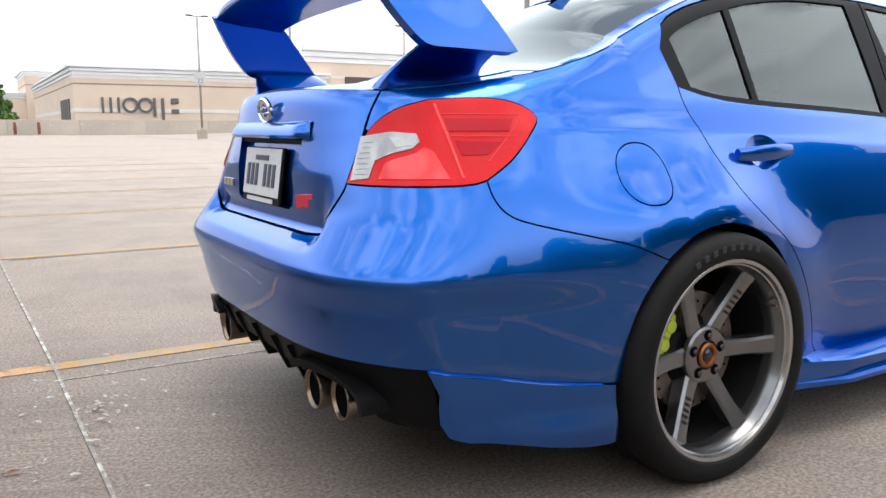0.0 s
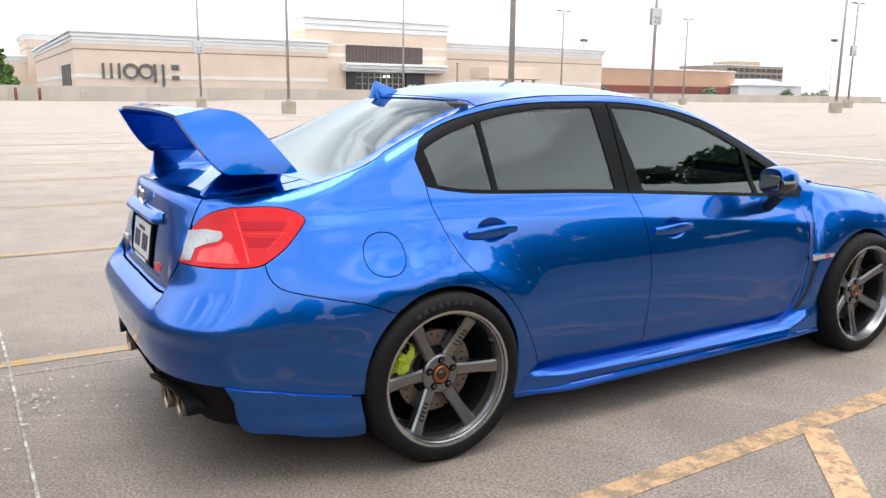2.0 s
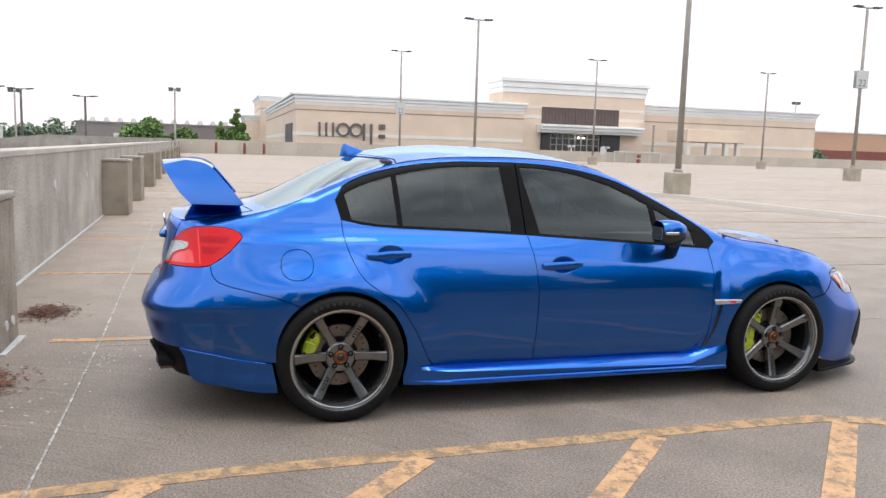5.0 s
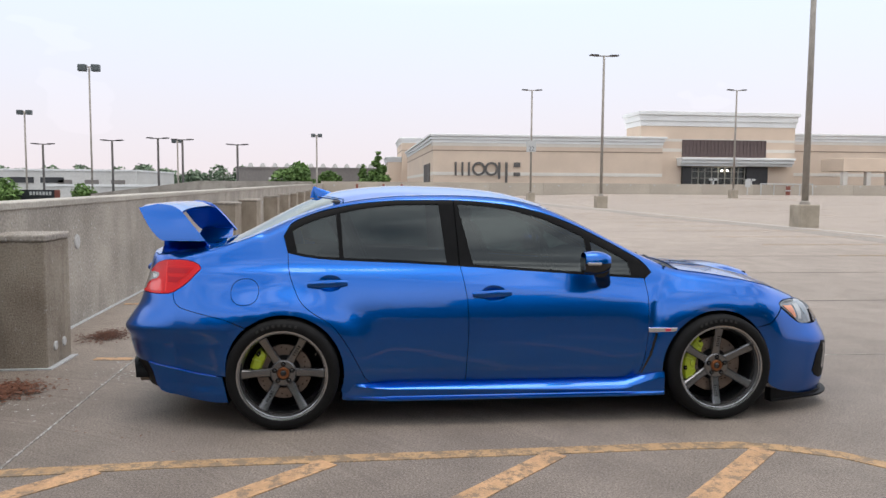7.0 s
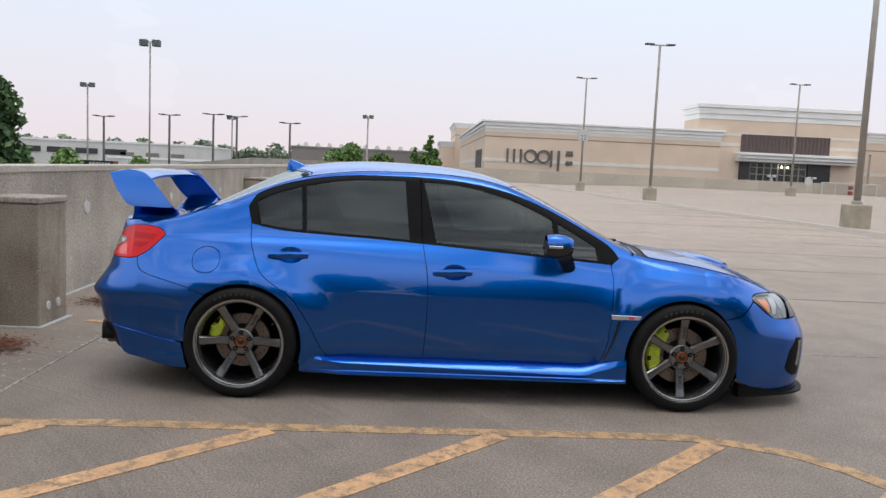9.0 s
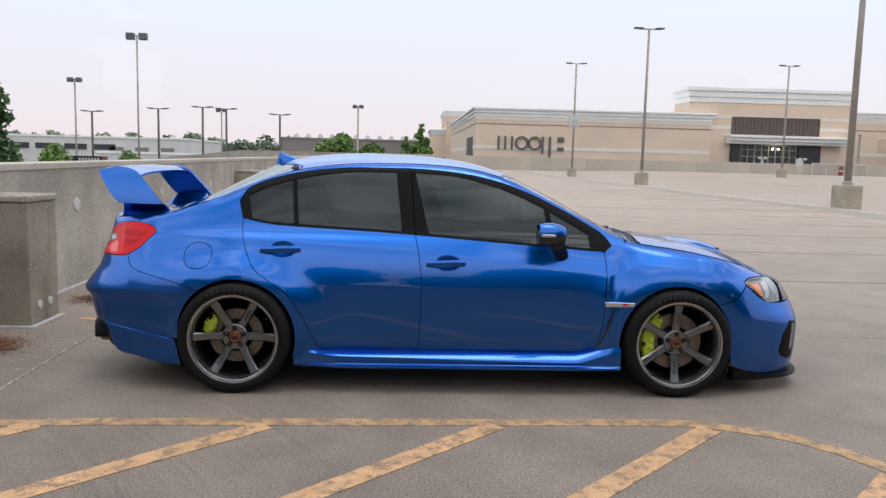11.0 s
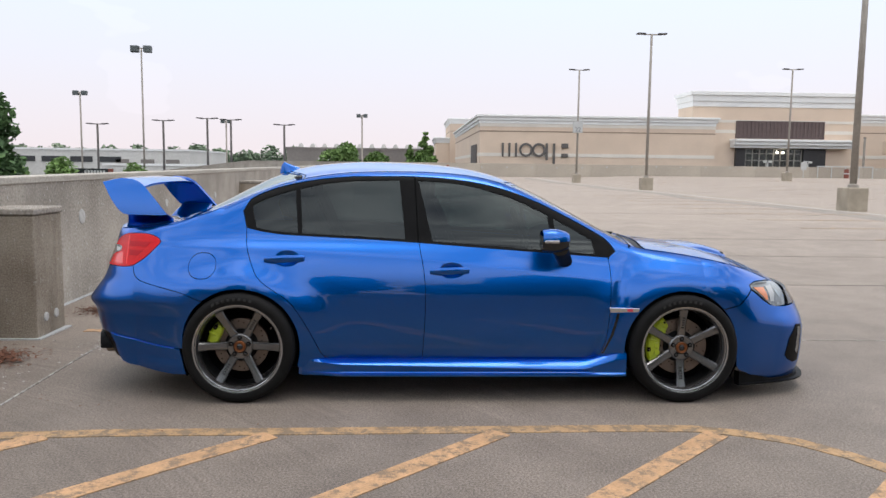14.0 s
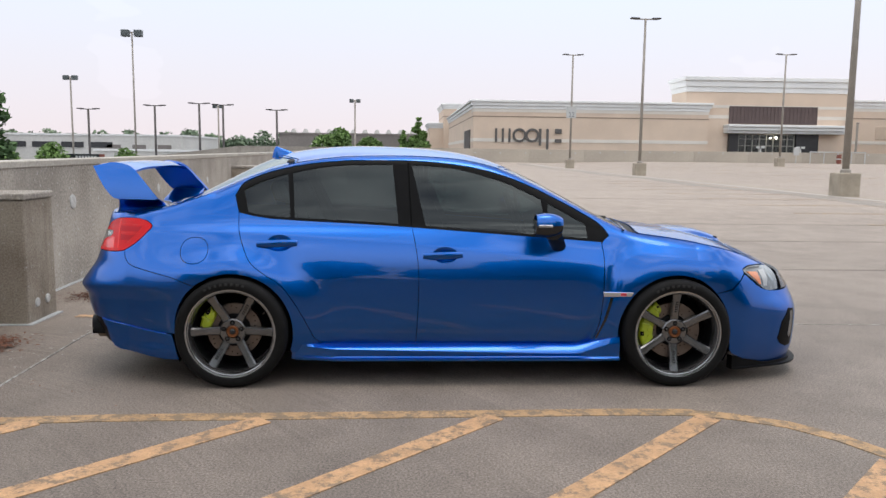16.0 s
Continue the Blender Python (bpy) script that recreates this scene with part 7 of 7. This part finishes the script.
    # flat ring behind the disc: shade inside the rim put in as near-black
    part("barrel_shade", tube([(0.226, 0.06), (0.10, 0.065)], 40, "y", closed=False), VOID, rim, "near-black ring standing for the shade inside the wheel")
    part("valve", tube([(0.005, -0.108), (0.004, -0.135)], 8, "y"), STEEL, rim, "small metal valve", place=(0.225 * math.cos(radians(32)), 0.03, 0.225 * math.sin(radians(32))))
    # caliper, fixed behind the spokes on the trailing side
    span, r0, r1 = (44, 0.128, 0.212) if big else (21, 0.128, 0.196)
    mid = 166 if big else 154
    rows = []
    for a in np.linspace(mid - span, mid + span, 13):
        c, q = math.cos(radians(a)), math.sin(radians(a))
        k = 1 - 0.25 * abs((a - mid) / span) ** 3
        lo, hi = r1 - (r1 - r0) * k, r1
        rows.append([(r * c * (1 if s < 0 else -1), y, r * q) for r, y in ((lo, -0.022), (lo + 0.012, -0.032), (hi - 0.014, -0.032), (hi, -0.020), (hi, 0.055), (lo, 0.055))])
    cal = sweep_skin("brake_caliper", rows, CALIPER, car, "lime yellow brake caliper", closed=True)
    cal.matrix_basis = at
    flip = 1 if s < 0 else -1

    def on_caliper(name, bm, mat, a, r, label=""):
        c, q = math.cos(radians(a)), math.sin(radians(a))
        turn = Euler((0, -radians(a) if flip > 0 else radians(a), 0)).to_matrix().to_4x4()
        return part(name, bm, mat, cal, label, place=Matrix.Translation((flip * r * c, 0, r * q)) @ turn)
    for a in ((mid - 27, mid - 9, mid + 9, mid + 27) if big else (mid - 10, mid + 9)):
        on_caliper("piston_boss", tube([(0.018, -0.030), (0.017, -0.0345), (0.013, -0.036), (0.004, -0.036)], 18, "y"), CALIPER, a, 0.150 if big else 0.152, "round piston boss")
    for a in ((mid - 36, mid, mid + 36) if big else (mid,)):
        on_caliper("rib", box(-0.030, 0.022, -0.040, -0.030, -0.005, 0.005, 0.002), CALIPER, a, 0.188 if big else 0.178, "raised rib")
    for a in ((mid - 18, mid + 18) if big else (mid - 12,)):
        on_caliper("pad_window", box(-0.010, 0.012, -0.0345, -0.0315, -0.013, 0.013), VOID, a, 0.195 if big else 0.182, "dark pad window")
        on_caliper("pad_pin", tube([(0.003, -0.037), (0.003, -0.034)], 8, "y"), STEEL, a, 0.195 if big else 0.182)
    for a in (mid - span + 3, mid + span - 3):
        on_caliper("bolt", tube([(0.0075, -0.020), (0.0075, -0.036), (0.004, -0.038)], 6, "y"), BLACK_TRIM, a, 0.185, "dark bolt")
    return rim


for s in (-1, 1):
    wheel(-AXLE, s, 0, False)
    wheel(AXLE, s, 30, True)
